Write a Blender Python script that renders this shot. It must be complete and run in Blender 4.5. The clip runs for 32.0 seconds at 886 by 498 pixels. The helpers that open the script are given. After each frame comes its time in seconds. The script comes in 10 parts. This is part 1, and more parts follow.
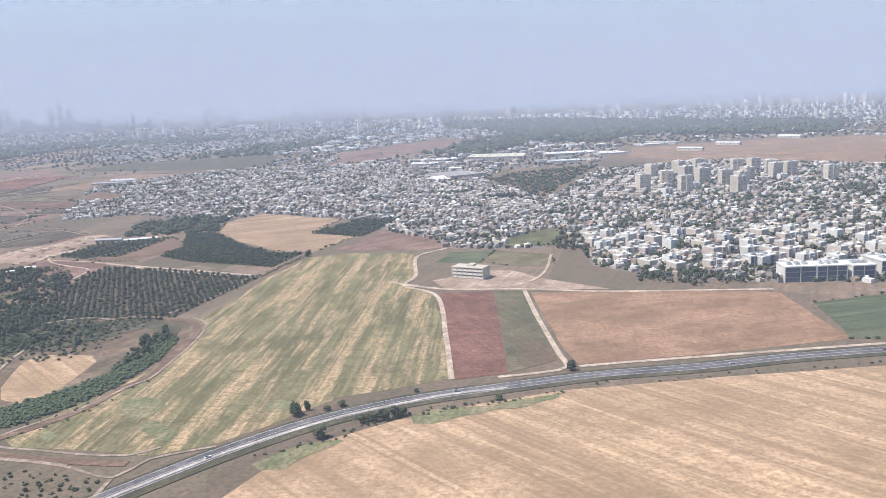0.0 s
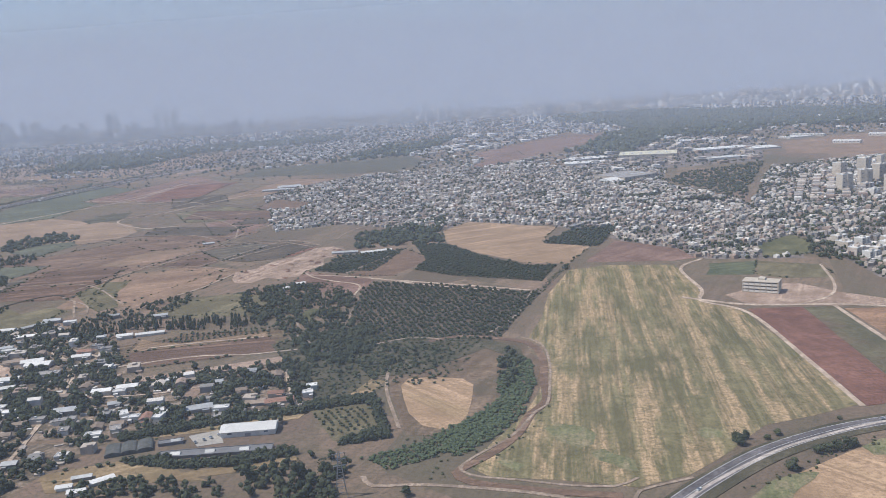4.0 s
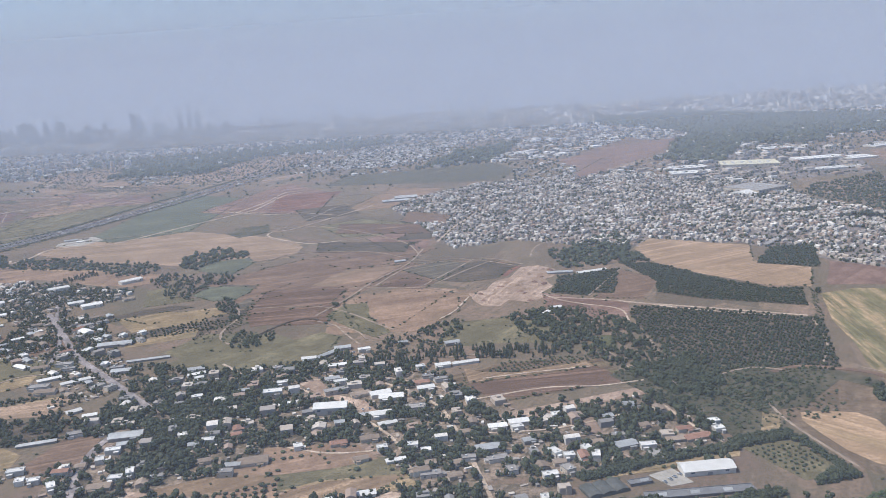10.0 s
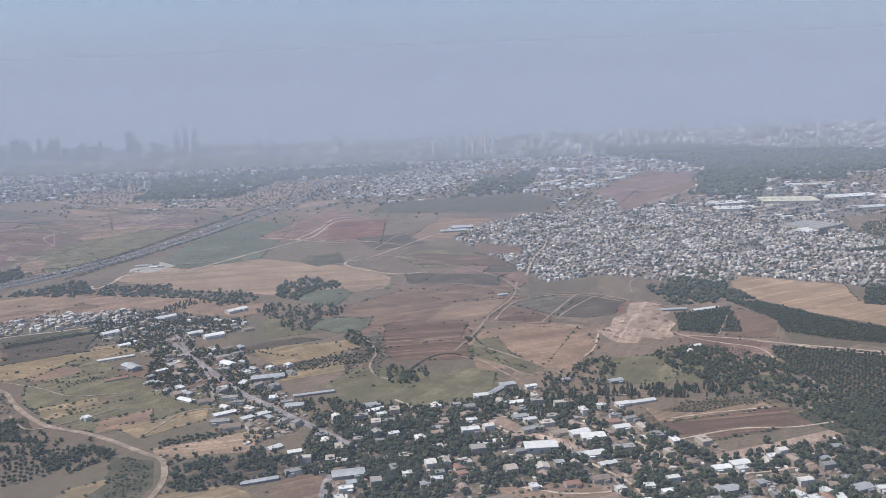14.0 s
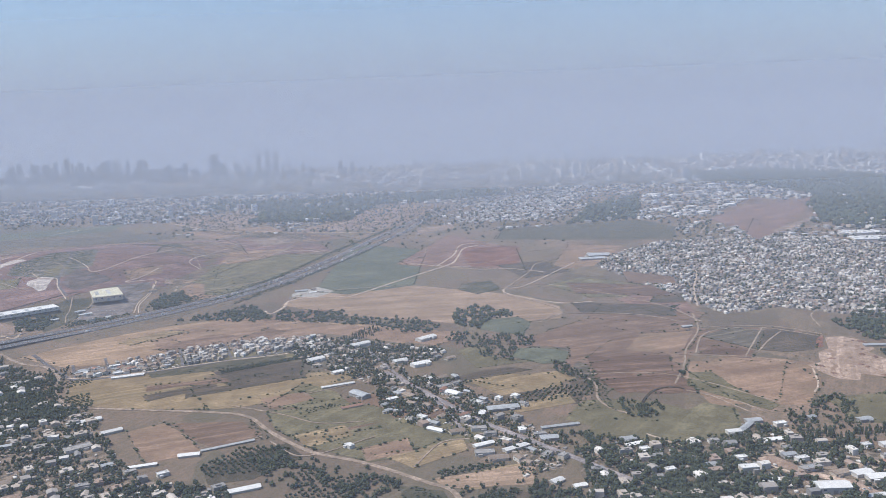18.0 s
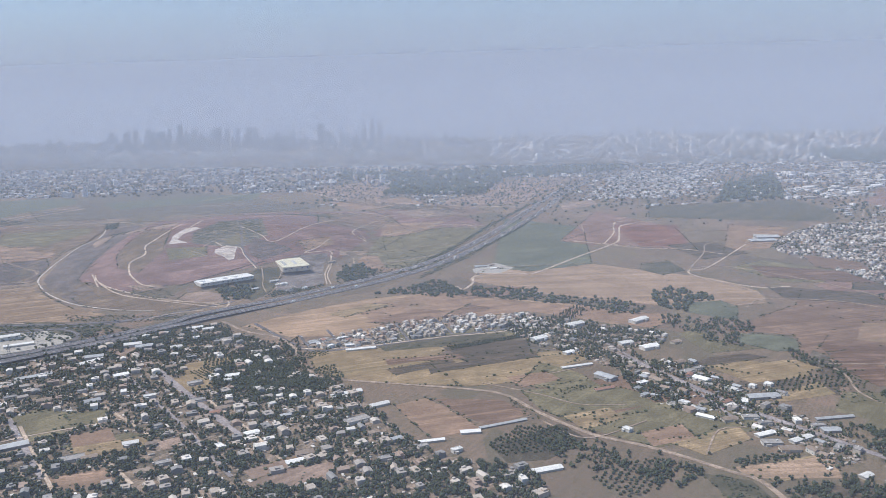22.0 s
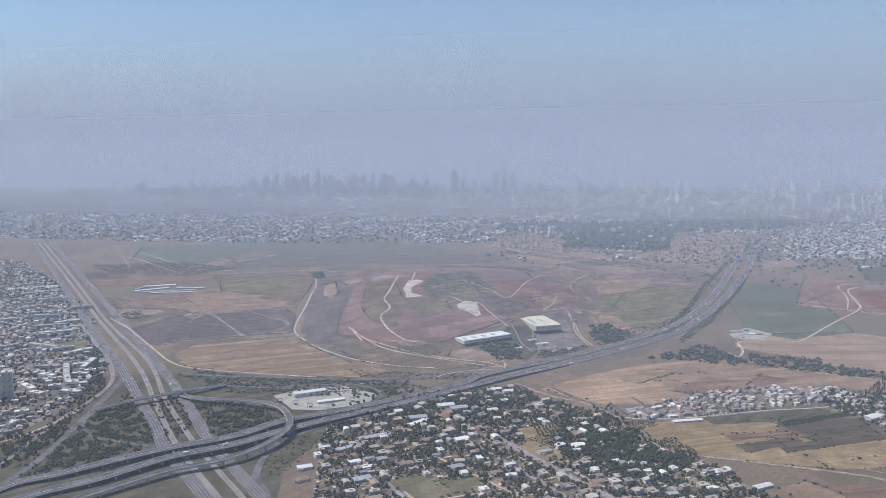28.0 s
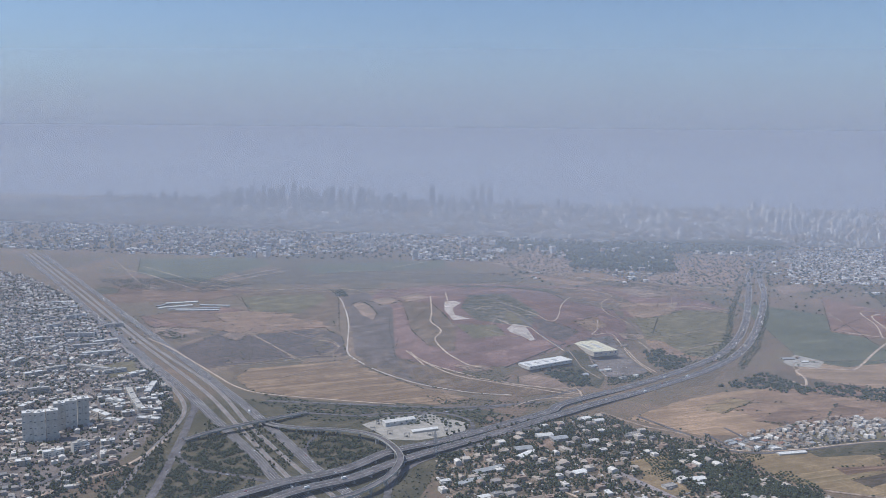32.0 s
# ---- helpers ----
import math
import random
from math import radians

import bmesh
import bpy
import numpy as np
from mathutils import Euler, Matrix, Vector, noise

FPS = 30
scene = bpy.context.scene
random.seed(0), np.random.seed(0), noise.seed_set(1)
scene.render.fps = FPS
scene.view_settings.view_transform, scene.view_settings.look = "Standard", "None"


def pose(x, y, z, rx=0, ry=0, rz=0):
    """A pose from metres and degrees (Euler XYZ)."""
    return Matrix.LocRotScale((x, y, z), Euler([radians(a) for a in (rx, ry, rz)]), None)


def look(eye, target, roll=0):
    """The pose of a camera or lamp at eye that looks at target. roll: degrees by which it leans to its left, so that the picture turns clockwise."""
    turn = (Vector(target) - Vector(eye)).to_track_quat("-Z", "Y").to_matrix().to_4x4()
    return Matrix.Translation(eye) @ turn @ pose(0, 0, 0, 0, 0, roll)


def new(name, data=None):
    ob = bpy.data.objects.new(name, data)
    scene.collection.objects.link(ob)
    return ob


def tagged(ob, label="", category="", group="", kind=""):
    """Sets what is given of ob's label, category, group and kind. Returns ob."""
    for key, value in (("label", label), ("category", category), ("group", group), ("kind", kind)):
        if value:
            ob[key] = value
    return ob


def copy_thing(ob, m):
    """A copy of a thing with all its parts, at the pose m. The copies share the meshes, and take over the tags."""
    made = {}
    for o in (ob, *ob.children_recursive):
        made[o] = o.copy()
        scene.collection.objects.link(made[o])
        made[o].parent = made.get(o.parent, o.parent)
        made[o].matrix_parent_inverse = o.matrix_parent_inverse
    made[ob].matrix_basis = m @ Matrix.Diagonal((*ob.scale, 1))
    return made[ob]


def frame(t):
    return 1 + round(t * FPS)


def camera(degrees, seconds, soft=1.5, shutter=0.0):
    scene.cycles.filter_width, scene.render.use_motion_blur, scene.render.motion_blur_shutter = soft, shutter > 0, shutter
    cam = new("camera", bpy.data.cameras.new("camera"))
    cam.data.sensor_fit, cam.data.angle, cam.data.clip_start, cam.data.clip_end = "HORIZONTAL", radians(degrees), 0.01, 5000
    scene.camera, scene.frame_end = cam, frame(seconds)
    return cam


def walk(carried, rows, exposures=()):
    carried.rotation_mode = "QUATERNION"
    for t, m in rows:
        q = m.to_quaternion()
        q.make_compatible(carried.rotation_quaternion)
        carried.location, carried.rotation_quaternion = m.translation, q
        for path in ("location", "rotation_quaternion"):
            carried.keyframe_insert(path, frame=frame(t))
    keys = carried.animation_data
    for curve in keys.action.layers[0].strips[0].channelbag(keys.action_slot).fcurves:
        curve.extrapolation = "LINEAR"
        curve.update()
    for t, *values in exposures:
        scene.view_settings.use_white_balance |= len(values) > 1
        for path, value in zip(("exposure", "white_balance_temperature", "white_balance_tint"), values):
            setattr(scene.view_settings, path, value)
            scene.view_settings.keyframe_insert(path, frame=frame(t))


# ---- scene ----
cam = camera(54.7, 32.0, 0.85)
METRES, EYE, TILT, LEAN, TURN = 1150.0, 117.0, -10.54, 2.07, 0.0
EXPOSURES = [(0, 1.02, 6300, 10), (1, 0.46, 6250, 10), (2, 0.72, 6250, 10), (3, 0.47, 6250, 10), (4, 0.52, 6250, 10), (7, 0.56, 6200, 10), (8, 0.18, 5950, 10), (9, 0.66, 6200, 10), (10, 0.64, 6200, 10), (11, 0.56, 6250, 10), (13, 0.46, 6250, 10), (16, 0.62, 6150, 10), (17, -0.26, 5650, 10), (18, 0.62, 6150, 10), (19, 0.58, 6200, 10), (21, 0.72, 6150, 10), (22, 0.64, 6150, 10), (23, 0.66, 6100, 10), (24, 0.60, 6100, 10), (27, 0.38, 6050, 10), (28, 0.50, 6050, 10), (30, 0.28, 6000, 10), (32, 0.32, 5950, 10)]
ROWS = [
    (0.0, 0.0006, -0.0004, -0.0003, 0.00, 0.00, -0.00),
    (0.5, -0.0149, -0.0017, 0.0015, -0.14, -0.42, 0.05),
    (1.0, -0.0303, -0.0032, 0.0034, -0.22, 0.11, 0.73),
    (1.5, -0.0456, -0.0047, 0.0053, -0.10, 0.06, 1.34),
    (2.0, -0.0609, -0.0063, 0.0073, 0.12, -0.62, 1.56),
    (2.5, -0.0762, -0.0079, 0.0092, 2.14, -1.33, 1.52),
    (3.0, -0.0914, -0.0095, 0.0112, 4.19, -0.86, 1.44),
    (3.5, -0.1066, -0.0112, 0.0132, 4.00, -0.49, 1.27),
    (4.0, -0.1218, -0.0129, 0.0152, 4.43, -0.64, 0.86),
    (4.5, -0.1369, -0.0147, 0.0172, 4.35, -0.69, 0.55),
    (6.5, -0.1972, -0.0217, 0.0250, 4.44, -0.87, 0.81),
    (7.0, -0.2123, -0.0234, 0.0268, 4.24, -1.20, 0.68),
    (7.5, -0.2273, -0.0252, 0.0286, 4.99, -1.48, 0.46),
    (8.0, -0.2423, -0.0269, 0.0304, 5.46, -0.18, 0.95),
    (8.5, -0.2573, -0.0287, 0.0321, 5.66, -0.00, 1.21),
    (9.0, -0.2723, -0.0304, 0.0337, 4.69, -0.14, 1.33),
    (9.5, -0.2873, -0.0321, 0.0354, 3.79, -0.37, 1.29),
    (10.0, -0.3023, -0.0338, 0.0369, 3.04, -0.95, 0.95),
    (10.5, -0.3173, -0.0355, 0.0384, 3.00, -1.86, 0.33),
    (11.0, -0.3323, -0.0373, 0.0399, 3.88, -2.54, -0.25),
    (11.5, -0.3473, -0.0390, 0.0413, 4.52, -2.90, -0.62),
    (12.0, -0.3623, -0.0407, 0.0426, 5.05, -3.13, -0.76),
    (12.5, -0.3773, -0.0424, 0.0439, 4.88, -3.00, -1.25),
    (13.0, -0.3924, -0.0441, 0.0451, 4.92, -2.74, -1.33),
    (13.5, -0.4075, -0.0459, 0.0463, 3.10, -0.24, -0.47),
    (15.5, -0.4681, -0.0530, 0.0506, -3.17, 1.18, -1.51),
    (16.0, -0.4833, -0.0548, 0.0515, -2.65, 0.26, -2.09),
    (16.5, -0.4985, -0.0567, 0.0524, -0.99, 0.01, -1.70),
    (17.0, -0.5138, -0.0586, 0.0533, -0.59, 4.88, -0.98),
    (17.5, -0.5291, -0.0605, 0.0541, 2.92, 3.01, -1.36),
    (18.0, -0.5445, -0.0625, 0.0550, 3.76, 1.88, -0.77),
    (18.5, -0.5599, -0.0645, 0.0557, 5.52, 2.39, 0.16),
    (19.0, -0.5753, -0.0665, 0.0565, 6.90, 2.47, -0.41),
    (19.5, -0.5908, -0.0686, 0.0572, 7.92, 1.41, -0.80),
    (20.0, -0.6063, -0.0708, 0.0579, 7.93, 0.95, -0.93),
    (20.5, -0.6219, -0.0730, 0.0586, 7.72, 0.54, -1.37),
    (21.0, -0.6374, -0.0752, 0.0593, 9.46, -0.23, -1.62),
    (21.5, -0.6531, -0.0775, 0.0599, 9.15, -0.53, -1.92),
    (22.0, -0.6687, -0.0798, 0.0606, 8.43, -0.30, -2.27),
    (22.5, -0.6844, -0.0822, 0.0612, 8.11, -0.26, -2.53),
    (23.0, -0.7002, -0.0846, 0.0618, 7.22, 0.29, -2.81),
    (23.5, -0.7160, -0.0871, 0.0625, 8.19, 0.44, -3.14),
    (24.0, -0.7318, -0.0896, 0.0631, 9.46, 0.45, -3.23),
    (24.5, -0.7476, -0.0921, 0.0637, 9.59, 1.22, -3.32),
    (26.5, -0.8112, -0.1026, 0.0660, 10.78, 3.74, -4.01),
    (27.0, -0.8271, -0.1053, 0.0666, 11.30, 3.58, -4.14),
    (27.5, -0.8430, -0.1079, 0.0672, 14.17, 2.77, -4.00),
    (28.0, -0.8590, -0.1106, 0.0678, 13.93, 2.32, -3.94),
    (28.5, -0.8749, -0.1132, 0.0683, 13.71, 1.73, -3.96),
    (29.0, -0.8908, -0.1158, 0.0689, 13.01, 1.65, -4.05),
    (29.5, -0.9068, -0.1183, 0.0694, 12.36, 2.10, -4.17),
    (30.0, -0.9227, -0.1208, 0.0699, 12.24, 2.48, -4.40),
    (30.5, -0.9385, -0.1232, 0.0704, 12.04, 2.70, -4.65),
    (31.0, -0.9544, -0.1255, 0.0708, 11.15, 3.26, -4.72),
    (31.5, -0.9702, -0.1277, 0.0712, 10.47, 3.45, -4.70),
    (32.0, -0.9859, -0.1298, 0.0716, 10.21, 3.38, -4.74),
]
walk(cam, [(t, pose(0, 0, EYE, TILT, LEAN, TURN) @ pose(METRES * x, METRES * y, METRES * z, 90 + pitch, roll, yaw)) for t, x, y, z, yaw, pitch, roll in ROWS], EXPOSURES)

# ---- light ----
SUN_UP, SUN_TURN = 58.0, 262.0  # height of the sun, and its bearing from +y, clockwise
world = bpy.data.worlds.new("sky")
scene.world = world
world.use_nodes = True
wn, wl = world.node_tree.nodes, world.node_tree.links
sky = wn.new("ShaderNodeTexSky")
sky.sky_type, sky.sun_disc = "NISHITA", False
sky.sun_elevation, sky.sun_rotation = radians(SUN_UP), radians(SUN_TURN)
sky.air_density, sky.dust_density, sky.ozone_density = 1.0, 0.4, 4.0
wl.new(sky.outputs["Color"], wn["Background"].inputs["Color"])
wn["Background"].inputs["Strength"].default_value = 0.082
sun = new("sun", bpy.data.lights.new("sun", "SUN"))
sun.data.energy, sun.data.angle, sun.data.color = 3.0, radians(0.6), (1.0, 0.935, 0.835)
sun_at = Vector((math.sin(radians(SUN_TURN)) * math.cos(radians(SUN_UP)), math.cos(radians(SUN_TURN)) * math.cos(radians(SUN_UP)), math.sin(radians(SUN_UP))))
sun.matrix_world = look(sun_at * 900 + Vector((-600, 500, 0)), Vector((-600, 500, 0)))
HAZE = [(150, 0.12, 420), (620, 0.165, 480), (1250, 0.255, 700), (1950, 0.42, 900), (2750, 0.13, 1100), (3800, 0.30, 1300), (4480, 1.0, 2200)]  # how far off, how thick, how high
rng = np.random.default_rng(7)


# ---- materials ----
def material(name, rough=0.9, metal=0.0):
    m = bpy.data.materials.new(name)
    m.use_nodes = True
    n, l = m.node_tree.nodes, m.node_tree.links
    b = n["Principled BSDF"]
    b.inputs["Roughness"].default_value, b.inputs["Metallic"].default_value = rough, metal
    b.inputs["Specular IOR Level"].default_value = 0.2
    return m, n, l, b


def rgb(c):
    return (c[0], c[1], c[2], 1.0)


def math_node(n, l, op, a, b):
    k = n.new("ShaderNodeMath")
    k.operation = op
    for i, v in enumerate((a, b)):
        if isinstance(v, (int, float)):
            k.inputs[i].default_value = v
        else:
            l.new(v, k.inputs[i])
    return k.outputs[0]


def blend(n, l, fac, a, b):
    k = n.new("ShaderNodeMix")
    k.data_type = "RGBA"
    for sock, v in ((k.inputs[0], fac), (k.inputs[6], a), (k.inputs[7], b)):
        if isinstance(v, (int, float)):
            sock.default_value = v
        elif isinstance(v, tuple):
            sock.default_value = rgb(v)
        else:
            l.new(v, sock)
    return k.outputs[2]


def grain(n, l, size, detail=4.0, lo=0.35, hi=0.65, stretch=None, turn=0.0, rough=0.6):
    """Noise in metres on world places, sharpened to 0..1 between lo and hi."""
    co = n.new("ShaderNodeNewGeometry").outputs["Position"]
    if stretch or turn:
        k = n.new("ShaderNodeMapping")
        k.vector_type = "POINT"
        k.inputs["Rotation"].default_value[2] = radians(turn)
        l.new(co, k.inputs["Vector"])
        co = k.outputs[0]
        if stretch:
            k = n.new("ShaderNodeMapping")
            k.inputs["Scale"].default_value = stretch
            l.new(co, k.inputs["Vector"])
            co = k.outputs[0]
    t = n.new("ShaderNodeTexNoise")
    t.inputs["Scale"].default_value, t.inputs["Detail"].default_value, t.inputs["Roughness"].default_value = 1.0 / size, detail, rough
    l.new(co, t.inputs["Vector"])
    r = n.new("ShaderNodeMapRange")
    r.inputs["From Min"].default_value, r.inputs["From Max"].default_value = lo, hi
    l.new(t.outputs["Fac"], r.inputs["Value"])
    return r.outputs["Result"]


PALE_SOILS = ("half_dry_crop", "stubble", "stubble_pale", "red_soil", "green_rows", "bare_brown", "dirt_track", "earth_track", "white_gravel")


def field_material(name, low, high, third=None, turn=0.0, row=2.2, rows=0.5, patch=28.0, third_size=45.0, third_at=(0.5, 0.62), strips=0.4, streak=0.45):
    """Soil or crop: patches, blotches, fine clods, sown strips, and furrows and wheel lines that run along one bearing."""
    m, n, l, b = material(name, 0.95)
    tint = (1.05, 0.975, 0.965) if name in PALE_SOILS else (1.12, 1.045, 1.10)
    low, high, third = (q and tuple(v * k for v, k in zip(q, tint)) for q in (low, high, third))
    c = blend(n, l, grain(n, l, patch, 8.0, 0.4, 0.6, None, 0.0, 0.7), tuple(v * 0.8 for v in low), tuple(v * 1.14 for v in high))
    if third:
        c = blend(n, l, grain(n, l, third_size, 8.0, third_at[0], third_at[1], (1.0, streak, 1.0), turn, 0.7), c, third)
    strip = grain(n, l, 22.0, 2.0, 0.47, 0.52, (1.0, 0.02, 1.0), turn)
    c = blend(n, l, math_node(n, l, "MULTIPLY", strip, strips), c, tuple(v * 0.72 for v in low))
    furrow = grain(n, l, row, 2.0, 0.38, 0.62, (1.0, 0.03, 1.0), turn)
    wide = grain(n, l, row * 4, 3.0, 0.45, 0.58, (1.0, 0.03, 1.0), turn)
    shade = math_node(n, l, "MULTIPLY", math_node(n, l, "ADD", furrow, wide), min(0.5, rows))
    c = blend(n, l, shade, c, tuple(v * 0.52 for v in low))
    line = grain(n, l, row * 2.2, 1.0, 0.62, 0.68, (1.0, 0.012, 1.0), turn)
    c = blend(n, l, math_node(n, l, "MULTIPLY", line, min(0.5, rows)), c, tuple(min(0.8, v * 1.4) for v in high))
    blotch = math_node(n, l, "MULTIPLY", grain(n, l, 7.0, 6.0, 0.51, 0.63, None, 0.0, 0.75), 0.55)
    c = blend(n, l, blotch, c, tuple(v * 0.55 for v in low))
    speck = math_node(n, l, "MULTIPLY", grain(n, l, 1.9, 4.0, 0.44, 0.62, None, 0.0, 0.75), 0.65)
    c = blend(n, l, speck, c, tuple(v * 0.5 for v in low))
    l.new(c, b.inputs["Base Color"])
    return m


def plain_material(name, low, high, size=3.0, rough=0.85, metal=0.0, random_by=0.0):
    """Paint, stone, metal: two scales of stain, and a shift from object to object."""
    m, n, l, b = material(name, rough, metal)
    c = blend(n, l, grain(n, l, size, 5.0, 0.35, 0.68), low, high)
    c = blend(n, l, math_node(n, l, "MULTIPLY", grain(n, l, size * 0.2, 4.0, 0.5, 0.75), 0.25), c, tuple(v * 0.6 for v in low))
    if random_by:
        info = n.new("ShaderNodeObjectInfo").outputs["Random"]
        c = blend(n, l, math_node(n, l, "MULTIPLY", info, random_by), c, tuple(v * 0.5 for v in low))
    l.new(c, b.inputs["Base Color"])
    return m


def island_material(name, stops, rough=0.85):
    """One colour for each joined piece, out of a ramp."""
    m, n, l, b = material(name, rough)
    ramp = n.new("ShaderNodeValToRGB")
    ramp.color_ramp.interpolation = "CONSTANT"
    e = ramp.color_ramp.elements
    while len(e) < len(stops):
        e.new(0.5)
    for k, (at, c) in zip(e, stops):
        k.position, k.color = at, rgb(c)
    l.new(n.new("ShaderNodeNewGeometry").outputs["Random Per Island"], ramp.inputs["Fac"])
    c = blend(n, l, math_node(n, l, "MULTIPLY", grain(n, l, 2.0, 4.0, 0.45, 0.7), 0.35), ramp.outputs["Color"], (0.2, 0.18, 0.16))
    l.new(c, b.inputs["Base Color"])
    return m


def foliage_material(name, dark, light, dry):
    m, n, l, b = material(name, 0.8)
    isle = n.new("ShaderNodeNewGeometry").outputs["Random Per Island"]
    c = blend(n, l, isle, dark, light)
    c = blend(n, l, math_node(n, l, "MULTIPLY", grain(n, l, 14.0, 3.0, 0.5, 0.72), 0.55), c, dry)
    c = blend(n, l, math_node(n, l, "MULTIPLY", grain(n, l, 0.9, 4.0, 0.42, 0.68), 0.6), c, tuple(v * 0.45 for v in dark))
    l.new(c, b.inputs["Base Color"])
    return m


def parcels(name, tones, size):
    """Far farmland: a patchwork of small uneven plots, each with its own tone, clods and furrows."""
    m, n, l, b = material(name, 0.95)
    k = n.new("ShaderNodeMapping")
    k.inputs["Rotation"].default_value[2], k.inputs["Scale"].default_value = radians(24), (1.0, 0.55, 1.0)
    l.new(n.new("ShaderNodeNewGeometry").outputs["Position"], k.inputs["Vector"])
    v = n.new("ShaderNodeTexVoronoi")
    v.distance, v.inputs["Scale"].default_value = "CHEBYCHEV", 1.0 / size
    l.new(k.outputs[0], v.inputs["Vector"])
    tones = [tuple(v * k for v, k in zip(q, (1.12, 1.035, 1.08))) for q in tones]
    ramp = n.new("ShaderNodeValToRGB")
    e = ramp.color_ramp.elements
    while len(e) < len(tones):
        e.new(0.5)
    for i, c in enumerate(tones):
        e[i].position, e[i].color = i / (len(tones) - 1), rgb(c)
    sep = n.new("ShaderNodeSeparateColor")
    l.new(v.outputs["Color"], sep.inputs[0])
    l.new(sep.outputs[0], ramp.inputs["Fac"])
    c = blend(n, l, math_node(n, l, "MULTIPLY", grain(n, l, 45.0, 8.0, 0.4, 0.62, None, 0.0, 0.7), 0.5), ramp.outputs["Color"], (0.15, 0.124, 0.088))
    c = blend(n, l, math_node(n, l, "MULTIPLY", grain(n, l, 13.0, 7.0, 0.48, 0.6, None, 0.0, 0.72), 0.35), c, (0.12, 0.112, 0.062))
    c = blend(n, l, math_node(n, l, "MULTIPLY", grain(n, l, 3.0, 2.0, 0.4, 0.62, (1.0, 0.04, 1.0), 24), 0.35), c, (0.10, 0.08, 0.055))
    c = blend(n, l, math_node(n, l, "MULTIPLY", grain(n, l, 9.0, 6.0, 0.54, 0.68, None, 0.0, 0.7), 0.6), c, (0.085, 0.08, 0.05))
    c = blend(n, l, math_node(n, l, "MULTIPLY", grain(n, l, 2.0, 4.0, 0.45, 0.64, None, 0.0, 0.75), 0.6), c, (0.075, 0.065, 0.045))
    l.new(c, b.inputs["Base Color"])
    return m


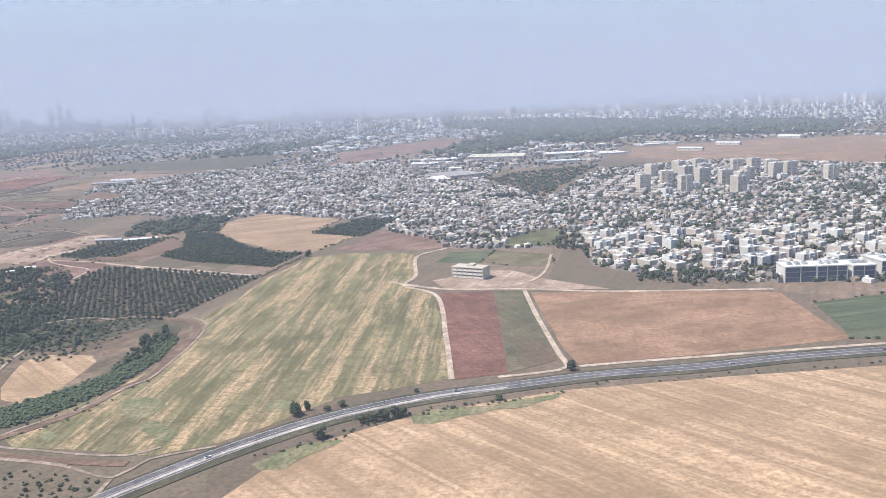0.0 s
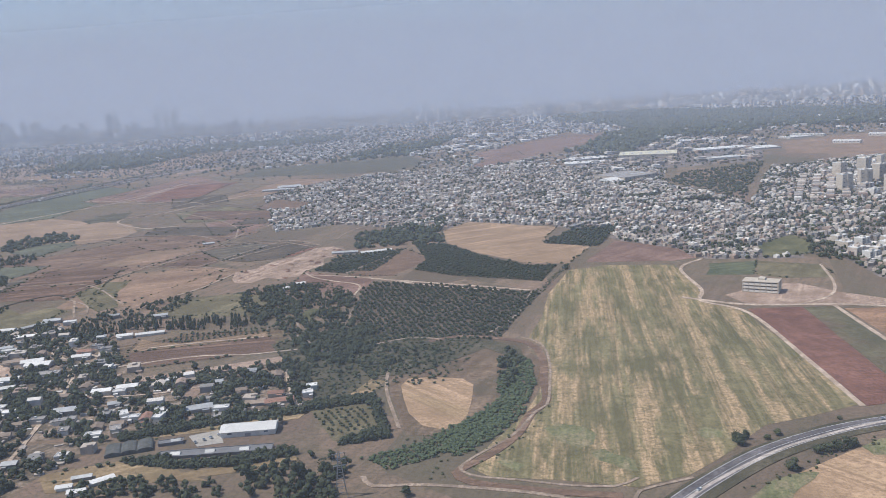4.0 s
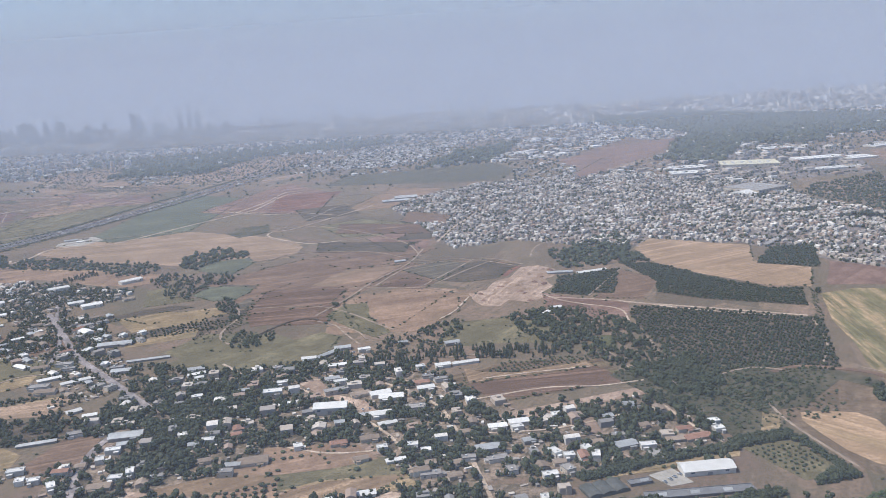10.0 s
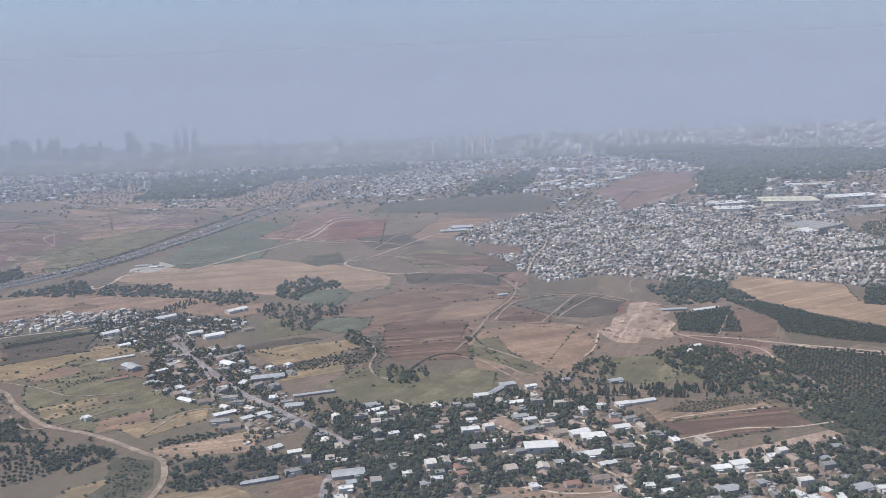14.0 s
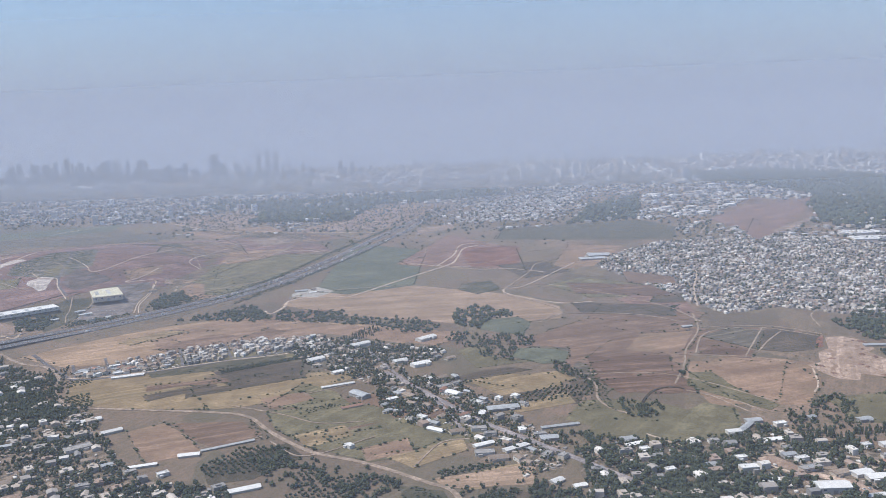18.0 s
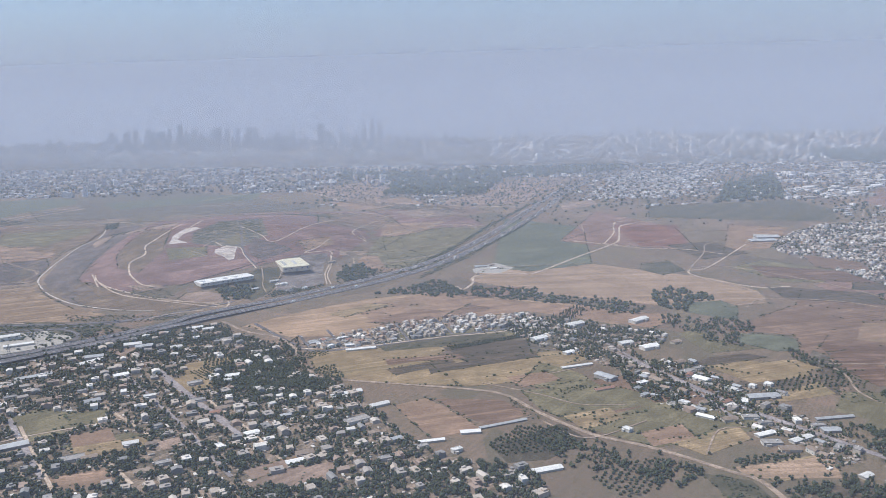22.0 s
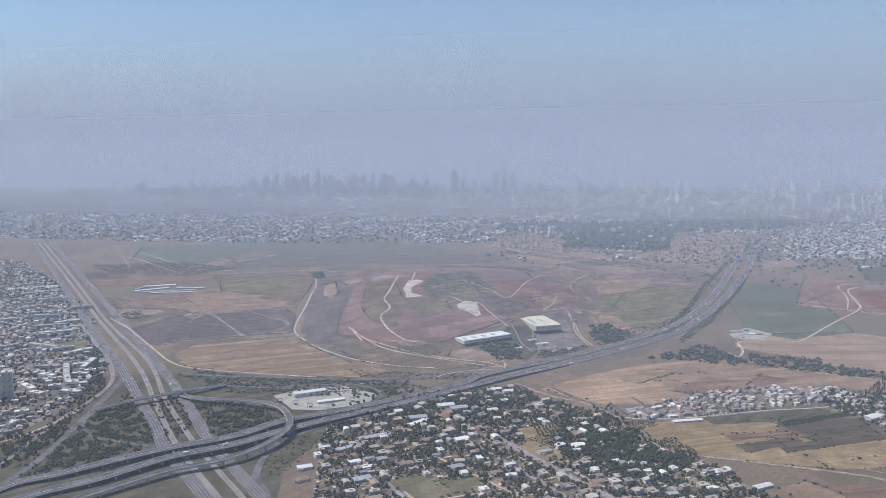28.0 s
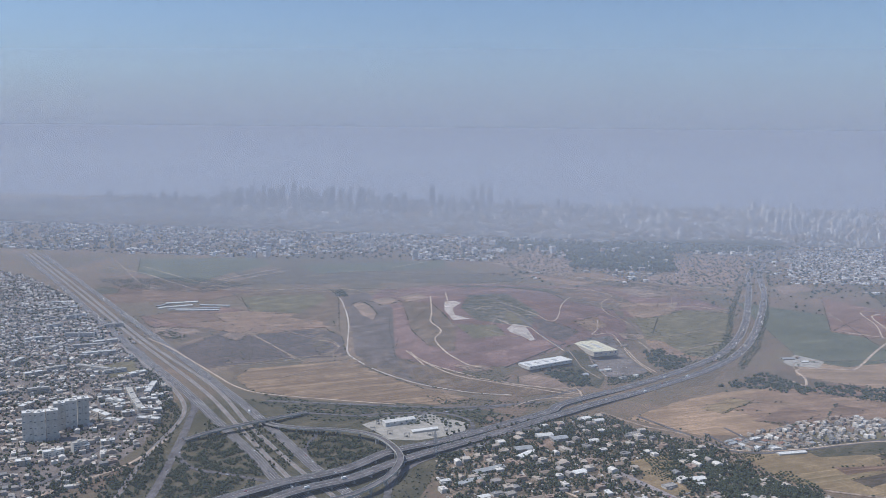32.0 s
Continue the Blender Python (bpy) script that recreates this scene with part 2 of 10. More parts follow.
MAT = {
    "earth": parcels("dry_earth", [(0.13, 0.10, 0.072), (0.21, 0.155, 0.108), (0.125, 0.11, 0.072), (0.275, 0.20, 0.14), (0.17, 0.122, 0.09), (0.195, 0.157, 0.10), (0.225, 0.153, 0.112)], 60.0),
    "garden": field_material("garden_ground", (0.10, 0.088, 0.058), (0.165, 0.138, 0.095), (0.33, 0.265, 0.19), 30, 3.0, 0.15, 12.0, 9.0, (0.46, 0.57), 0.0),
    "channel": field_material("wet_grass", (0.12, 0.103, 0.085), (0.168, 0.142, 0.118), (0.20, 0.172, 0.14), 80, 4.0, 0.2, 30.0, 16.0, (0.58, 0.68), 0.1),
    "wasteland": field_material("waste_ground", (0.115, 0.095, 0.08), (0.175, 0.14, 0.115), (0.085, 0.08, 0.062), 30, 3.0, 0.25, 16.0, 10.0, (0.5, 0.62), 0.2),
    "park": field_material("park_scrub", (0.085, 0.09, 0.06), (0.14, 0.135, 0.09), (0.30, 0.26, 0.21), 30, 3.0, 0.2, 10.0, 6.0, (0.48, 0.6), 0.0),
    "town_ground": field_material("town_ground", (0.16, 0.142, 0.12), (0.26, 0.235, 0.205), (0.105, 0.10, 0.078), 25, 4.0, 0.15, 14.0, 10.0, (0.52, 0.62), 0.0),
    "grey_net": plain_material("grey_netting", (0.15, 0.15, 0.155), (0.21, 0.21, 0.215), 5.0, 0.85),
    "patchy": field_material("half_dry_crop", (0.175, 0.172, 0.086), (0.25, 0.226, 0.122), (0.50, 0.375, 0.225), 4, 1.6, 0.34, 55.0, 9.0, (0.465, 0.57), 0.0, 0.12),
    "straw": field_material("stubble", (0.43, 0.31, 0.19), (0.53, 0.39, 0.25), (0.36, 0.29, 0.155), -40, 2.6, 0.34, 60.0, 40.0, (0.56, 0.7), 0.2, 0.15),
    "straw2": field_material("stubble_pale", (0.38, 0.275, 0.175), (0.48, 0.355, 0.235), None, 60, 2.5, 0.35, 50.0),
    "straw3": field_material("stubble_grey", (0.31, 0.23, 0.145), (0.40, 0.30, 0.20), None, 80, 3.0, 0.3, 70.0),
    "straw4": field_material("stubble_brown", (0.255, 0.185, 0.11), (0.345, 0.255, 0.155), (0.18, 0.13, 0.08), 55, 3.0, 0.4, 30.0, 25.0, (0.52, 0.66)),
    "redsoil": field_material("red_soil", (0.18, 0.094, 0.070), (0.24, 0.128, 0.094), None, -20, 1.6, 0.14, 40.0, 45.0, (0.5, 0.62), 0.1),
    "greenstrip": field_material("green_rows", (0.125, 0.125, 0.075), (0.175, 0.16, 0.095), (0.18, 0.12, 0.085), -20, 1.6, 0.16, 30.0, 45.0, (0.5, 0.62), 0.1),
    "tanbrown": field_material("bare_brown", (0.29, 0.185, 0.115), (0.38, 0.25, 0.16), (0.24, 0.165, 0.10), 70, 2.5, 0.12, 45.0, 45.0, (0.5, 0.62), 0.1),
    "greencrop": field_material("green_crop", (0.10, 0.125, 0.07), (0.15, 0.165, 0.09), None, 75, 2.0, 0.35, 30.0),
    "greengrass": field_material("meadow", (0.11, 0.12, 0.055), (0.16, 0.155, 0.075), None, 30, 2.0, 0.2, 20.0),
    "greygreen": field_material("grey_green_crop", (0.115, 0.13, 0.085), (0.15, 0.16, 0.10), None, 55, 3.0, 0.2, 70.0),
    "olive": field_material("olive_grass", (0.152, 0.140, 0.076), (0.215, 0.192, 0.108), (0.125, 0.118, 0.062), 30, 2.5, 0.2, 25.0, 18.0),
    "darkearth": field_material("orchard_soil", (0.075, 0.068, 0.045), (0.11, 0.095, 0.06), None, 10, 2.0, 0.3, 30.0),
    "darkfield": field_material("dark_crop", (0.10, 0.086, 0.06), (0.15, 0.12, 0.08), None, 65, 2.5, 0.4, 35.0),
    "greystrip": field_material("grey_crop", (0.135, 0.123, 0.088), (0.19, 0.165, 0.115), None, 60, 2.0, 0.45, 30.0),
    "redbare": field_material("red_bare", (0.20, 0.13, 0.095), (0.28, 0.19, 0.145), None, 40, 4.0, 0.2, 40.0),
    "redhill": field_material("red_hill", (0.195, 0.125, 0.104), (0.272, 0.182, 0.15), (0.15, 0.11, 0.08), 40, 5.0, 0.2, 45.0, 30.0),
    "sand": field_material("bare_sand", (0.36, 0.27, 0.19), (0.52, 0.42, 0.31), (0.26, 0.17, 0.11), 20, 3.0, 0.25, 20.0, 18.0, (0.55, 0.62)),
    "scrub": field_material("dry_scrub", (0.16, 0.12, 0.075), (0.23, 0.175, 0.115), (0.105, 0.095, 0.06), 20, 4.0, 0.2, 30.0, 14.0),
    "brown": field_material("fallow", (0.185, 0.128, 0.085), (0.26, 0.182, 0.12), None, 65, 2.5, 0.35, 45.0),
    "brown2": field_material("furrowed", (0.16, 0.105, 0.07), (0.22, 0.15, 0.10), None, 80, 2.0, 0.5, 40.0),
    "brownstrip": field_material("strip_crop", (0.165, 0.12, 0.075), (0.23, 0.185, 0.105), (0.15, 0.15, 0.07), 68, 3.5, 0.5, 30.0),
    "tan": field_material("tan_field", (0.265, 0.185, 0.12), (0.345, 0.245, 0.16), (0.21, 0.165, 0.10), 65, 2.5, 0.25, 40.0, 40.0),
    "tanpale": field_material("pale_bare", (0.26, 0.195, 0.14), (0.36, 0.28, 0.21), (0.17, 0.14, 0.095), 30, 4.0, 0.2, 30.0, 20.0),
    "palegrass": field_material("dry_grass", (0.27, 0.208, 0.112), (0.37, 0.29, 0.162), (0.19, 0.165, 0.09), 60, 2.2, 0.3, 22.0, 25.0),
    "darkgrass": field_material("dark_verge", (0.085, 0.085, 0.05), (0.14, 0.125, 0.08), None, 30, 3.0, 0.2, 25.0),
    "forest": field_material("forest_floor", (0.055, 0.06, 0.035), (0.09, 0.09, 0.055), None, 30, 5.0, 0.2, 40.0),
    "dirt": field_material("dirt_track", (0.42, 0.345, 0.26), (0.54, 0.46, 0.36), None, 0, 1.0, 0.02, 12.0, 45.0, (0.5, 0.62), 0.0),
    "earthtrack": field_material("earth_track", (0.29, 0.235, 0.175), (0.39, 0.325, 0.25), None, 0, 1.0, 0.15, 12.0, 45.0, (0.5, 0.62), 0.0),
    "greenweed": field_material("green_weeds", (0.15, 0.17, 0.08), (0.21, 0.215, 0.105), (0.30, 0.255, 0.15), 8, 2.0, 0.2, 14.0, 6.0, (0.46, 0.6), 0.0),
    "asphalt": field_material("asphalt", (0.12, 0.118, 0.115), (0.17, 0.165, 0.16), None, 0, 0.8, 0.1, 15.0, 45.0, (0.5, 0.62), 0.0),
    "worn_road": field_material("worn_asphalt", (0.25, 0.235, 0.22), (0.33, 0.31, 0.285), None, 0, 0.8, 0.05, 15.0, 45.0, (0.5, 0.62), 0.0),
    "ballast": field_material("ballast", (0.26, 0.235, 0.20), (0.34, 0.31, 0.27), None, 0, 1.0, 0.2, 15.0),
    "white_path": field_material("white_gravel", (0.44, 0.41, 0.36), (0.58, 0.54, 0.49), None, 0, 1.0, 0.1, 12.0, 45.0, (0.5, 0.62), 0.0),
    # bank shade put into a near-black colour; also a dark wall and track
    "dark_bank": field_material("shaded_bank", (0.045, 0.04, 0.03), (0.075, 0.065, 0.045), None, 0, 1.0, 0.1, 10.0),
    "white_stone": plain_material("white_stone", (0.62, 0.58, 0.52), (0.78, 0.74, 0.68), 6.0),
    "pale_concrete": plain_material("pale_gravel", (0.30, 0.275, 0.24), (0.42, 0.39, 0.345), 8.0),
    "white_wall": plain_material("white_plaster", (0.60, 0.56, 0.50), (0.76, 0.73, 0.68), 4.0, 0.85, 0.0, 0.45),
    "cream_wall": plain_material("cream_plaster", (0.50, 0.43, 0.35), (0.63, 0.56, 0.47), 4.0, 0.85, 0.0, 0.35),
    "stone_wall": plain_material("stone_cladding", (0.45, 0.38, 0.32), (0.58, 0.50, 0.43), 3.0, 0.85, 0.0, 0.3),
    "grey_wall": plain_material("grey_render", (0.30, 0.28, 0.26), (0.42, 0.40, 0.37), 4.0, 0.85, 0.0, 0.4),
    "red_roof": plain_material("red_tiles", (0.27, 0.15, 0.11), (0.36, 0.21, 0.155), 2.0, 0.8, 0.0, 0.4),
    "white_roof": plain_material("whitewashed_roof", (0.68, 0.66, 0.625), (0.85, 0.83, 0.795), 3.0, 0.7, 0.0, 0.45),
    "grey_roof": plain_material("tar_paper_roof", (0.27, 0.25, 0.235), (0.40, 0.375, 0.35), 3.0, 0.85, 0.0, 0.5),
    "brown_roof": plain_material("weathered_roof", (0.26, 0.20, 0.155), (0.37, 0.295, 0.235), 3.0, 0.85, 0.0, 0.5),
    "sheet_metal": plain_material("sheet_metal", (0.44, 0.44, 0.43), (0.62, 0.62, 0.61), 4.0, 0.5, 0.3, 0.5),
    "yellow_metal": plain_material("yellowish_sheet", (0.58, 0.53, 0.38), (0.72, 0.67, 0.50), 4.0, 0.5),
    "dark_net": plain_material("shade_netting", (0.07, 0.075, 0.07), (0.12, 0.12, 0.115), 3.0, 0.8),
    "concrete": plain_material("bare_concrete", (0.36, 0.34, 0.31), (0.48, 0.455, 0.42), 3.0),
    "glass": plain_material("dark_window_glass", (0.09, 0.11, 0.14), (0.13, 0.155, 0.19), 2.0, 0.15),
    "steel": plain_material("galvanised_steel", (0.30, 0.31, 0.32), (0.40, 0.41, 0.42), 1.0, 0.5, 0.6),
    "paint_line": plain_material("worn_white_line", (0.55, 0.54, 0.51), (0.70, 0.69, 0.66), 2.0),
    "tyre": plain_material("black_rubber", (0.03, 0.03, 0.03), (0.045, 0.045, 0.045), 0.5),
    "bark": plain_material("bark", (0.10, 0.075, 0.05), (0.16, 0.12, 0.085), 0.6),
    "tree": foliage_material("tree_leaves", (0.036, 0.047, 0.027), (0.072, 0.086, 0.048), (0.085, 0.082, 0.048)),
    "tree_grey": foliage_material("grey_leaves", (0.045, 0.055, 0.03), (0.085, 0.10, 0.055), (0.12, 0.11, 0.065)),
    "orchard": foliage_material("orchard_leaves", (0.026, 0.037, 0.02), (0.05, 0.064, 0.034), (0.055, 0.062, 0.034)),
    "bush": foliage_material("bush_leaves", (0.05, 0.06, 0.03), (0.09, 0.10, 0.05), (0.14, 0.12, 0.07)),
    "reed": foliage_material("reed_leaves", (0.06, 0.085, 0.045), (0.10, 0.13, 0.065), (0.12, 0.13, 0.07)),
    "town": island_material("town_walls", [(0.0, (0.53, 0.47, 0.41)), (0.2, (0.44, 0.375, 0.315)), (0.4, (0.34, 0.305, 0.275)), (0.55, (0.69, 0.645, 0.59)), (0.75, (0.33, 0.245, 0.195)), (0.88, (0.25, 0.24, 0.23))]),
    "city": island_material("city_walls", [(0.0, (0.46, 0.44, 0.42)), (0.22, (0.62, 0.60, 0.58)), (0.42, (0.34, 0.32, 0.30)), (0.60, (0.24, 0.215, 0.20)), (0.76, (0.42, 0.34, 0.285)), (0.90, (0.80, 0.78, 0.76))]),
    "pale_tower": island_material("pale_tower_walls", [(0.0, (0.46, 0.44, 0.42)), (0.4, (0.62, 0.60, 0.58)), (0.7, (0.36, 0.345, 0.33))]),
    "tower": island_material("tower_walls", [(0.0, (0.10, 0.11, 0.13)), (0.3, (0.22, 0.22, 0.23)), (0.55, (0.15, 0.16, 0.18)), (0.8, (0.34, 0.33, 0.32))]),
}
for k, c in (("white_car", (0.75, 0.75, 0.74)), ("silver_car", (0.42, 0.43, 0.44)), ("dark_car", (0.05, 0.055, 0.065)), ("red_car", (0.32, 0.05, 0.04))):
    MAT[k] = plain_material(k + "_paint", c, tuple(min(1, v * 1.1) for v in c), 1.0, 0.3)


# ---- building blocks ----
def relief(x, y):
    """Height of the ground: flat but for one broad hill."""
    u = ((x + 1320) / 235) ** 2 + ((y - 1170) / 335) ** 2
    return 27.0 * (1 - u ** 1.3) if u < 1 else 0.0


def mesh_of(name, verts, faces, mat):
    me = bpy.data.meshes.new(name)
    me.from_pydata(verts, [], faces)
    me.materials.append(MAT[mat])
    me.update()
    return me


def bulk(name, verts, tris, mat, label, category, smooth=False):
    """Many triangles at once, as one object of kind stuff."""
    verts, tris = np.asarray(verts, np.float32), np.asarray(tris, np.int32)
    me = bpy.data.meshes.new(name)
    me.vertices.add(len(verts))
    me.vertices.foreach_set("co", verts.ravel())
    me.loops.add(tris.size)
    me.loops.foreach_set("vertex_index", tris.ravel())
    me.polygons.add(len(tris))
    me.polygons.foreach_set("loop_start", np.arange(0, tris.size, 3, dtype=np.int32))
    me.polygons.foreach_set("use_smooth", np.full(len(tris), smooth))
    me.update(calc_edges=True)
    me.materials.append(MAT[mat])
    return tagged(new(name, me), label, category, kind="stuff")


def part(name, me, parent, label=""):
    ob = new(name, me)
    ob.parent = parent
    return tagged(ob, label)


def inside(pts, poly):
    """Which of the points lie in a polygon."""
    x, y, hit = pts[:, 0], pts[:, 1], np.zeros(len(pts), bool)
    for (x0, y0), (x1, y1) in zip(poly, poly[1:] + poly[:1]):
        if y0 != y1:
            hit ^= ((y0 > y) != (y1 > y)) & (x < (x1 - x0) * (y - y0) / (y1 - y0) + x0)
    return hit


def curve(pts, step=6.0):
    """A smooth line through the points, about step metres from one to the next."""
    p = [Vector(q) for q in pts]
    p, out = [p[0] * 2 - p[1], *p, p[-1] * 2 - p[-2]], []
    for a, b, c, d in zip(p, p[1:], p[2:], p[3:]):
        k = max(2, int((c - b).length / step))
        for i in range(k):
            t = i / k
            out.append(0.5 * (2 * b + (c - a) * t + (2 * a - 5 * b + 4 * c - d) * t * t + (3 * b - a - 3 * c + d) * t ** 3))
    return [*out, p[-2]]


ROADS, ROAD_KINDS, FIELDS = [], [], []


def area(name, mat, layer, pts, label, level=None):
    """A field or a yard: a slab of soil with an uneven edge, laid on the ground."""
    if name == "far_forest":  # planted further down
        FIELDS.append((name, mat, pts))
        return None
    edge = []
    for i, (a, b) in enumerate(zip(pts, pts[1:] + pts[:1])):
        a, b = Vector(a), Vector(b)
        k = max(1, int((b - a).length / (3 if mat == "greenweed" else 14)))
        side = Vector((b.y - a.y, a.x - b.x)).normalized()
        for j in range(k):
            q = a.lerp(b, j / k)
            edge.append(q + side * (noise.noise((q.x * 0.09, q.y * 0.09, 3.0)) * (2.0 if mat == "greenweed" else min(2.2, 0.003 * q.y))))
    bm = bmesh.new()
    bm.faces.new([bm.verts.new((q.x, q.y, 0)) for q in edge])
    mid = [sum(v) / len(pts) for v in zip(*pts)]
    if -1620 < mid[0] < -1020 and 780 < mid[1] < 1560:
        bmesh.ops.triangulate(bm, faces=bm.faces[:])
        xs, ys = [q.x for q in edge], [q.y for q in edge]
        for axis, lo, hi in ((0, min(xs), max(xs)), (1, min(ys), max(ys))):
            at = math.ceil(lo / 15) * 15
            while at < hi:
                bmesh.ops.bisect_plane(bm, geom=bm.verts[:] + bm.edges[:] + bm.faces[:], plane_co=(at, 0, 0) if axis == 0 else (0, at, 0), plane_no=(1, 0, 0) if axis == 0 else (0, 1, 0))
                at += 15
    for v in bm.verts:
        v.co.z = relief(v.co.x, v.co.y) + (0.06 + 0.0007 * len(FIELDS) if level is None else level)
    if name != "green_patch":
        rim = [e for e in bm.edges if e.is_boundary]
        for v in bmesh.ops.extrude_edge_only(bm, edges=rim)["geom"]:
            if isinstance(v, bmesh.types.BMVert):
                v.co.z -= 0.6
    bmesh.ops.recalc_face_normals(bm, faces=bm.faces[:])
    me = bpy.data.meshes.new(name)
    bm.to_mesh(me)
    bm.free()
    me.materials.append(MAT[mat])
    FIELDS.append((name, mat, pts))
    return tagged(new(name, me), label, "field" if "field" in name else "ground", kind="structure")


def lift(x, y):
    """How high the flyover stands over the ground."""
    a, b = math.hypot(x + 1330, y - 490) / 190, math.hypot(x + 1110, y - 720) / 110
    return 4.0 * max(0.0, 1 - a * a) + 2.0 * max(0.0, 1 - b * b)


def ribbon(line, left, right, z, raised=False, deep=1.0):
    """Top and sides of a strip along a line, between two offsets."""
    verts, faces = [], []
    for i, q in enumerate(line):
        d = (line[min(i + 1, len(line) - 1)] - line[max(i - 1, 0)]).normalized()
        side = Vector((d.y, -d.x))
        for off, down in ((left, 0.5), (left, 0.0), (right, 0.0), (right, 0.5)):
            p = q + side * off
            verts.append((p.x, p.y, relief(p.x, p.y) + z - down * deep + (lift(p.x, p.y) if raised else 0.0)))
        if i:
            for j in range(3):
                faces.append((4 * i - 4 + j, 4 * i - 3 + j, 4 * i + 1 + j, 4 * i + j))
    return verts, faces


def road(name, mat, width, pts, label):
    line = curve(pts)
    z = 0.26 + 0.0018 * len(ROADS)
    thing = tagged(new(name, mesh_of(name, *ribbon(line, -width / 2, width / 2, z, name == "flyover", 2.0 if name == "flyover" else 1.0), mat)), label, "railway" if name == "railway" else "stream" if name == "stream" else "road", kind="structure")
    ROAD_KINDS.append((name, z))
    ROADS.append((np.array([tuple(q) for q in line]), width))
    lanes = {"flyover": (-width * 0.46, 0.0, width * 0.46), "motorway": (-width * 0.48, -width * 0.24, 0.0, width * 0.24, width * 0.48), "road": (-width * 0.46, 0.0, width * 0.46)}.get(name, ()) if mat == "asphalt" and width > 5.5 else ()
    for at in lanes:
        part("lane_line", mesh_of("lane_line", *ribbon(line, at - 0.07, at + 0.07, z + 0.05, name == "flyover"), "paint_line"), thing)
    if name == "flyover":
        for at in (-width / 2 - 0.1, width / 2 + 0.1):
            part("barrier", mesh_of("barrier", *ribbon(line, at - 0.12, at + 0.12, z + 0.45, True), "concrete"), thing, "concrete crash barrier")
        pier = mesh_of("pier", *box(-0.6, -3.5, -1, 0.6, 3.5, 1), "concrete")
        for q, r in list(zip(line, line[1:]))[::3]:
            tall = lift(q.x, q.y)
            if tall > 1.2:
                p = part("pier", pier, thing)
                p.location, p.rotation_euler.z, p.scale.z = (q.x, q.y, tall / 2 - 0.2), math.atan2(r.y - q.y, r.x - q.x), tall / 2 + 0.2
    if name == "railway":
        for at in (-2.2, -1.4, 1.4, 2.2):
            part("rail", mesh_of("rail", *ribbon(line, at - 0.1, at + 0.1, z + 0.15), "steel"), thing, "steel rail")
    return thing


def off_roads(pts, gap):
    """Which points keep clear of all roads."""
    ok = np.ones(len(pts), bool)
    for line, width in ROADS:
        lo, hi = line.min(0) - width - gap, line.max(0) + width + gap
        near = np.where(ok & (pts > lo).all(1) & (pts < hi).all(1))[0]
        if len(near):
            d = np.sqrt(((pts[near][:, None] - line[None]) ** 2).sum(2)).min(1)
            ok[near[d < width / 2 + gap]] = False
    return ok


def scatter(poly, spacing, turn=0.0, jitter=0.45, keep=1.0):
    """Places on a turned, shaken grid within a polygon."""
    c, s = math.cos(radians(turn)), math.sin(radians(turn))
    p = np.array(poly, float)
    mid = p.mean(0)
    r = np.abs(p - mid).max() * 1.5
    gx, gy = np.meshgrid(np.arange(-r, r, spacing), np.arange(-r, r, spacing))
    q = np.stack([gx.ravel(), gy.ravel()], 1)
    q = q + rng.uniform(-jitter, jitter, q.shape) * spacing
    q = q @ np.array([[c, s], [-s, c]]) + mid
    q = q[inside(q, [tuple(v) for v in poly])]
    return q[rng.random(len(q)) < keep]


def heights(pts):
    return np.array([relief(x, y) for x, y in pts])


def lump(seed, verts=12):
    """A rough twenty-sided clump of leaves, about one metre in radius."""
    bm = bmesh.new()
    bmesh.ops.create_icosphere(bm, subdivisions=1, radius=1.0)
    r = random.Random(seed)
    for v in bm.verts:
        v.co *= r.uniform(0.72, 1.22)
    v, f = np.array([tuple(q.co) for q in bm.verts]), np.array([[w.index for w in q.verts] for q in bm.faces])
    bm.free()
    return v, f


def crown(seed, lumps, leaves=0, tall=1.0, spread=0.55):
    """A crown of clumps round a middle, with loose sprays of leaves; about one metre in radius, standing on z = 0.35."""
    r, vs, fs, n = random.Random(seed), [], [], 0
    for i in range(lumps):
        v, f = lump(seed * 31 + i)
        a, d = r.uniform(0, 6.283), spread * math.sqrt(r.random())
        size = (r.uniform(0.26, 0.5) if lumps > 5 else r.uniform(0.32, 0.6)) if lumps > 1 else 0.9
        v = v * size * np.array([1, 1, r.uniform(0.75, 1.05) * tall]) + np.array([d * math.cos(a), d * math.sin(a), 0.45 + tall * r.uniform(0.1, 1.05)])
        vs.append(v), fs.append(f + n)
        n += len(v)
    for i in range(leaves):
        a, b, d = r.uniform(0, 6.283), r.uniform(-0.9, 1.4), r.uniform(0.7, 1.08)
        c = np.array([d * math.cos(a) * math.cos(b) * 0.95, d * math.sin(a) * math.cos(b) * 0.95, 0.95 * tall + d * tall * math.sin(b) * 0.8])
        vs.append(c + np.array([[r.uniform(-0.16, 0.16) for _ in range(3)] for _ in range(3)]))
        fs.append(np.array([[n, n + 1, n + 2]]))
        n += 3
    return np.concatenate(vs), np.concatenate(fs)


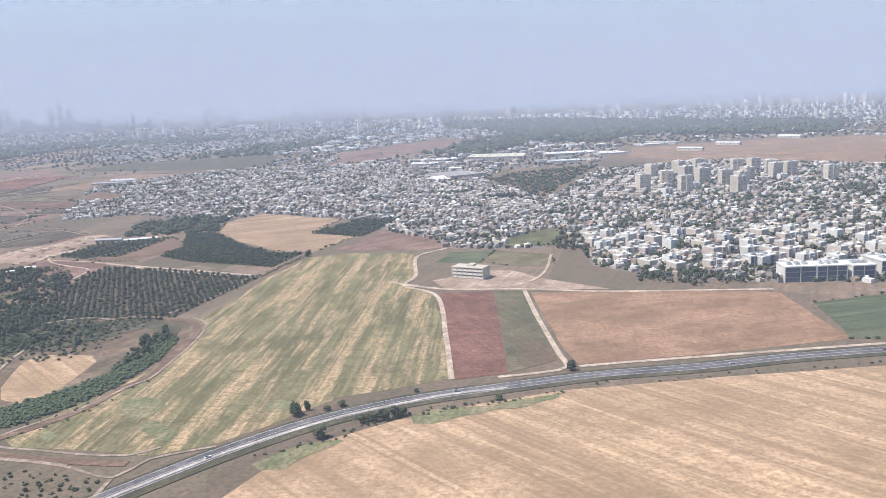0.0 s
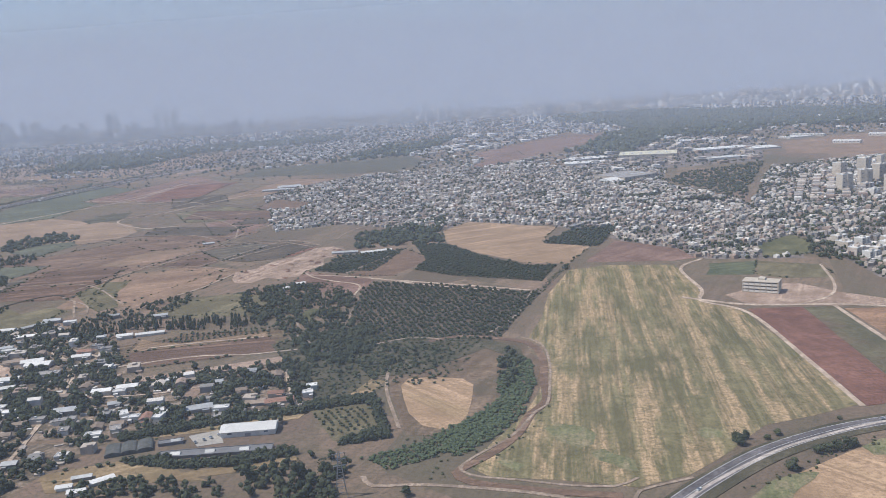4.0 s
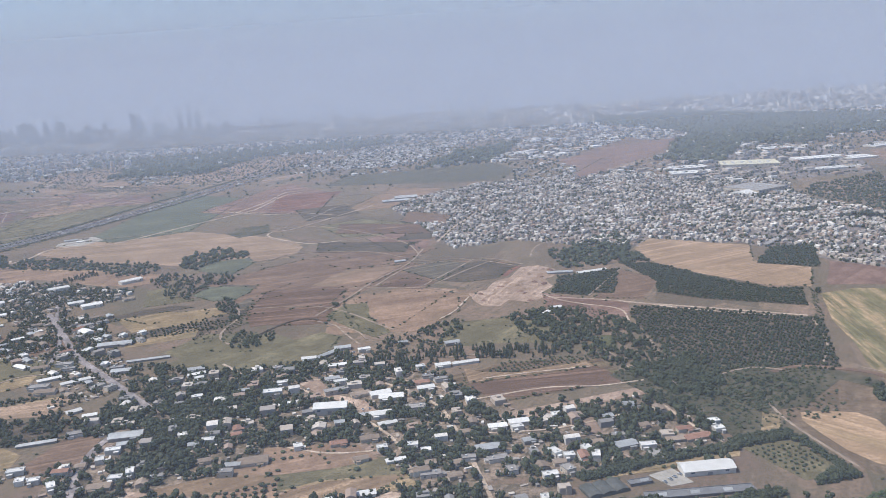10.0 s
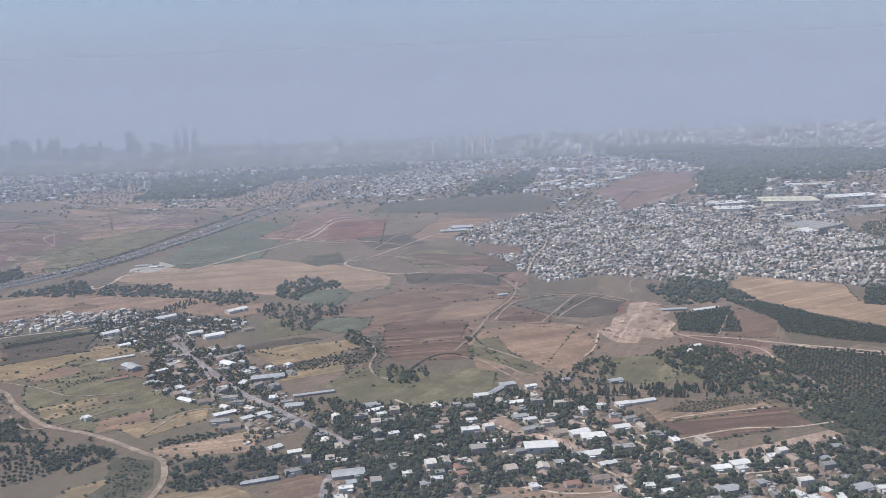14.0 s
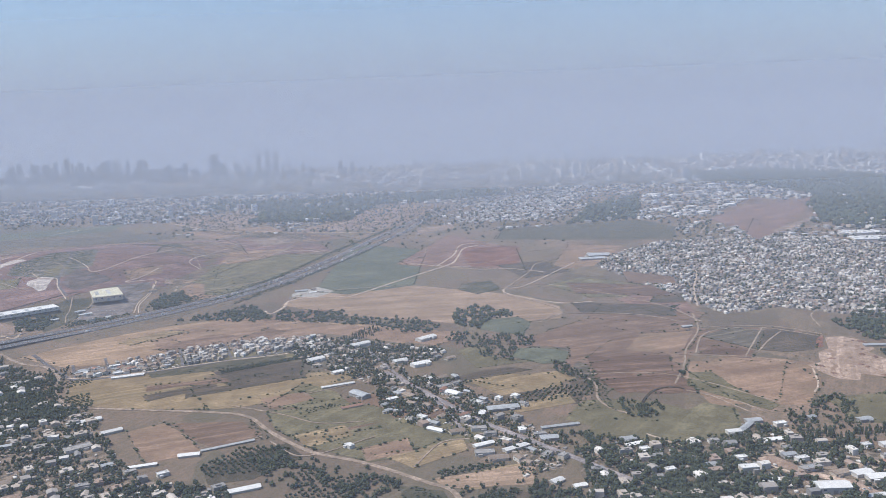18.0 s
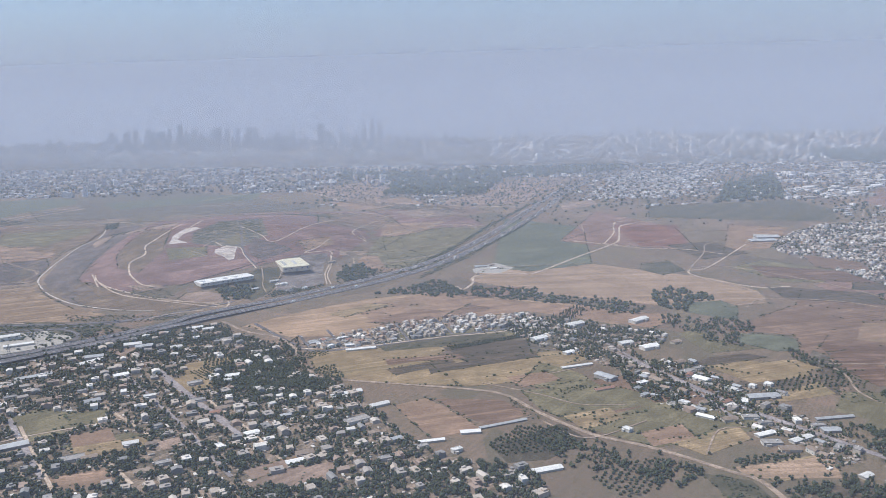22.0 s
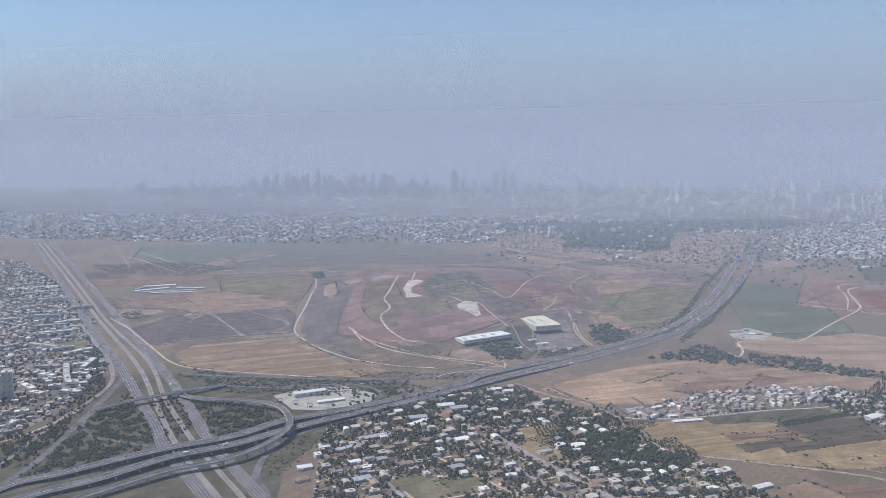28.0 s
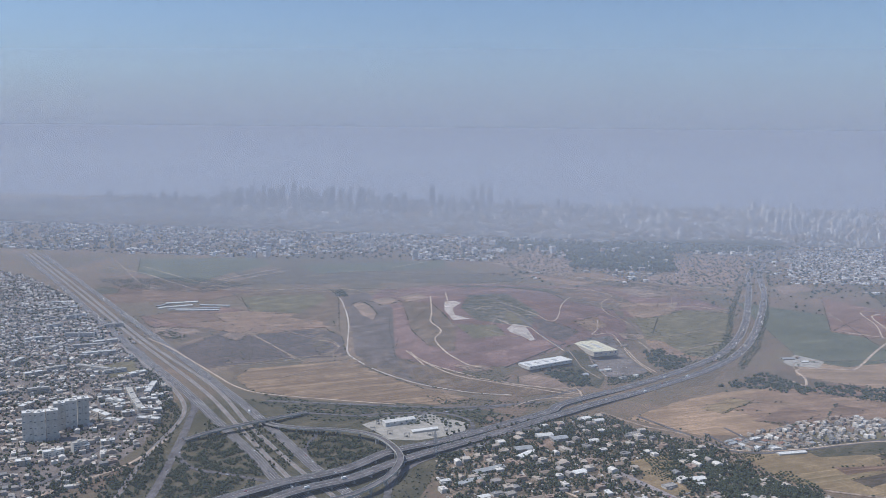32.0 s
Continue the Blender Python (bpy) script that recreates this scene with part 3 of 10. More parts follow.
def trunk(tall, thick, limbs=3, seed=1):
    """A tapered trunk with a few limbs."""
    r, verts, faces = random.Random(seed), [], []

    def limb(a, b, ra, rb):
        k, d = len(verts), (b - a).normalized()
        s = d.orthogonal().normalized()
        t = d.cross(s)
        for p, q in ((a, ra), (b, rb)):
            verts.extend(tuple(p + (s * math.cos(w) + t * math.sin(w)) * q) for w in (0, 1.2566, 2.5133, 3.7699, 5.0265))
        faces.extend((k + i, k + (i + 1) % 5, k + 5 + (i + 1) % 5, k + 5 + i) for i in range(5))

    limb(Vector((0, 0, -0.1)), Vector((0, 0, tall)), thick, thick * 0.6)
    for i in range(limbs):
        a = r.uniform(0, 6.283)
        limb(Vector((0, 0, tall * r.uniform(0.7, 0.98))), Vector((math.cos(a) * tall * 0.5, math.sin(a) * tall * 0.5, tall * r.uniform(1.3, 1.6))), thick * 0.5, thick * 0.2)
    return verts, faces


CROWNS = {"round": [crown(i, 6, 10) for i in range(7)], "mid": [crown(100 + i, 2, 5) for i in range(6)], "low": [crown(80 + i, 1, 0, 0.5) for i in range(4)], "tall": [crown(20 + i, 5, 4, 2.2, 0.32) for i in range(4)], "small": [crown(40 + i, 1) for i in range(5)], "bush": [crown(60 + i, 2, 2, 0.5, 0.6) for i in range(4)]}


def wood(name, pts, radius, kind, mat, label, category="trees", spread=0.35):
    """Many trees as one piece of stuff: crowns on short stems."""
    pts = np.asarray(pts, float)
    if not len(pts):
        return None
    vs, fs, n = [], [], 0
    z = heights(pts)
    for i in range(len(CROWNS[kind])):
        v, f = CROWNS[kind][i]
        mine = np.arange(i, len(pts), len(CROWNS[kind]))
        if not len(mine):
            continue
        a = rng.uniform(0, 6.283, len(mine))
        s = radius * rng.uniform(1 - spread, 1 + spread, len(mine))
        c, w = np.cos(a)[:, None], np.sin(a)[:, None]
        x = (v[:, 0] * c - v[:, 1] * w) * s[:, None] + pts[mine, 0][:, None]
        y = (v[:, 0] * w + v[:, 1] * c) * s[:, None] + pts[mine, 1][:, None]
        h = (v[:, 2] - 0.35) * s[:, None] * rng.uniform(0.85, 1.2, len(mine))[:, None] + z[mine][:, None]
        vs.append(np.stack([x, y, h], 2).reshape(-1, 3))
        fs.append((f[None] + (np.arange(len(mine)) * len(v))[:, None, None]).reshape(-1, 3) + n)
        n += len(mine) * len(v)
    return bulk(name, np.concatenate(vs), np.concatenate(fs), mat, label, category)


def along(pts, step, side=0.0, jitter=0.3):
    """Places along a line, with some shake."""
    line = np.array([tuple(q) for q in curve(pts, step)])
    return line + rng.normal(0, 1, line.shape) * (jitter * step + side)


BOX = np.array([(-1, -1, 0), (1, -1, 0), (1, 1, 0), (-1, 1, 0), (-1, -1, 1), (1, -1, 1), (1, 1, 1), (-1, 1, 1)]) * (0.5, 0.5, 1)
BOXF = np.array([(0, 1, 5), (0, 5, 4), (1, 2, 6), (1, 6, 5), (2, 3, 7), (2, 7, 6), (3, 0, 4), (3, 4, 7), (4, 5, 6), (4, 6, 7)])


def boxes(name, pts, sizes, turns, mat, label, category, base=None):
    """Many plain far buildings as one piece of stuff; sizes: width, depth, height."""
    pts, sizes = np.asarray(pts, float), np.asarray(sizes, float)
    v = BOX[None] * sizes[:, None]
    c, s = np.cos(turns)[:, None], np.sin(turns)[:, None]
    z = heights(pts) if base is None else base
    x, y = v[:, :, 0] * c - v[:, :, 1] * s + pts[:, 0][:, None], v[:, :, 0] * s + v[:, :, 1] * c + pts[:, 1][:, None]
    out = np.stack([x, y, v[:, :, 2] + z[:, None] - 0.2], 2).reshape(-1, 3)
    f = (BOXF[None] + (np.arange(len(pts)) * 8)[:, None, None]).reshape(-1, 3)
    return bulk(name, out, f, mat, label, category)


def box(x0, y0, z0, x1, y1, z1):
    v = [(x, y, z) for z in (z0, z1) for x, y in ((x0, y0), (x1, y0), (x1, y1), (x0, y1))]
    return v, [(0, 1, 5, 4), (1, 2, 6, 5), (2, 3, 7, 6), (3, 0, 4, 7), (4, 5, 6, 7), (3, 2, 1, 0)]


def joined(*solids):
    verts, faces = [], []
    for v, f in solids:
        k = len(verts)
        verts += list(v)
        faces += [tuple(i + k for i in q) for q in f]
    return verts, faces


def gable(w, d, z0, rise, over=0.3, hip=0.0):
    """A pitched roof with eaves, ridge along x; hip: how far its ends lean in."""
    x, y = w / 2 + over, d / 2 + over
    v = [(-x, -y, z0), (x, -y, z0), (x, y, z0), (-x, y, z0), (-x + hip, 0, z0 + rise), (x - hip, 0, z0 + rise)]
    return v, [(0, 1, 5, 4), (2, 3, 4, 5), (1, 2, 5), (3, 0, 4), (3, 2, 1, 0)]


def flat_roof(w, d, z0, lip=0.25, thick=0.15):
    """A flat roof slab with a raised parapet."""
    x, y, t = w / 2, d / 2, 0.2
    return joined(box(-x, -y, z0, x, y, z0 + thick), box(-x, -y, z0 + thick, x, -y + t, z0 + thick + lip), box(-x, y - t, z0 + thick, x, y, z0 + thick + lip), box(-x, -y + t, z0 + thick, -x + t, y - t, z0 + thick + lip), box(x - t, -y + t, z0 + thick, x, y - t, z0 + thick + lip))


# ---- ground ----
xs = sorted({*range(-9000, 9001, 1500), *range(-1590, -1049, 15)})
ys = sorted({*range(-2500, 9001, 1000), *range(810, 1531, 15)})
verts = [(x, y, relief(x, y)) for y in ys for x in xs]
faces = [(j * len(xs) + i, j * len(xs) + i + 1, (j + 1) * len(xs) + i + 1, (j + 1) * len(xs) + i) for j in range(len(ys) - 1) for i in range(len(xs) - 1)]
tagged(new("ground", mesh_of("ground", verts, faces, "earth")), "dry brown farmland that reaches the hazy horizon", "ground", kind="structure")

# ---- haze, imitated by sheer tinted films, one behind the other ----
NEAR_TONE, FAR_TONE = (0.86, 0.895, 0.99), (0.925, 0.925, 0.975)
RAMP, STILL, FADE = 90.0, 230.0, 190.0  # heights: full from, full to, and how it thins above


def haze_film(y, most, top):
    """One veil as a film that is sheerer near the ground and high up."""
    name = "haze_film_%d" % y
    m = bpy.data.materials.new(name)
    m.use_nodes = True
    n, l = m.node_tree.nodes, m.node_tree.links
    n.remove(n["Principled BSDF"])
    up = n.new("ShaderNodeSeparateXYZ")
    l.new(n.new("ShaderNodeNewGeometry").outputs["Position"], up.inputs[0])
    z = up.outputs["Z"]
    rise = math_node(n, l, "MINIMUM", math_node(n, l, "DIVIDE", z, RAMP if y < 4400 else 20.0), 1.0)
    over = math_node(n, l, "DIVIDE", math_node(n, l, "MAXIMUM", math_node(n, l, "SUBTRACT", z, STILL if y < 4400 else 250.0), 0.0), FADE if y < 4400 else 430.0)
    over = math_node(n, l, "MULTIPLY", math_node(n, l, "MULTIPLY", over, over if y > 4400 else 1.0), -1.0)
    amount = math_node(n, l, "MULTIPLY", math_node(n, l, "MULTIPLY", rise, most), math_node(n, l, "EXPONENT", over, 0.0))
    haze_tint, clear, mix = n.new("ShaderNodeBsdfDiffuse"), n.new("ShaderNodeBsdfTransparent"), n.new("ShaderNodeMixShader")
    haze_tint.inputs["Color"].default_value = rgb(NEAR_TONE if y < 1500 else FAR_TONE)
    # fixed tilted normal, so that the film catches the sun
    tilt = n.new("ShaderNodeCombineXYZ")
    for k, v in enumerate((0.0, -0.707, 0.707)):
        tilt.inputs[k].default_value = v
    l.new(tilt.outputs[0], haze_tint.inputs["Normal"])
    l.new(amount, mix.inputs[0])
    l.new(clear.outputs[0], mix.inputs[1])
    l.new(haze_tint.outputs[0], mix.inputs[2])
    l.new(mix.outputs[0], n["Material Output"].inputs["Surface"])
    MAT[name] = m
    if y > 4400:  # the last one, opaque low down as a haze-coloured backdrop, nearer in the west
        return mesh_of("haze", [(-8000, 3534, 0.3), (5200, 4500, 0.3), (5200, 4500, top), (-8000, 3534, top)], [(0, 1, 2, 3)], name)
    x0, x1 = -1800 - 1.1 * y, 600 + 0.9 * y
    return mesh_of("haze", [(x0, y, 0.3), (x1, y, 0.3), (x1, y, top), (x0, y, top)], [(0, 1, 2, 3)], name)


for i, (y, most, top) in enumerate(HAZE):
    veil = tagged(new("haze", haze_film(y, most, top)), "sheer blue grey film standing for summer haze", "haze", kind="stuff")
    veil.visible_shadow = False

# ---- fields, tracks and roads ----
area("verge", "darkgrass", 1, [(-1439, 330), (-1459, 376), (-1508, 454), (-1508, 516), (-1537, 606), (-1555, 681), (-1486, 698), (-1391, 680), (-1328, 736), (-1249, 700), (-1230, 640), (-1262, 560), (-1262, 469), (-1230, 380), (-1330, 300)], "dark scrubby ground under a motorway interchange")
area("bare_ground", "scrub", 1, [(-208, 416), (-177, 452), (-138, 444), (-130, 406), (-130, 374), (-138, 346), (-157, 317), (-188, 319), (-201, 366)], "dry brown scrub around a stream bank")
area("field", "tan", 1, [(-559, 681), (-523, 759), (-467, 787), (-440, 770), (-453, 705), (-478, 702)], "tan field with faint furrows")
area("verge", "darkgrass", 1, [(-1483, 539), (-1445, 637), (-1393, 590), (-1378, 522), (-1416, 494), (-1452, 498)], "dark green verge inside a slip road loop")
area("verge", "darkgrass", 1, [(-1393, 590), (-1347, 617), (-1305, 580), (-1316, 511), (-1351, 503)], "dark bushy ground inside the ramp loop")
area("field", "redhill", 1, [(-1541, 1303), (-1544, 1428), (-1415, 1541), (-1213, 1562), (-1059, 1552), (-955, 1468), (-919, 1384), (-994, 1358), (-1081, 1272), (-1084, 1092), (-1149, 1042), (-1177, 980), (-1233, 890), (-1270, 869), (-1300, 852), (-1341, 867), (-1382, 889), (-1423, 1015)], "reddish dry slope of a low hill")
area("field", "patchy", 2, [(-163, 290), (-155, 304), (-147, 320), (-139, 336), (-132, 361), (-128, 391), (-125, 416), (-127, 431), (-135, 445), (-125, 492), (-119, 545), (-101, 612), (-72, 622), (-24, 613), (-22, 543), (-27, 512), (-9, 486), (-3, 403), (1, 337), (-23, 326), (-44, 318), (-62, 296), (-82, 276), (-101, 268), (-128, 275), (-153, 279)], "large half-dry field with pale stubble streaks and green patches")
area("field", "tanbrown", 2, [(47, 480), (124, 474), (182, 460), (181, 410), (181, 371), (111, 356), (54, 348), (51, 370)], "bare reddish brown field edged by a white track")
area("field", "greencrop", 2, [(191, 436), (236, 449), (212, 367), (181, 371)], "green crop field beside the town edge")
area("field", "straw", 2, [(-71, 233), (-59, 258), (-47, 274), (-17, 295), (8, 305), (44, 317), (113, 327), (176, 333), (221, 334), (172, 185), (-81, 200)], "broad harvested straw field with tractor lines")
area("orchard_floor", "darkfield", 2, [(-250, 578), (-242, 601), (-185, 579), (-124, 548), (-152, 445), (-183, 453), (-198, 459), (-217, 451), (-230, 440), (-236, 483), (-244, 519)], "dark earth floor of a dense orchard")
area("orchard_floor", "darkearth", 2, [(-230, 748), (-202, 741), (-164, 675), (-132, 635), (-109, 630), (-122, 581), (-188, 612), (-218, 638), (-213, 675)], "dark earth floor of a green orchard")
area("field", "straw2", 2, [(-209, 807), (-185, 856), (-99, 799), (-115, 731), (-77, 696), (-100, 634), (-132, 644), (-169, 690), (-201, 746)], "pale harvested field between dark orchards")
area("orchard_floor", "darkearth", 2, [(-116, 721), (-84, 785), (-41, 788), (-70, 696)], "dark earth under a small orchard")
area("bare_ground", "redbare", 2, [(-87, 637), (-54, 717), (-10, 671), (-4, 634), (-23, 627)], "bare reddish ground at the edge of town")
area("field", "greencrop", 2, [(1, 613), (35, 613), (22, 572), (-9, 577)], "small green crop field behind the building site")
area("field", "olive", 2, [(36, 613), (72, 593), (69, 555), (38, 558), (23, 572)], "olive green plot behind the building site")
area("field", "straw", 2, [(-194, 361), (-197, 378), (-195, 388), (-182, 389), (-168, 385), (-163, 376), (-162, 359), (-164, 340), (-167, 328), (-173, 324), (-182, 329), (-190, 343)], "small rounded straw field beside a hedged stream")
area("field", "brownstrip", 2, [(-379, 461), (-344, 484), (-285, 486), (-275, 460), (-297, 436), (-352, 417)], "brown and olive strip field beside the village")
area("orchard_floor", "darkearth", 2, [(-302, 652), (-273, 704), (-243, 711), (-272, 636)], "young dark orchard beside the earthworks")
area("field", "brown", 2, [(-269, 629), (-234, 723), (-209, 680), (-233, 621)], "brown fallow field between orchards")
area("field", "tan", 2, [(-467, 615), (-465, 677), (-419, 681), (-378, 666), (-376, 608), (-404, 561), (-437, 564), (-459, 593)], "tan field with a curved lower edge")
area("field", "brown2", 2, [(-538, 599), (-554, 675), (-479, 707), (-473, 640), (-477, 592), (-508, 591)], "ploughed brown field by the stream bend")
area("field", "straw3", 2, [(-896, 947), (-882, 1013), (-749, 1059), (-595, 970), (-561, 908), (-563, 851), (-604, 833), (-662, 831), (-824, 890)], "wide straw coloured field below the highway")
area("field", "greygreen", 2, [(-873, 1026), (-895, 1470), (-753, 1365), (-744, 1057), (-824, 1004)], "grey green crop field beside the highway")
area("field", "redbare", 2, [(-789, 1235), (-729, 1557), (-604, 1365), (-594, 1150)], "reddish bare field with pale tracks")
area("field", "tan", 2, [(-561, 1147), (-513, 1393), (-425, 1364), (-493, 1177)], "tan field before the town")
area("field", "brown", 2, [(-542, 828), (-514, 911), (-451, 925), (-407, 863), (-440, 796), (-489, 782)], "brown field with thin lines")
area("field", "olive", 2, [(-583, 536), (-565, 577), (-516, 575), (-461, 526), (-480, 493), (-534, 496)], "olive meadow beside a winding stream")
area("field", "greengrass", 2, [(-374, 557), (-330, 566), (-330, 533), (-368, 526)], "small green meadow among trees")
area("field", "olive", 2, [(-392, 578), (-340, 585), (-304, 562), (-304, 518), (-369, 529)], "dull green meadow ringed by trees")
area("field", "brown", 2, [(-624, 746), (-562, 812), (-477, 851), (-403, 771), (-454, 707), (-483, 649), (-550, 624)], "brown fields in wide strips")
area("field", "tan", 2, [(-475, 647), (-426, 701), (-361, 669), (-385, 593), (-415, 563), (-463, 608)], "tan field above the tree belt")
area("orchard_floor", "darkearth", 2, [(-292, 705), (-235, 729), (-252, 641), (-300, 652)], "dark orchard beside pale earthworks")
area("field", "straw2", 2, [(-1101, 724), (-1051, 793), (-999, 844), (-932, 884), (-834, 856), (-749, 828), (-685, 798), (-726, 756), (-814, 813), (-882, 790), (-956, 706), (-1033, 688)], "long golden stubble field above the housing rows")
area("field", "palegrass", 2, [(-888, 617), (-845, 648), (-761, 669), (-751, 643), (-809, 608), (-859, 570)], "pale grassy field strip")
area("field", "brown", 2, [(-793, 570), (-728, 600), (-683, 592), (-636, 555), (-704, 529), (-751, 504)], "brown fallow ground beside village yards")
area("field", "olive", 2, [(-754, 502), (-705, 542), (-626, 536), (-642, 494), (-711, 471)], "olive fallow strip")
area("field", "palegrass", 2, [(-661, 424), (-632, 452), (-608, 458), (-608, 434), (-647, 416)], "straw yellow plot with a hedge of small trees")
area("field", "palegrass", 2, [(-654, 340), (-643, 373), (-611, 381), (-596, 371), (-593, 354), (-625, 339)], "pale dry field by the bend of a dirt road")
area("field", "palegrass", 2, [(-705, 354), (-696, 383), (-671, 397), (-673, 376), (-693, 348)], "pale dry field below a dirt road")
area("field", "palegrass", 2, [(-720, 347), (-709, 361), (-699, 348), (-714, 338)], "pale dry corner field")
area("field", "brown", 2, [(-589, 351), (-582, 389), (-564, 397), (-554, 365), (-569, 345)], "brown fallow plot beside a white shed")
area("field", "darkfield", 2, [(-642, 388), (-616, 416), (-586, 405), (-605, 381)], "dark green plot with small trees")
area("field", "tan", 2, [(-463, 679), (-380, 682), (-420, 574), (-472, 557), (-478, 631)], "tan field beyond a dirt track")
area("field", "darkgrass", 2, [(-1383, 699), (-1250, 721), (-1219, 709), (-1295, 678), (-1361, 666)], "dark grass verge beside the motorway")
area("far_forest", "forest", 2, [(-1233, 2119), (-956, 2202), (-976, 1831), (-1202, 1844)], "dark wood beside sandy scrub")
area("far_forest", "forest", 2, [(-1420, 2180), (-1440, 2330), (-1150, 2400), (-820, 2540), (-640, 2600), (-620, 2420), (-800, 2250), (-956, 2215), (-1233, 2130)], "dark belt of distant woodland")
area("far_forest", "forest", 2, [(-488, 1672), (-423, 1978), (-258, 2276), (-344, 1728)], "dark belt of distant orchards")
area("field", "darkgrass", 2, [(-635, 1477), (-624, 1628), (-488, 1665), (-344, 1720), (-292, 1585), (-334, 1422)], "dark green fields before a distant suburb")
area("far_forest", "forest", 2, [(-17, 1538), (67, 1484), (132, 1839), (339, 1756), (648, 2653), (284, 2700), (130, 2071), (55, 1903)], "dark belt of distant woodland")
area("far_forest", "forest", 2, [(218, 2045), (567, 1885), (818, 1794), (1037, 2239), (715, 2575), (542, 2703), (390, 3000), (40, 3100), (-20, 2796)], "dark belt of distant woodland")
area("far_forest", "forest", 2, [(-38, 1591), (99, 1605), (266, 1996), (126, 1955)], "dark belt of distant woodland")
area("field", "tanpale", 2, [(-1392, 1984), (-1320, 2106), (-1210, 1991), (-1195, 1732), (-1256, 1733), (-1374, 1855)], "pale sandy scrub before the city")
area("field", "tanpale", 2, [(-963, 2064), (-783, 2215), (-803, 1959), (-873, 1674), (-1042, 1643), (-1039, 1750), (-976, 1831)], "pale sandy scrub beside a wood")
area("field", "greygreen", 2, [(-2092, 1495), (-2208, 1708), (-1967, 1800), (-1861, 1734), (-1911, 1546), (-1912, 1400)], "dark grey green field before the city")
area("field", "brown", 2, [(-185, 1589), (-92, 1585), (8, 1694), (71, 1993), (0, 2133), (-159, 1814)], "brown open field behind the town")
area("bare_ground", "tan", 2, [(343, 1568), (554, 1647), (861, 1682), (580, 1128), (420, 1244), (288, 1357)], "reddish brown open ground beyond the apartment blocks")
area("bare_ground", "redbare", 2, [(-211, 1698), (-70, 1931), (140, 2095), (-34, 1691), (-172, 1423)], "reddish open ground behind the town")
area("field", "darkfield", 2, [(-589, 576), (-557, 656), (-546, 644), (-570, 569)], "dark strip along a stream")
area("field", "greystrip", 2, [(-867, 670), (-780, 713), (-753, 688), (-839, 648)], "grey green vegetable strips")
area("field", "tan", 2, [(-1008, 810), (-930, 882), (-814, 844), (-658, 793), (-691, 746), (-817, 803), (-912, 752), (-967, 744)], "tan stubble field behind the village")
area("field", "brown2", 2, [(-551, 700), (-476, 700), (-487, 626), (-509, 601), (-535, 591), (-550, 630)], "ploughed brown field with fine furrows")
area("field", "tan", 2, [(-514, 719), (-490, 777), (-437, 787), (-459, 724), (-473, 702)], "tan field with faint furrows")
area("field", "darkfield", 2, [(-398, 719), (-358, 794), (-342, 784), (-372, 712)], "dark green ploughed strip")
area("field", "brown", 2, [(-458, 716), (-431, 785), (-368, 795), (-411, 695)], "brown fallow field with straight borders")
area("field", "greystrip", 2, [(-617, 709), (-601, 739), (-567, 729), (-568, 700), (-592, 689)], "grey green field by a stream")
area("field", "olive", 2, [(-574, 506), (-556, 536), (-515, 530), (-476, 569), (-457, 555), (-463, 512), (-485, 495), (-533, 489)], "olive meadow beside a winding stream")
area("field", "brown", 2, [(-583, 795), (-536, 846), (-446, 810), (-491, 787), (-548, 742)], "brown field with thin lines")
area("field", "greystrip", 2, [(-574, 644), (-561, 684), (-551, 665), (-558, 630)], "green reeds strip by a stream")
area("field", "olive", 2, [(-385, 569), (-338, 562), (-331, 536), (-353, 519), (-386, 524)], "small green meadow among trees")
area("field", "darkfield", 2, [(-644, 584), (-616, 615), (-589, 599), (-605, 569)], "dark plot beside village houses")
area("field", "olive", 2, [(-947, 713), (-873, 744), (-787, 731), (-867, 690), (-916, 662)], "dull green strips behind the village")
area("field", "palegrass", 2, [(-316, 329), (-286, 338), (-273, 337), (-270, 330), (-292, 326), (-309, 321)], "pale mown meadow beside village houses")
area("field", "palegrass", 2, [(-329, 287), (-304, 297), (-271, 290), (-231, 302), (-227, 294), (-254, 288), (-295, 279), (-320, 275)], "pale dry meadow below a hedge")
area("field", "olive", 2, [(-238, 354), (-211, 362), (-199, 325), (-218, 315)], "green plant nursery beds inside a hedge")
area("channel_bed", "channel", 2, [(-1593, 1337), (-1561, 1390), (-1449, 1137), (-1401, 956), (-1382, 889), (-1336, 850), (-1262, 796), (-1313, 786), (-1399, 860), (-1439, 902), (-1474, 1003), (-1542, 1194)], "dark grassy flood channel round the hill")
area("field", "scrub", 2, [(-1380, 885), (-1340, 864), (-1291, 847), (-1223, 825), (-1166, 808), (-1216, 774), (-1268, 774), (-1314, 791), (-1359, 834)], "brown dry slope below a hill path")
area("field", "tanpale", 2, [(-1472, 1260), (-1448, 1311), (-1409, 1221), (-1437, 1187)], "pale bare ground on a hill")
area("field", "olive", 2, [(-1331, 1026), (-1276, 1037), (-1257, 992), (-1297, 965)], "dull green slope of a low hill")
area("field", "darkgrass", 2, [(-1187, 915), (-1175, 963), (-1146, 995), (-1124, 870), (-1131, 829), (-1163, 862)], "dark bushy ground beside a factory")
area("field", "wasteland", 2, [(-1674, 928), (-1670, 1026), (-1578, 1104), (-1483, 985), (-1451, 905), (-1530, 872), (-1596, 808), (-1691, 894)], "dark waste ground with low scrub")
area("field", "straw4", 2, [(-1546, 773), (-1547, 819), (-1484, 859), (-1439, 891), (-1388, 834), (-1325, 783), (-1263, 757), (-1292, 728), (-1379, 719), (-1448, 722), (-1499, 726)], "yellow brown stubble field beside the motorway")
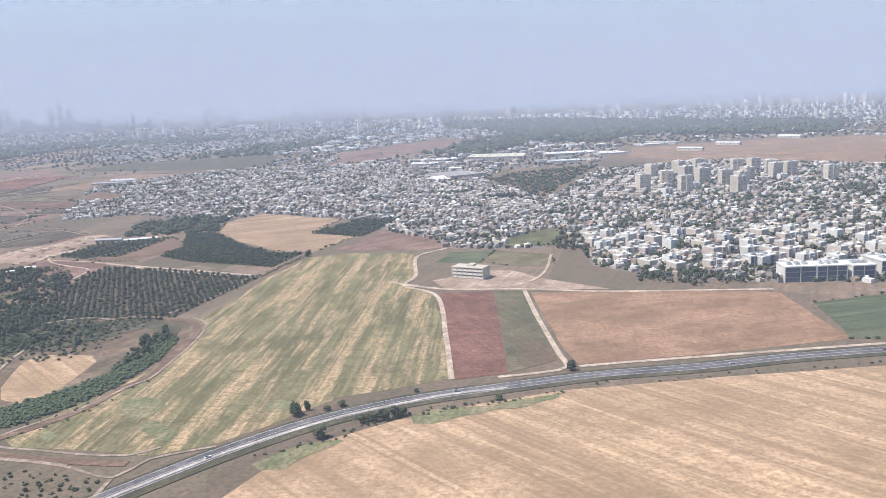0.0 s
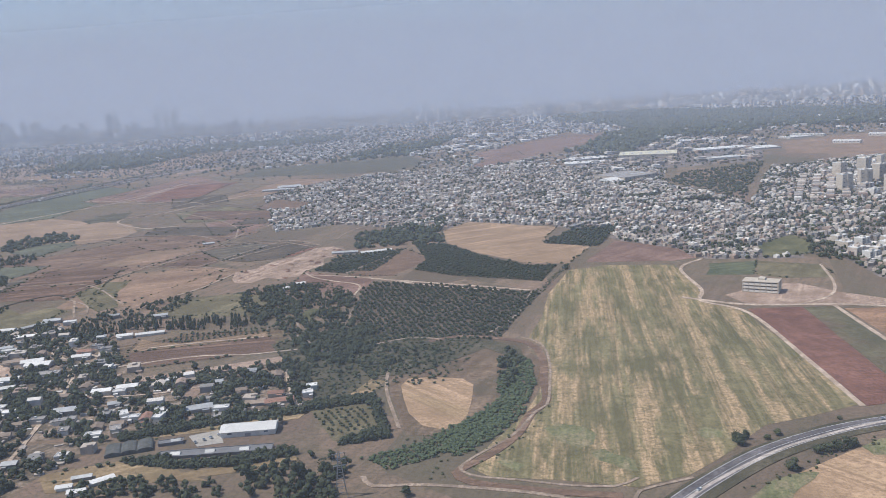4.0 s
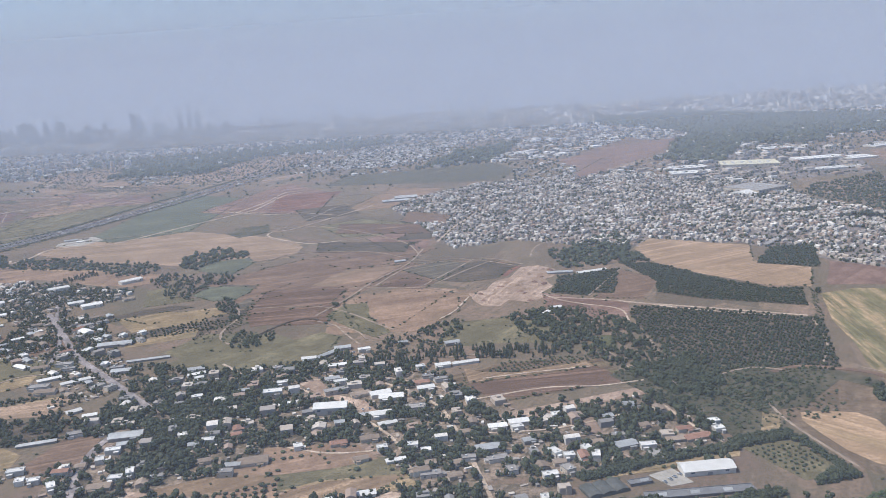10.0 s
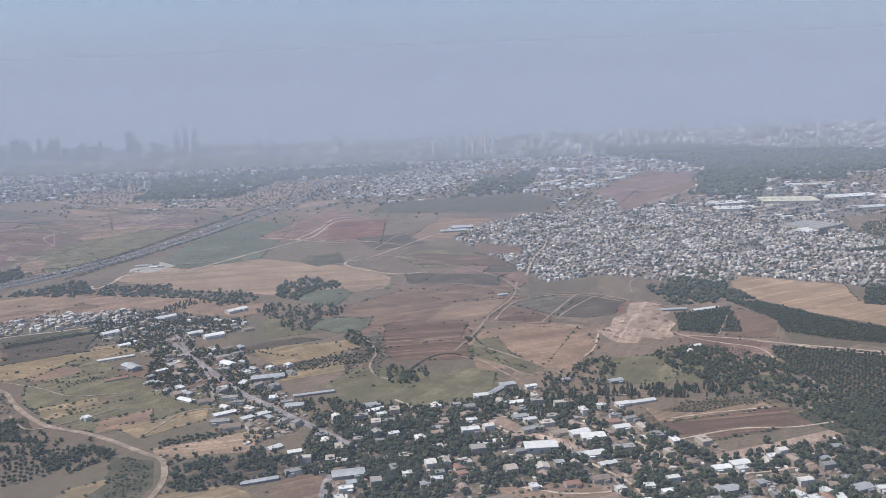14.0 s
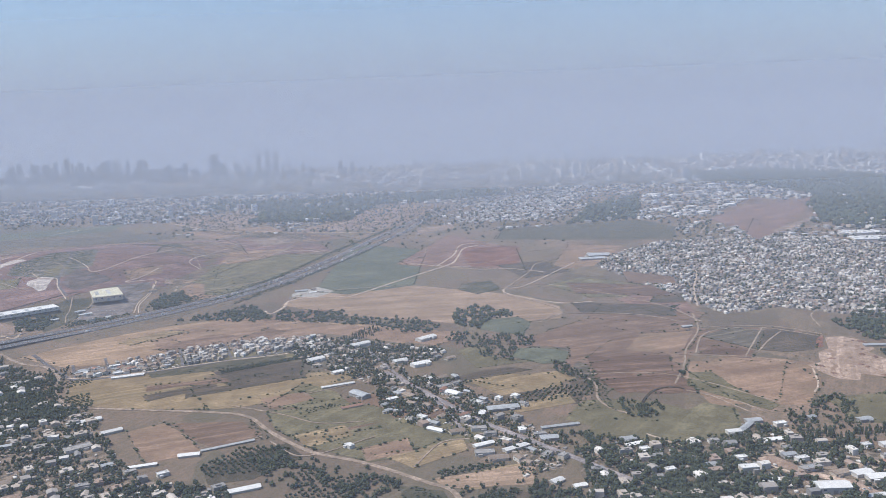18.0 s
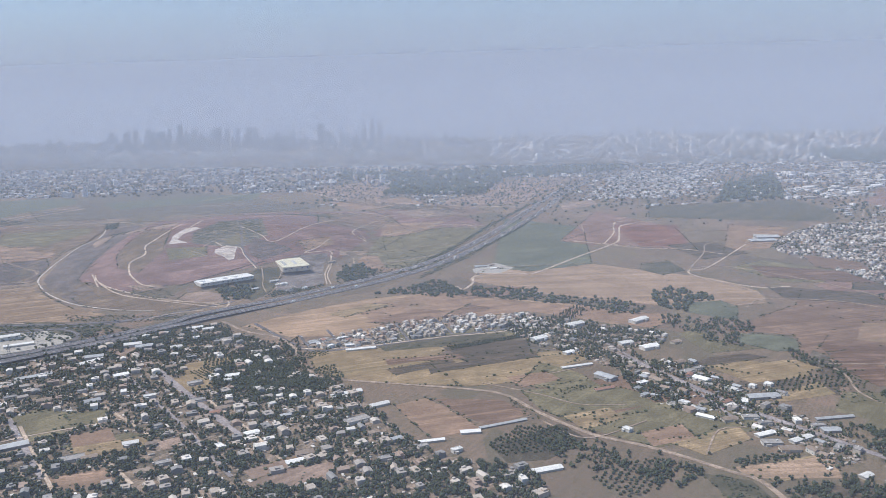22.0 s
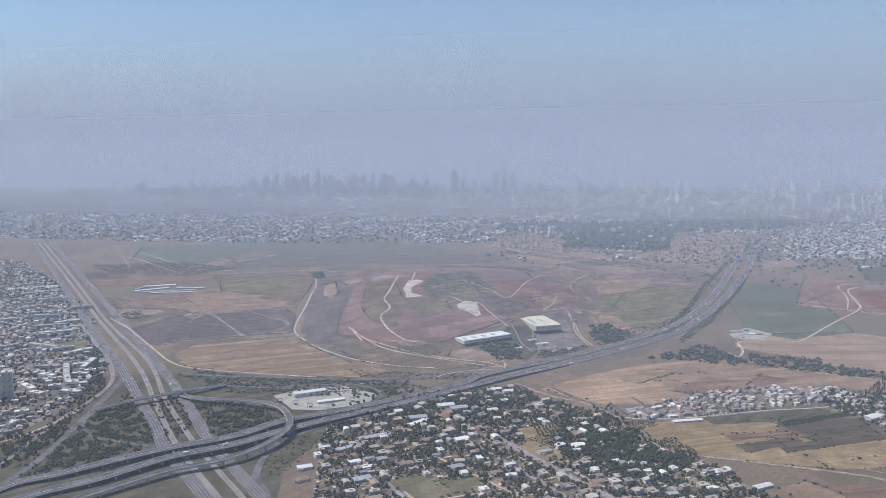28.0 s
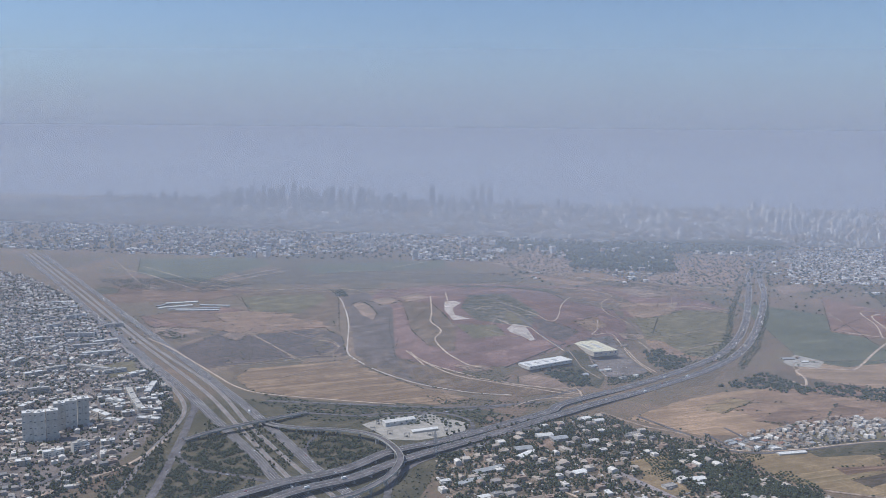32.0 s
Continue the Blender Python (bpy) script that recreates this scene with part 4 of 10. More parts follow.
area("field", "redbare", 2, [(-1841, 1075), (-1764, 1185), (-1686, 1159), (-1669, 1091), (-1709, 1027), (-1781, 1004)], "reddish brown open ground")
area("field", "brown", 2, [(-2049, 1280), (-2016, 1396), (-1881, 1382), (-1759, 1361), (-1805, 1235), (-1945, 1173)], "brown waste ground beside the motorway")
area("field", "scrub", 2, [(-1793, 1314), (-1636, 1397), (-1586, 1298), (-1483, 980), (-1568, 1106), (-1686, 1159)], "dull green open ground beside a white path")
area("field", "darkgrass", 2, [(-1478, 714), (-1375, 710), (-1252, 724), (-1246, 704), (-1362, 683), (-1471, 690)], "dark grass verge beside the motorway")
area("field", "greystrip", 2, [(-1906, 1566), (-1742, 1678), (-1449, 1671), (-1300, 1670), (-1306, 1576), (-1506, 1525), (-1654, 1468), (-1794, 1428)], "grey green open ground behind the hill")
area("field", "tan", 2, [(-1304, 1696), (-1143, 1779), (-1077, 1682), (-1193, 1581)], "pale brown strip far off")
area("field", "brown", 2, [(-1169, 1569), (-1041, 1655), (-923, 1554), (-1015, 1470), (-1118, 1491)], "brown strip far off")
area("field", "olive", 2, [(-1080, 1272), (-994, 1364), (-925, 1344), (-943, 1181), (-976, 1005), (-1019, 1023), (-1045, 1100), (-1067, 1112)], "grey green crop field inside the motorway bend")
area("field", "tanpale", 2, [(-1107, 1119), (-1072, 1145), (-1068, 1112), (-1100, 1093)], "pale bare plot beside a factory")
area("field", "palegrass", 2, [(-1000, 629), (-1007, 654), (-945, 660), (-879, 689), (-841, 711), (-875, 676), (-886, 641), (-863, 632), (-796, 645), (-769, 660), (-761, 635), (-790, 606), (-812, 579), (-845, 566), (-920, 568), (-968, 579), (-986, 598)], "pale dry grass between a road and field strips")
area("field", "olive", 2, [(-794, 629), (-761, 605), (-743, 570), (-782, 565), (-811, 572)], "olive grass strips beside village yards")
area("field", "olive", 2, [(-808, 559), (-740, 577), (-716, 563), (-706, 538), (-742, 521), (-771, 500), (-791, 522)], "brown fallow field with faint lines")
area("field", "tan", 2, [(-899, 518), (-877, 536), (-844, 501), (-830, 480), (-859, 459), (-882, 491)], "reddish tan field beside a road")
area("field", "brown", 2, [(-872, 535), (-820, 537), (-797, 511), (-823, 485), (-845, 503)], "brown fallow field beside a dirt road")
area("orchard_floor", "darkearth", 2, [(-820, 451), (-774, 495), (-758, 470), (-781, 434), (-807, 426)], "dark tree nursery beside a road")
area("field", "olive", 2, [(-761, 488), (-733, 516), (-693, 521), (-669, 499), (-691, 470), (-712, 460)], "dry olive grass beside a dirt road")
area("field", "straw3", 2, [(-669, 434), (-655, 439), (-616, 453), (-606, 456), (-609, 425), (-662, 419)], "yellow grass plot at a village edge")
area("field", "palegrass", 2, [(-651, 628), (-608, 645), (-579, 655), (-566, 635), (-584, 618), (-629, 613)], "pale green strip field")
area("field", "darkfield", 2, [(-670, 636), (-651, 655), (-621, 670), (-602, 661), (-656, 626)], "dark green strip field")
area("field", "olive", 2, [(-670, 728), (-649, 743), (-629, 697), (-600, 686), (-650, 668)], "olive grass plot beside a stream")
area("field", "greystrip", 2, [(-1954, 1808), (-1788, 1973), (-1481, 1785), (-1294, 1605), (-1417, 1555), (-1668, 1571), (-1756, 1515)], "grey green open land far off")
area("field", "scrub", 2, [(-1263, 1521), (-1134, 1544), (-1066, 1378), (-1133, 1302), (-1194, 1300)], "brown waste ground far off")
area("field", "olive", 2, [(-1070, 1119), (-1003, 1146), (-949, 1062), (-1006, 996), (-1033, 1016)], "olive strip beside the motorway")
area("field", "greystrip", 2, [(-435, 762), (-401, 796), (-369, 782), (-398, 714)], "grey green orchard strip")
area("field", "brown2", 2, [(-452, 701), (-431, 730), (-400, 710), (-410, 683)], "brown ploughed strip")
area("field", "olive", 2, [(-569, 1040), (-519, 1088), (-451, 1032), (-462, 957), (-523, 955)], "olive fallow strips")
area("field", "redbare", 2, [(-493, 938), (-459, 982), (-414, 942), (-419, 867), (-454, 855)], "reddish fallow strip")
area("field", "darkgrass", 2, [(-690, 424), (-662, 416), (-651, 382), (-658, 346), (-669, 310), (-693, 304), (-690, 348), (-678, 387)], "dark grass verge beside a dirt road")
area("field", "olive", 2, [(-1723, 790), (-1703, 824), (-1667, 775), (-1682, 740)], "small green park in the town")
area("field", "redsoil", 3, [(-5, 487), (26, 486), (24, 340), (2, 334)], "freshly ploughed red soil field beside a dirt track")
area("field", "greenstrip", 3, [(26, 486), (44, 486), (46, 355), (24, 340)], "narrow green crop strip beside red ploughed soil")
area("site_ground", "sand", 3, [(-10, 521), (2, 530), (24, 544), (41, 544), (56, 518), (93, 482), (45, 486), (-2, 496)], "pale sandy ground round a building site")
area("field", "tan", 3, [(-969, 811), (-916, 827), (-954, 786), (-1000, 776)], "faint tan patch in a stubble field")
area("field", "brown", 3, [(-971, 747), (-919, 802), (-894, 791), (-934, 725)], "brown patch in a stubble field")
area("field", "brown", 3, [(-896, 787), (-878, 826), (-851, 816), (-874, 780)], "brown patch in a stubble field")
area("yard", "pale_concrete", 3, [(-1355, 646), (-1335, 676), (-1298, 694), (-1254, 673), (-1255, 642), (-1292, 614), (-1318, 611)], "pale gravel yard of a power substation")
area("field", "darkfield", 3, [(-873, 643), (-814, 670), (-802, 656), (-858, 625)], "dark vegetable strip")
area("field", "palegrass", 3, [(-658, 631), (-624, 648), (-585, 648), (-578, 614), (-628, 591)], "pale grass plot in the village")
area("field", "tan", 3, [(-963, 404), (-944, 427), (-933, 415), (-953, 395)], "pale bare plot among village houses")
area("field", "tanpale", 3, [(-963, 380), (-936, 411), (-921, 408), (-927, 377)], "pale bare plot among village houses")
area("field", "olive", 3, [(-1110, 422), (-1075, 450), (-1061, 447), (-1091, 411)], "green grass plot among village houses")
area("field", "olive", 3, [(-1172, 455), (-1171, 483), (-1126, 482), (-1111, 462), (-1144, 438)], "dull green plot among village houses")
area("field", "tan", 3, [(-1086, 374), (-1059, 393), (-1045, 379), (-1066, 358)], "bare tan plot among village houses")
area("field", "redsoil", 3, [(-370, 712), (-342, 779), (-322, 758), (-336, 719)], "reddish brown ploughed strip")
area("green_patch", "greenweed", 3, [(-132, 322), (-126, 326), (-116, 322), (-111, 314), (-113, 305), (-118, 302), (-125, 307)], "green weedy patch in a half-dry field")
area("green_patch", "greenweed", 3, [(-115, 298), (-109, 300), (-99, 289), (-99, 280), (-105, 282), (-112, 290)], "green weedy patch in a half-dry field")
area("green_patch", "greenweed", 3, [(-72, 313), (-67, 318), (-62, 313), (-63, 308), (-70, 307)], "green weedy patch in a half-dry field")
area("green_patch", "greenweed", 3, [(-150, 291), (-146, 294), (-139, 288), (-142, 283)], "green weedy patch in a half-dry field")
area("green_patch", "greenweed", 3, [(-66, 259), (-57, 269), (-47, 275), (-38, 276), (-42, 270), (-51, 260), (-54, 254), (-62, 254)], "green weeds along the edge of a straw field")
area("green_patch", "greenweed", 3, [(-16, 296), (-6, 301), (7, 303), (25, 308), (42, 314), (41, 308), (24, 300), (4, 295), (-7, 288), (-14, 288)], "green weeds along the edge of a straw field")
area("yard", "pale_concrete", 3, [(-283, 325), (-271, 331), (-265, 317), (-275, 314)], "pale gravel yard beside a warehouse")
area("park_green", "park", 3, [(-1343, 1139), (-1351, 1258), (-1293, 1302), (-1223, 1138), (-1228, 1040), (-1271, 1049), (-1307, 1058)], "dull green planted park on a low hill")
area("field", "tanpale", 3, [(-1224, 858), (-1208, 878), (-1179, 858), (-1162, 822), (-1202, 821), (-1222, 836)], "pale bare plot at the foot of the hill")
area("field", "tanpale", 3, [(-1780, 981), (-1721, 1016), (-1705, 956), (-1745, 952)], "pale bare ground beside the motorway")
area("field", "tan", 3, [(-1068, 1112), (-1045, 1100), (-1019, 1023), (-976, 1005), (-997, 981), (-1040, 1009), (-1067, 1065)], "olive strip inside the motorway bend")
area("yard", "pale_concrete", 3, [(-899, 1014), (-875, 1059), (-845, 1026), (-861, 991), (-894, 993)], "pale gravel farmyard beside a crop field")
area("field", "redbare", 3, [(-787, 1229), (-733, 1328), (-691, 1377), (-696, 1229), (-740, 1196)], "reddish earthworks beside fields")
area("field", "darkfield", 3, [(-923, 600), (-874, 635), (-867, 624), (-912, 586)], "long dark vegetable strip")
area("field", "darkfield", 3, [(-879, 662), (-837, 692), (-811, 696), (-803, 654), (-862, 629)], "dark netted vegetable strip")
area("field", "brown", 3, [(-930, 627), (-868, 648), (-860, 636), (-902, 625), (-924, 611)], "brown dry strip beside vegetables")
area("field", "darkgrass", 3, [(-952, 680), (-892, 708), (-831, 716), (-838, 700), (-885, 671), (-936, 651)], "dark grass verge below the housing rows")
area("field", "palegrass", 3, [(-705, 468), (-669, 492), (-654, 499), (-650, 479), (-683, 450)], "dry green grass plot beside a dirt road")
area("field", "palegrass", 3, [(-636, 558), (-601, 579), (-577, 599), (-572, 572), (-612, 552)], "pale grass plot in the village")
area("field", "greengrass", 3, [(50, 667), (89, 706), (94, 668), (76, 628), (43, 625)], "green park lawn at the edge of town")
area("yard", "pale_concrete", 3, [(-503, 1245), (-491, 1304), (-459, 1291), (-476, 1229)], "pale concrete yard before the town")
area("field", "darkgrass", 3, [(-679, 1057), (-642, 1079), (-627, 1019), (-658, 988), (-682, 1019)], "dark wet patch in a stubble field")
area("field", "darkfield", 3, [(-446, 961), (-412, 970), (-417, 917), (-458, 919)], "dark green plot before the town")
area("field", "redsoil", 3, [(-702, 1385), (-597, 1394), (-603, 1192), (-673, 1195)], "red ploughed field far off")
area("field", "redbare", 3, [(-126, 1680), (-115, 1584), (-199, 1380), (-205, 1450)], "reddish bare ground behind the town")
area("field", "tanpale", 3, [(-140, 1508), (-9, 1690), (-34, 1621), (-145, 1464)], "pale embankment behind the town")
area("bare_ground", "sand", 3, [(-365, 636), (-369, 661), (-356, 671), (-347, 702), (-333, 714), (-323, 750), (-307, 756), (-292, 737), (-295, 711), (-303, 700), (-299, 674), (-309, 653), (-307, 638), (-322, 627), (-336, 635), (-344, 618), (-358, 621)], "bare sandy earthworks with heaps of soil")
area("field", "darkfield", 3, [(-396, 713), (-367, 787), (-323, 765), (-347, 711), (-372, 703)], "dark ploughed strip")
area("field", "olive", 3, [(-1179, 466), (-1159, 492), (-1123, 447), (-1138, 420)], "green grass plot among village houses")
area("field", "tan", 3, [(-1114, 439), (-1093, 457), (-1063, 418), (-1084, 401)], "bare tan plot among village houses")
area("field", "palegrass", 3, [(-1098, 560), (-1075, 578), (-1054, 545), (-1077, 529)], "pale bare plot among village houses")
area("field", "palegrass", 3, [(-238, 375), (-237, 395), (-220, 398), (-207, 385), (-212, 365), (-228, 363)], "pale dry clearing beside village houses")
area("field", "tan", 3, [(-1169, 1121), (-1140, 1190), (-1122, 1143), (-1146, 1076)], "pale bare ground above a factory")
area("field", "scrub", 3, [(-1448, 1192), (-1395, 1177), (-1326, 1010), (-1312, 911), (-1348, 929), (-1387, 994)], "brown dry slope with scrub")
area("field", "wasteland", 3, [(-1234, 1110), (-1197, 1091), (-1160, 1067), (-1181, 1002), (-1212, 1022)], "dark dry slope with scrub")
area("field", "brown", 3, [(-902, 877), (-862, 917), (-826, 914), (-845, 865), (-887, 852)], "brown dry strip along a stream")
area("field", "tan", 3, [(-821, 589), (-789, 606), (-776, 587), (-807, 566)], "tan dry plot beside a dirt road")
area("field", "palegrass", 3, [(-774, 508), (-741, 528), (-731, 508), (-760, 484)], "pale grass plot beside a dirt road")
area("field", "tan", 3, [(-722, 483), (-693, 501), (-686, 478), (-714, 461)], "tan dry plot beside a dirt road")
area("park_green", "olive", 4, [(-1272, 1095), (-1267, 1142), (-1247, 1112), (-1239, 1061), (-1254, 1055)], "round lawn in a hill park")
area("terrace", "white_path", 4, [(-1377, 1187), (-1365, 1198), (-1350, 1184), (-1354, 1128), (-1341, 1085), (-1317, 1064), (-1339, 1050), (-1363, 1114)], "broad white stone terrace on a hill park")
area("terrace", "white_path", 4, [(-1258, 1024), (-1253, 1052), (-1236, 1052), (-1217, 992), (-1222, 982), (-1236, 997), (-1251, 1008)], "broad white stone terrace on a hill park")
area("yard", "town_ground", 4, [(-1151, 999), (-1149, 1042), (-1116, 1088), (-1097, 998), (-1073, 923), (-1087, 897), (-1118, 871), (-1135, 924)], "pale factory yard with a car park")
area("field", "brown", 4, [(-900, 775), (-881, 825), (-855, 807), (-883, 766)], "brown patch in a stubble field")
area("field", "brown", 4, [(-976, 746), (-936, 805), (-904, 786), (-939, 739)], "brown patch in a stubble field")
area("field", "palegrass", 4, [(-1025, 777), (-994, 822), (-964, 823), (-1004, 764)], "pale patch in a stubble field")
area("field", "tanpale", 4, [(-1306, 870), (-1268, 879), (-1255, 869), (-1280, 856)], "pale rubble at a hill foot")
area("field", "tanpale", 4, [(-1547, 1319), (-1492, 1286), (-1448, 1192), (-1479, 1176)], "pale bare ground on a hill")
area("field", "tanpale", 4, [(-1554, 1268), (-1549, 1302), (-1464, 1100), (-1460, 1060), (-1491, 1108)], "pale dry patch in a flood channel")
area("field", "tanpale", 4, [(-1660, 977), (-1656, 1012), (-1622, 984), (-1627, 952)], "pale bare ground on waste land")
area("field", "tan", 4, [(-1093, 1583), (-1040, 1631), (-1006, 1568), (-1057, 1516)], "pale bare strip far off")
area("field", "tanpale", 4, [(-802, 1665), (-731, 1725), (-721, 1649), (-790, 1578)], "pale bare strip far off")
area("field", "darkfield", 3, [(-612, 413), (-605, 427), (-582, 400), (-585, 391), (-603, 397)], "dark brown plot between village houses")
area("field", "palegrass", 3, [(-483, 328), (-436, 332), (-392, 335), (-385, 324), (-395, 318), (-480, 324)], "pale dry field below village gardens")
area("field", "olive", 3, [(-454, 343), (-402, 354), (-397, 339), (-448, 329)], "dull green plot below village gardens")
area("field", "tan", 3, [(-450, 318), (-437, 327), (-409, 329), (-418, 312), (-447, 305)], "tan plot beside rows of small trees")
area("bare_ground", "sand", 3, [(-352, 400), (-310, 415), (-265, 434), (-259, 425), (-284, 415), (-314, 401), (-339, 390)], "pale rubble strip between a field and gardens")
area("field", "palegrass", 3, [(-315, 329), (-286, 335), (-263, 343), (-236, 351), (-239, 341), (-271, 333), (-300, 325)], "green and straw strip beside a warehouse")
area("yard", "sand", 3, [(-470, 462), (-458, 467), (-445, 442), (-424, 428), (-412, 407), (-419, 403), (-427, 408), (-429, 424), (-450, 437)], "pale sandy school yard")
area("field", "tanpale", 3, [(-461, 363), (-436, 369), (-422, 356), (-445, 350)], "pale bare yard between houses")
area("field", "tan", 3, [(-478, 349), (-460, 351), (-457, 336), (-476, 338)], "tan bare yard between houses")
area("field", "tanpale", 3, [(-305, 391), (-299, 390), (-297, 373), (-304, 371)], "pale bare yard between houses")
area("field", "tanpale", 3, [(-440, 360), (-413, 370), (-406, 357), (-432, 347)], "pale dusty yard between houses")
area("field", "tan", 3, [(-467, 369), (-440, 370), (-442, 356), (-464, 353)], "tan dusty yard between houses")
area("field", "brown", 3, [(-623, 344), (-592, 347), (-581, 318), (-594, 311), (-618, 333)], "brown bare garden plots")
area("field", "olive", 3, [(-1170, 461), (-1144, 476), (-1118, 441), (-1138, 425)], "green grass plot among village houses")
area("field", "olive", 3, [(-1141, 476), (-1114, 491), (-1104, 464), (-1125, 458)], "dull green plot among village houses")
area("field", "palegrass", 3, [(-1103, 419), (-1060, 444), (-1047, 428), (-1084, 405)], "green and straw meadow among houses")
area("field", "tan", 3, [(-1089, 375), (-1058, 393), (-1041, 372), (-1081, 366)], "tan field beside a village lane")
area("field", "tanpale", 3, [(-971, 399), (-949, 417), (-939, 409), (-959, 387)], "pale bare yard among houses")
area("field", "tanpale", 3, [(-932, 409), (-913, 420), (-914, 389), (-929, 387)], "pale bare yard among houses")
area("field", "tanpale", 3, [(-1047, 435), (-1035, 446), (-1026, 430), (-1036, 423)], "pale bare yard among houses")
area("field", "tanpale", 3, [(-1201, 636), (-1176, 652), (-1158, 622), (-1181, 614)], "pale plot beside a hall")
area("field", "palegrass", 3, [(-1092, 567), (-1080, 618), (-1061, 597), (-1077, 564)], "dry garden plot with rows")
area("field", "olive", 3, [(-1181, 465), (-1156, 486), (-1139, 482), (-1131, 450), (-1162, 443)], "olive green meadow among houses")
area("field", "palegrass", 3, [(-1104, 600), (-1068, 630), (-1060, 589), (-1092, 572)], "dry garden plot with rows")
area("field", "darkfield", 4, [(-889, 609), (-800, 663), (-797, 646), (-884, 593)], "long dark vegetable rows")
area("field", "darkfield", 4, [(-885, 667), (-849, 690), (-845, 677), (-880, 659)], "dark vegetable rows")
area("field", "tanpale", 3, [(-2012, 1373), (-1942, 1355), (-1926, 1318), (-1973, 1319)], "pale bare patch far off")
area("field", "brown2", 3, [(-2049, 1326), (-2000, 1354), (-1950, 1265), (-1992, 1247)], "dark ploughed patch far off")
area("field", "tan", 3, [(-1762, 1047), (-1682, 1113), (-1567, 1160), (-1534, 1070), (-1624, 990)], "pale tan strip on open land")
area("field", "olive", 3, [(-1763, 1284), (-1637, 1351), (-1547, 1170), (-1688, 1147)], "olive strip on open land")
area("field", "brown", 3, [(-1829, 1080), (-1811, 1135), (-1668, 1104), (-1756, 1036)], "brown strip on open land")
area("field", "greygreen", 3, [(-1822, 1705), (-1512, 1892), (-1485, 1762), (-1725, 1591)], "grey green strip before the city")
area("field", "darkgrass", 3, [(-1434, 1519), (-1250, 1533), (-1189, 1447), (-1338, 1453)], "dark strip behind the hill")
area("field", "redbare", 3, [(-1196, 1548), (-1032, 1616), (-980, 1572), (-1087, 1456)], "reddish strip behind the hill")
area("field", "tan", 3, [(-1106, 1402), (-998, 1431), (-1024, 1289), (-1078, 1264)], "tan patch on a dry slope")
area("field", "olive", 3, [(-1073, 1246), (-993, 1353), (-912, 1338), (-954, 1125), (-1025, 1076)], "olive field inside the motorway bend")
area("field", "brown", 3, [(-1239, 1467), (-1146, 1509), (-1094, 1409), (-1177, 1359)], "brown strip far off")
area("field", "tanpale", 3, [(-1117, 1557), (-1045, 1626), (-978, 1532), (-1058, 1465)], "pale strip far off")
area("field", "darkfield", 3, [(-634, 1198), (-566, 1230), (-531, 1137), (-595, 1093)], "dark strip before the town")
area("field", "brown2", 3, [(-545, 1054), (-440, 1023), (-419, 951), (-536, 980)], "ploughed strip before the town")
area("field", "tanpale", 3, [(-1985, 1330), (-1953, 1367), (-1930, 1343), (-1945, 1298)], "pale bare patch on open land")
area("field", "tanpale", 3, [(-1791, 993), (-1780, 1013), (-1716, 1015), (-1693, 991), (-1720, 945), (-1740, 941)], "pale bare ground beside the motorway")
area("field", "tan", 3, [(-1748, 1124), (-1699, 1166), (-1561, 1168), (-1513, 1057), (-1590, 1058), (-1681, 1054)], "dull tan strip on open land")
area("field", "darkgrass", 3, [(-2058, 1285), (-2057, 1327), (-2019, 1308), (-1994, 1260), (-2016, 1242)], "dark patch on open land")
area("field", "darkfield", 3, [(-547, 931), (-441, 906), (-440, 850), (-539, 872)], "dark strip before the town")
area("field", "tan", 3, [(-469, 340), (-459, 354), (-443, 371), (-420, 370), (-407, 352), (-426, 343), (-454, 338)], "bare tan gardens behind village houses")
area("field", "olive", 3, [(-485, 335), (-469, 336), (-423, 341), (-398, 342), (-393, 335), (-431, 331), (-450, 321), (-473, 315)], "dull green strip below village gardens")
area("field", "straw4", 3, [(-450, 316), (-443, 307), (-423, 313), (-406, 317), (-394, 330), (-391, 334), (-428, 330)], "dry tan strip beside a warehouse")
area("yard", "sand", 3, [(-413, 290), (-418, 305), (-404, 312), (-397, 318), (-391, 315), (-392, 305), (-395, 289)], "pale sandy yard beside a warehouse")
area("field", "straw4", 3, [(-511, 326), (-490, 337), (-458, 339), (-451, 332), (-482, 318), (-502, 319)], "dry grass plot beside young trees")
area("field", "tan", 3, [(-482, 318), (-451, 332), (-446, 301), (-464, 295), (-479, 305)], "bare soil below young trees")
area("yard", "sand", 3, [(-521, 327), (-511, 324), (-504, 316), (-510, 312), (-516, 312)], "pale sandy yard beside a white building")
area("field", "palegrass", 3, [(-330, 291), (-304, 301), (-297, 297), (-281, 299), (-273, 290), (-260, 282), (-293, 284), (-329, 285)], "pale dry ground below a net house")
area("field", "greygreen", 3, [(-650, 807), (-649, 848), (-610, 860), (-596, 837), (-605, 781), (-622, 788)], "grey green field beside dark trees")
area("field", "greygreen", 3, [(-618, 701), (-613, 732), (-579, 727), (-565, 717), (-573, 678), (-593, 677)], "grey green plot beside a stream")
area("field", "olive", 3, [(-481, 610), (-471, 645), (-453, 647), (-443, 598), (-424, 562), (-434, 550), (-450, 568)], "green wedge beside a tan field")
area("field", "brown2", 3, [(-365, 448), (-322, 460), (-288, 471), (-279, 455), (-277, 440), (-303, 435), (-338, 425), (-354, 428)], "dark brown ploughed strip")
area("field", "redbare", 3, [(-309, 653), (-246, 610), (-253, 566), (-281, 579), (-309, 611)], "reddish bare strip below the earthworks")
area("bare_ground", "darkgrass", 3, [(-283, 455), (-252, 470), (-194, 463), (-156, 447), (-140, 431), (-137, 406), (-158, 432), (-190, 396), (-213, 391), (-222, 365), (-234, 359)], "dark scrubby ground beside a stream")
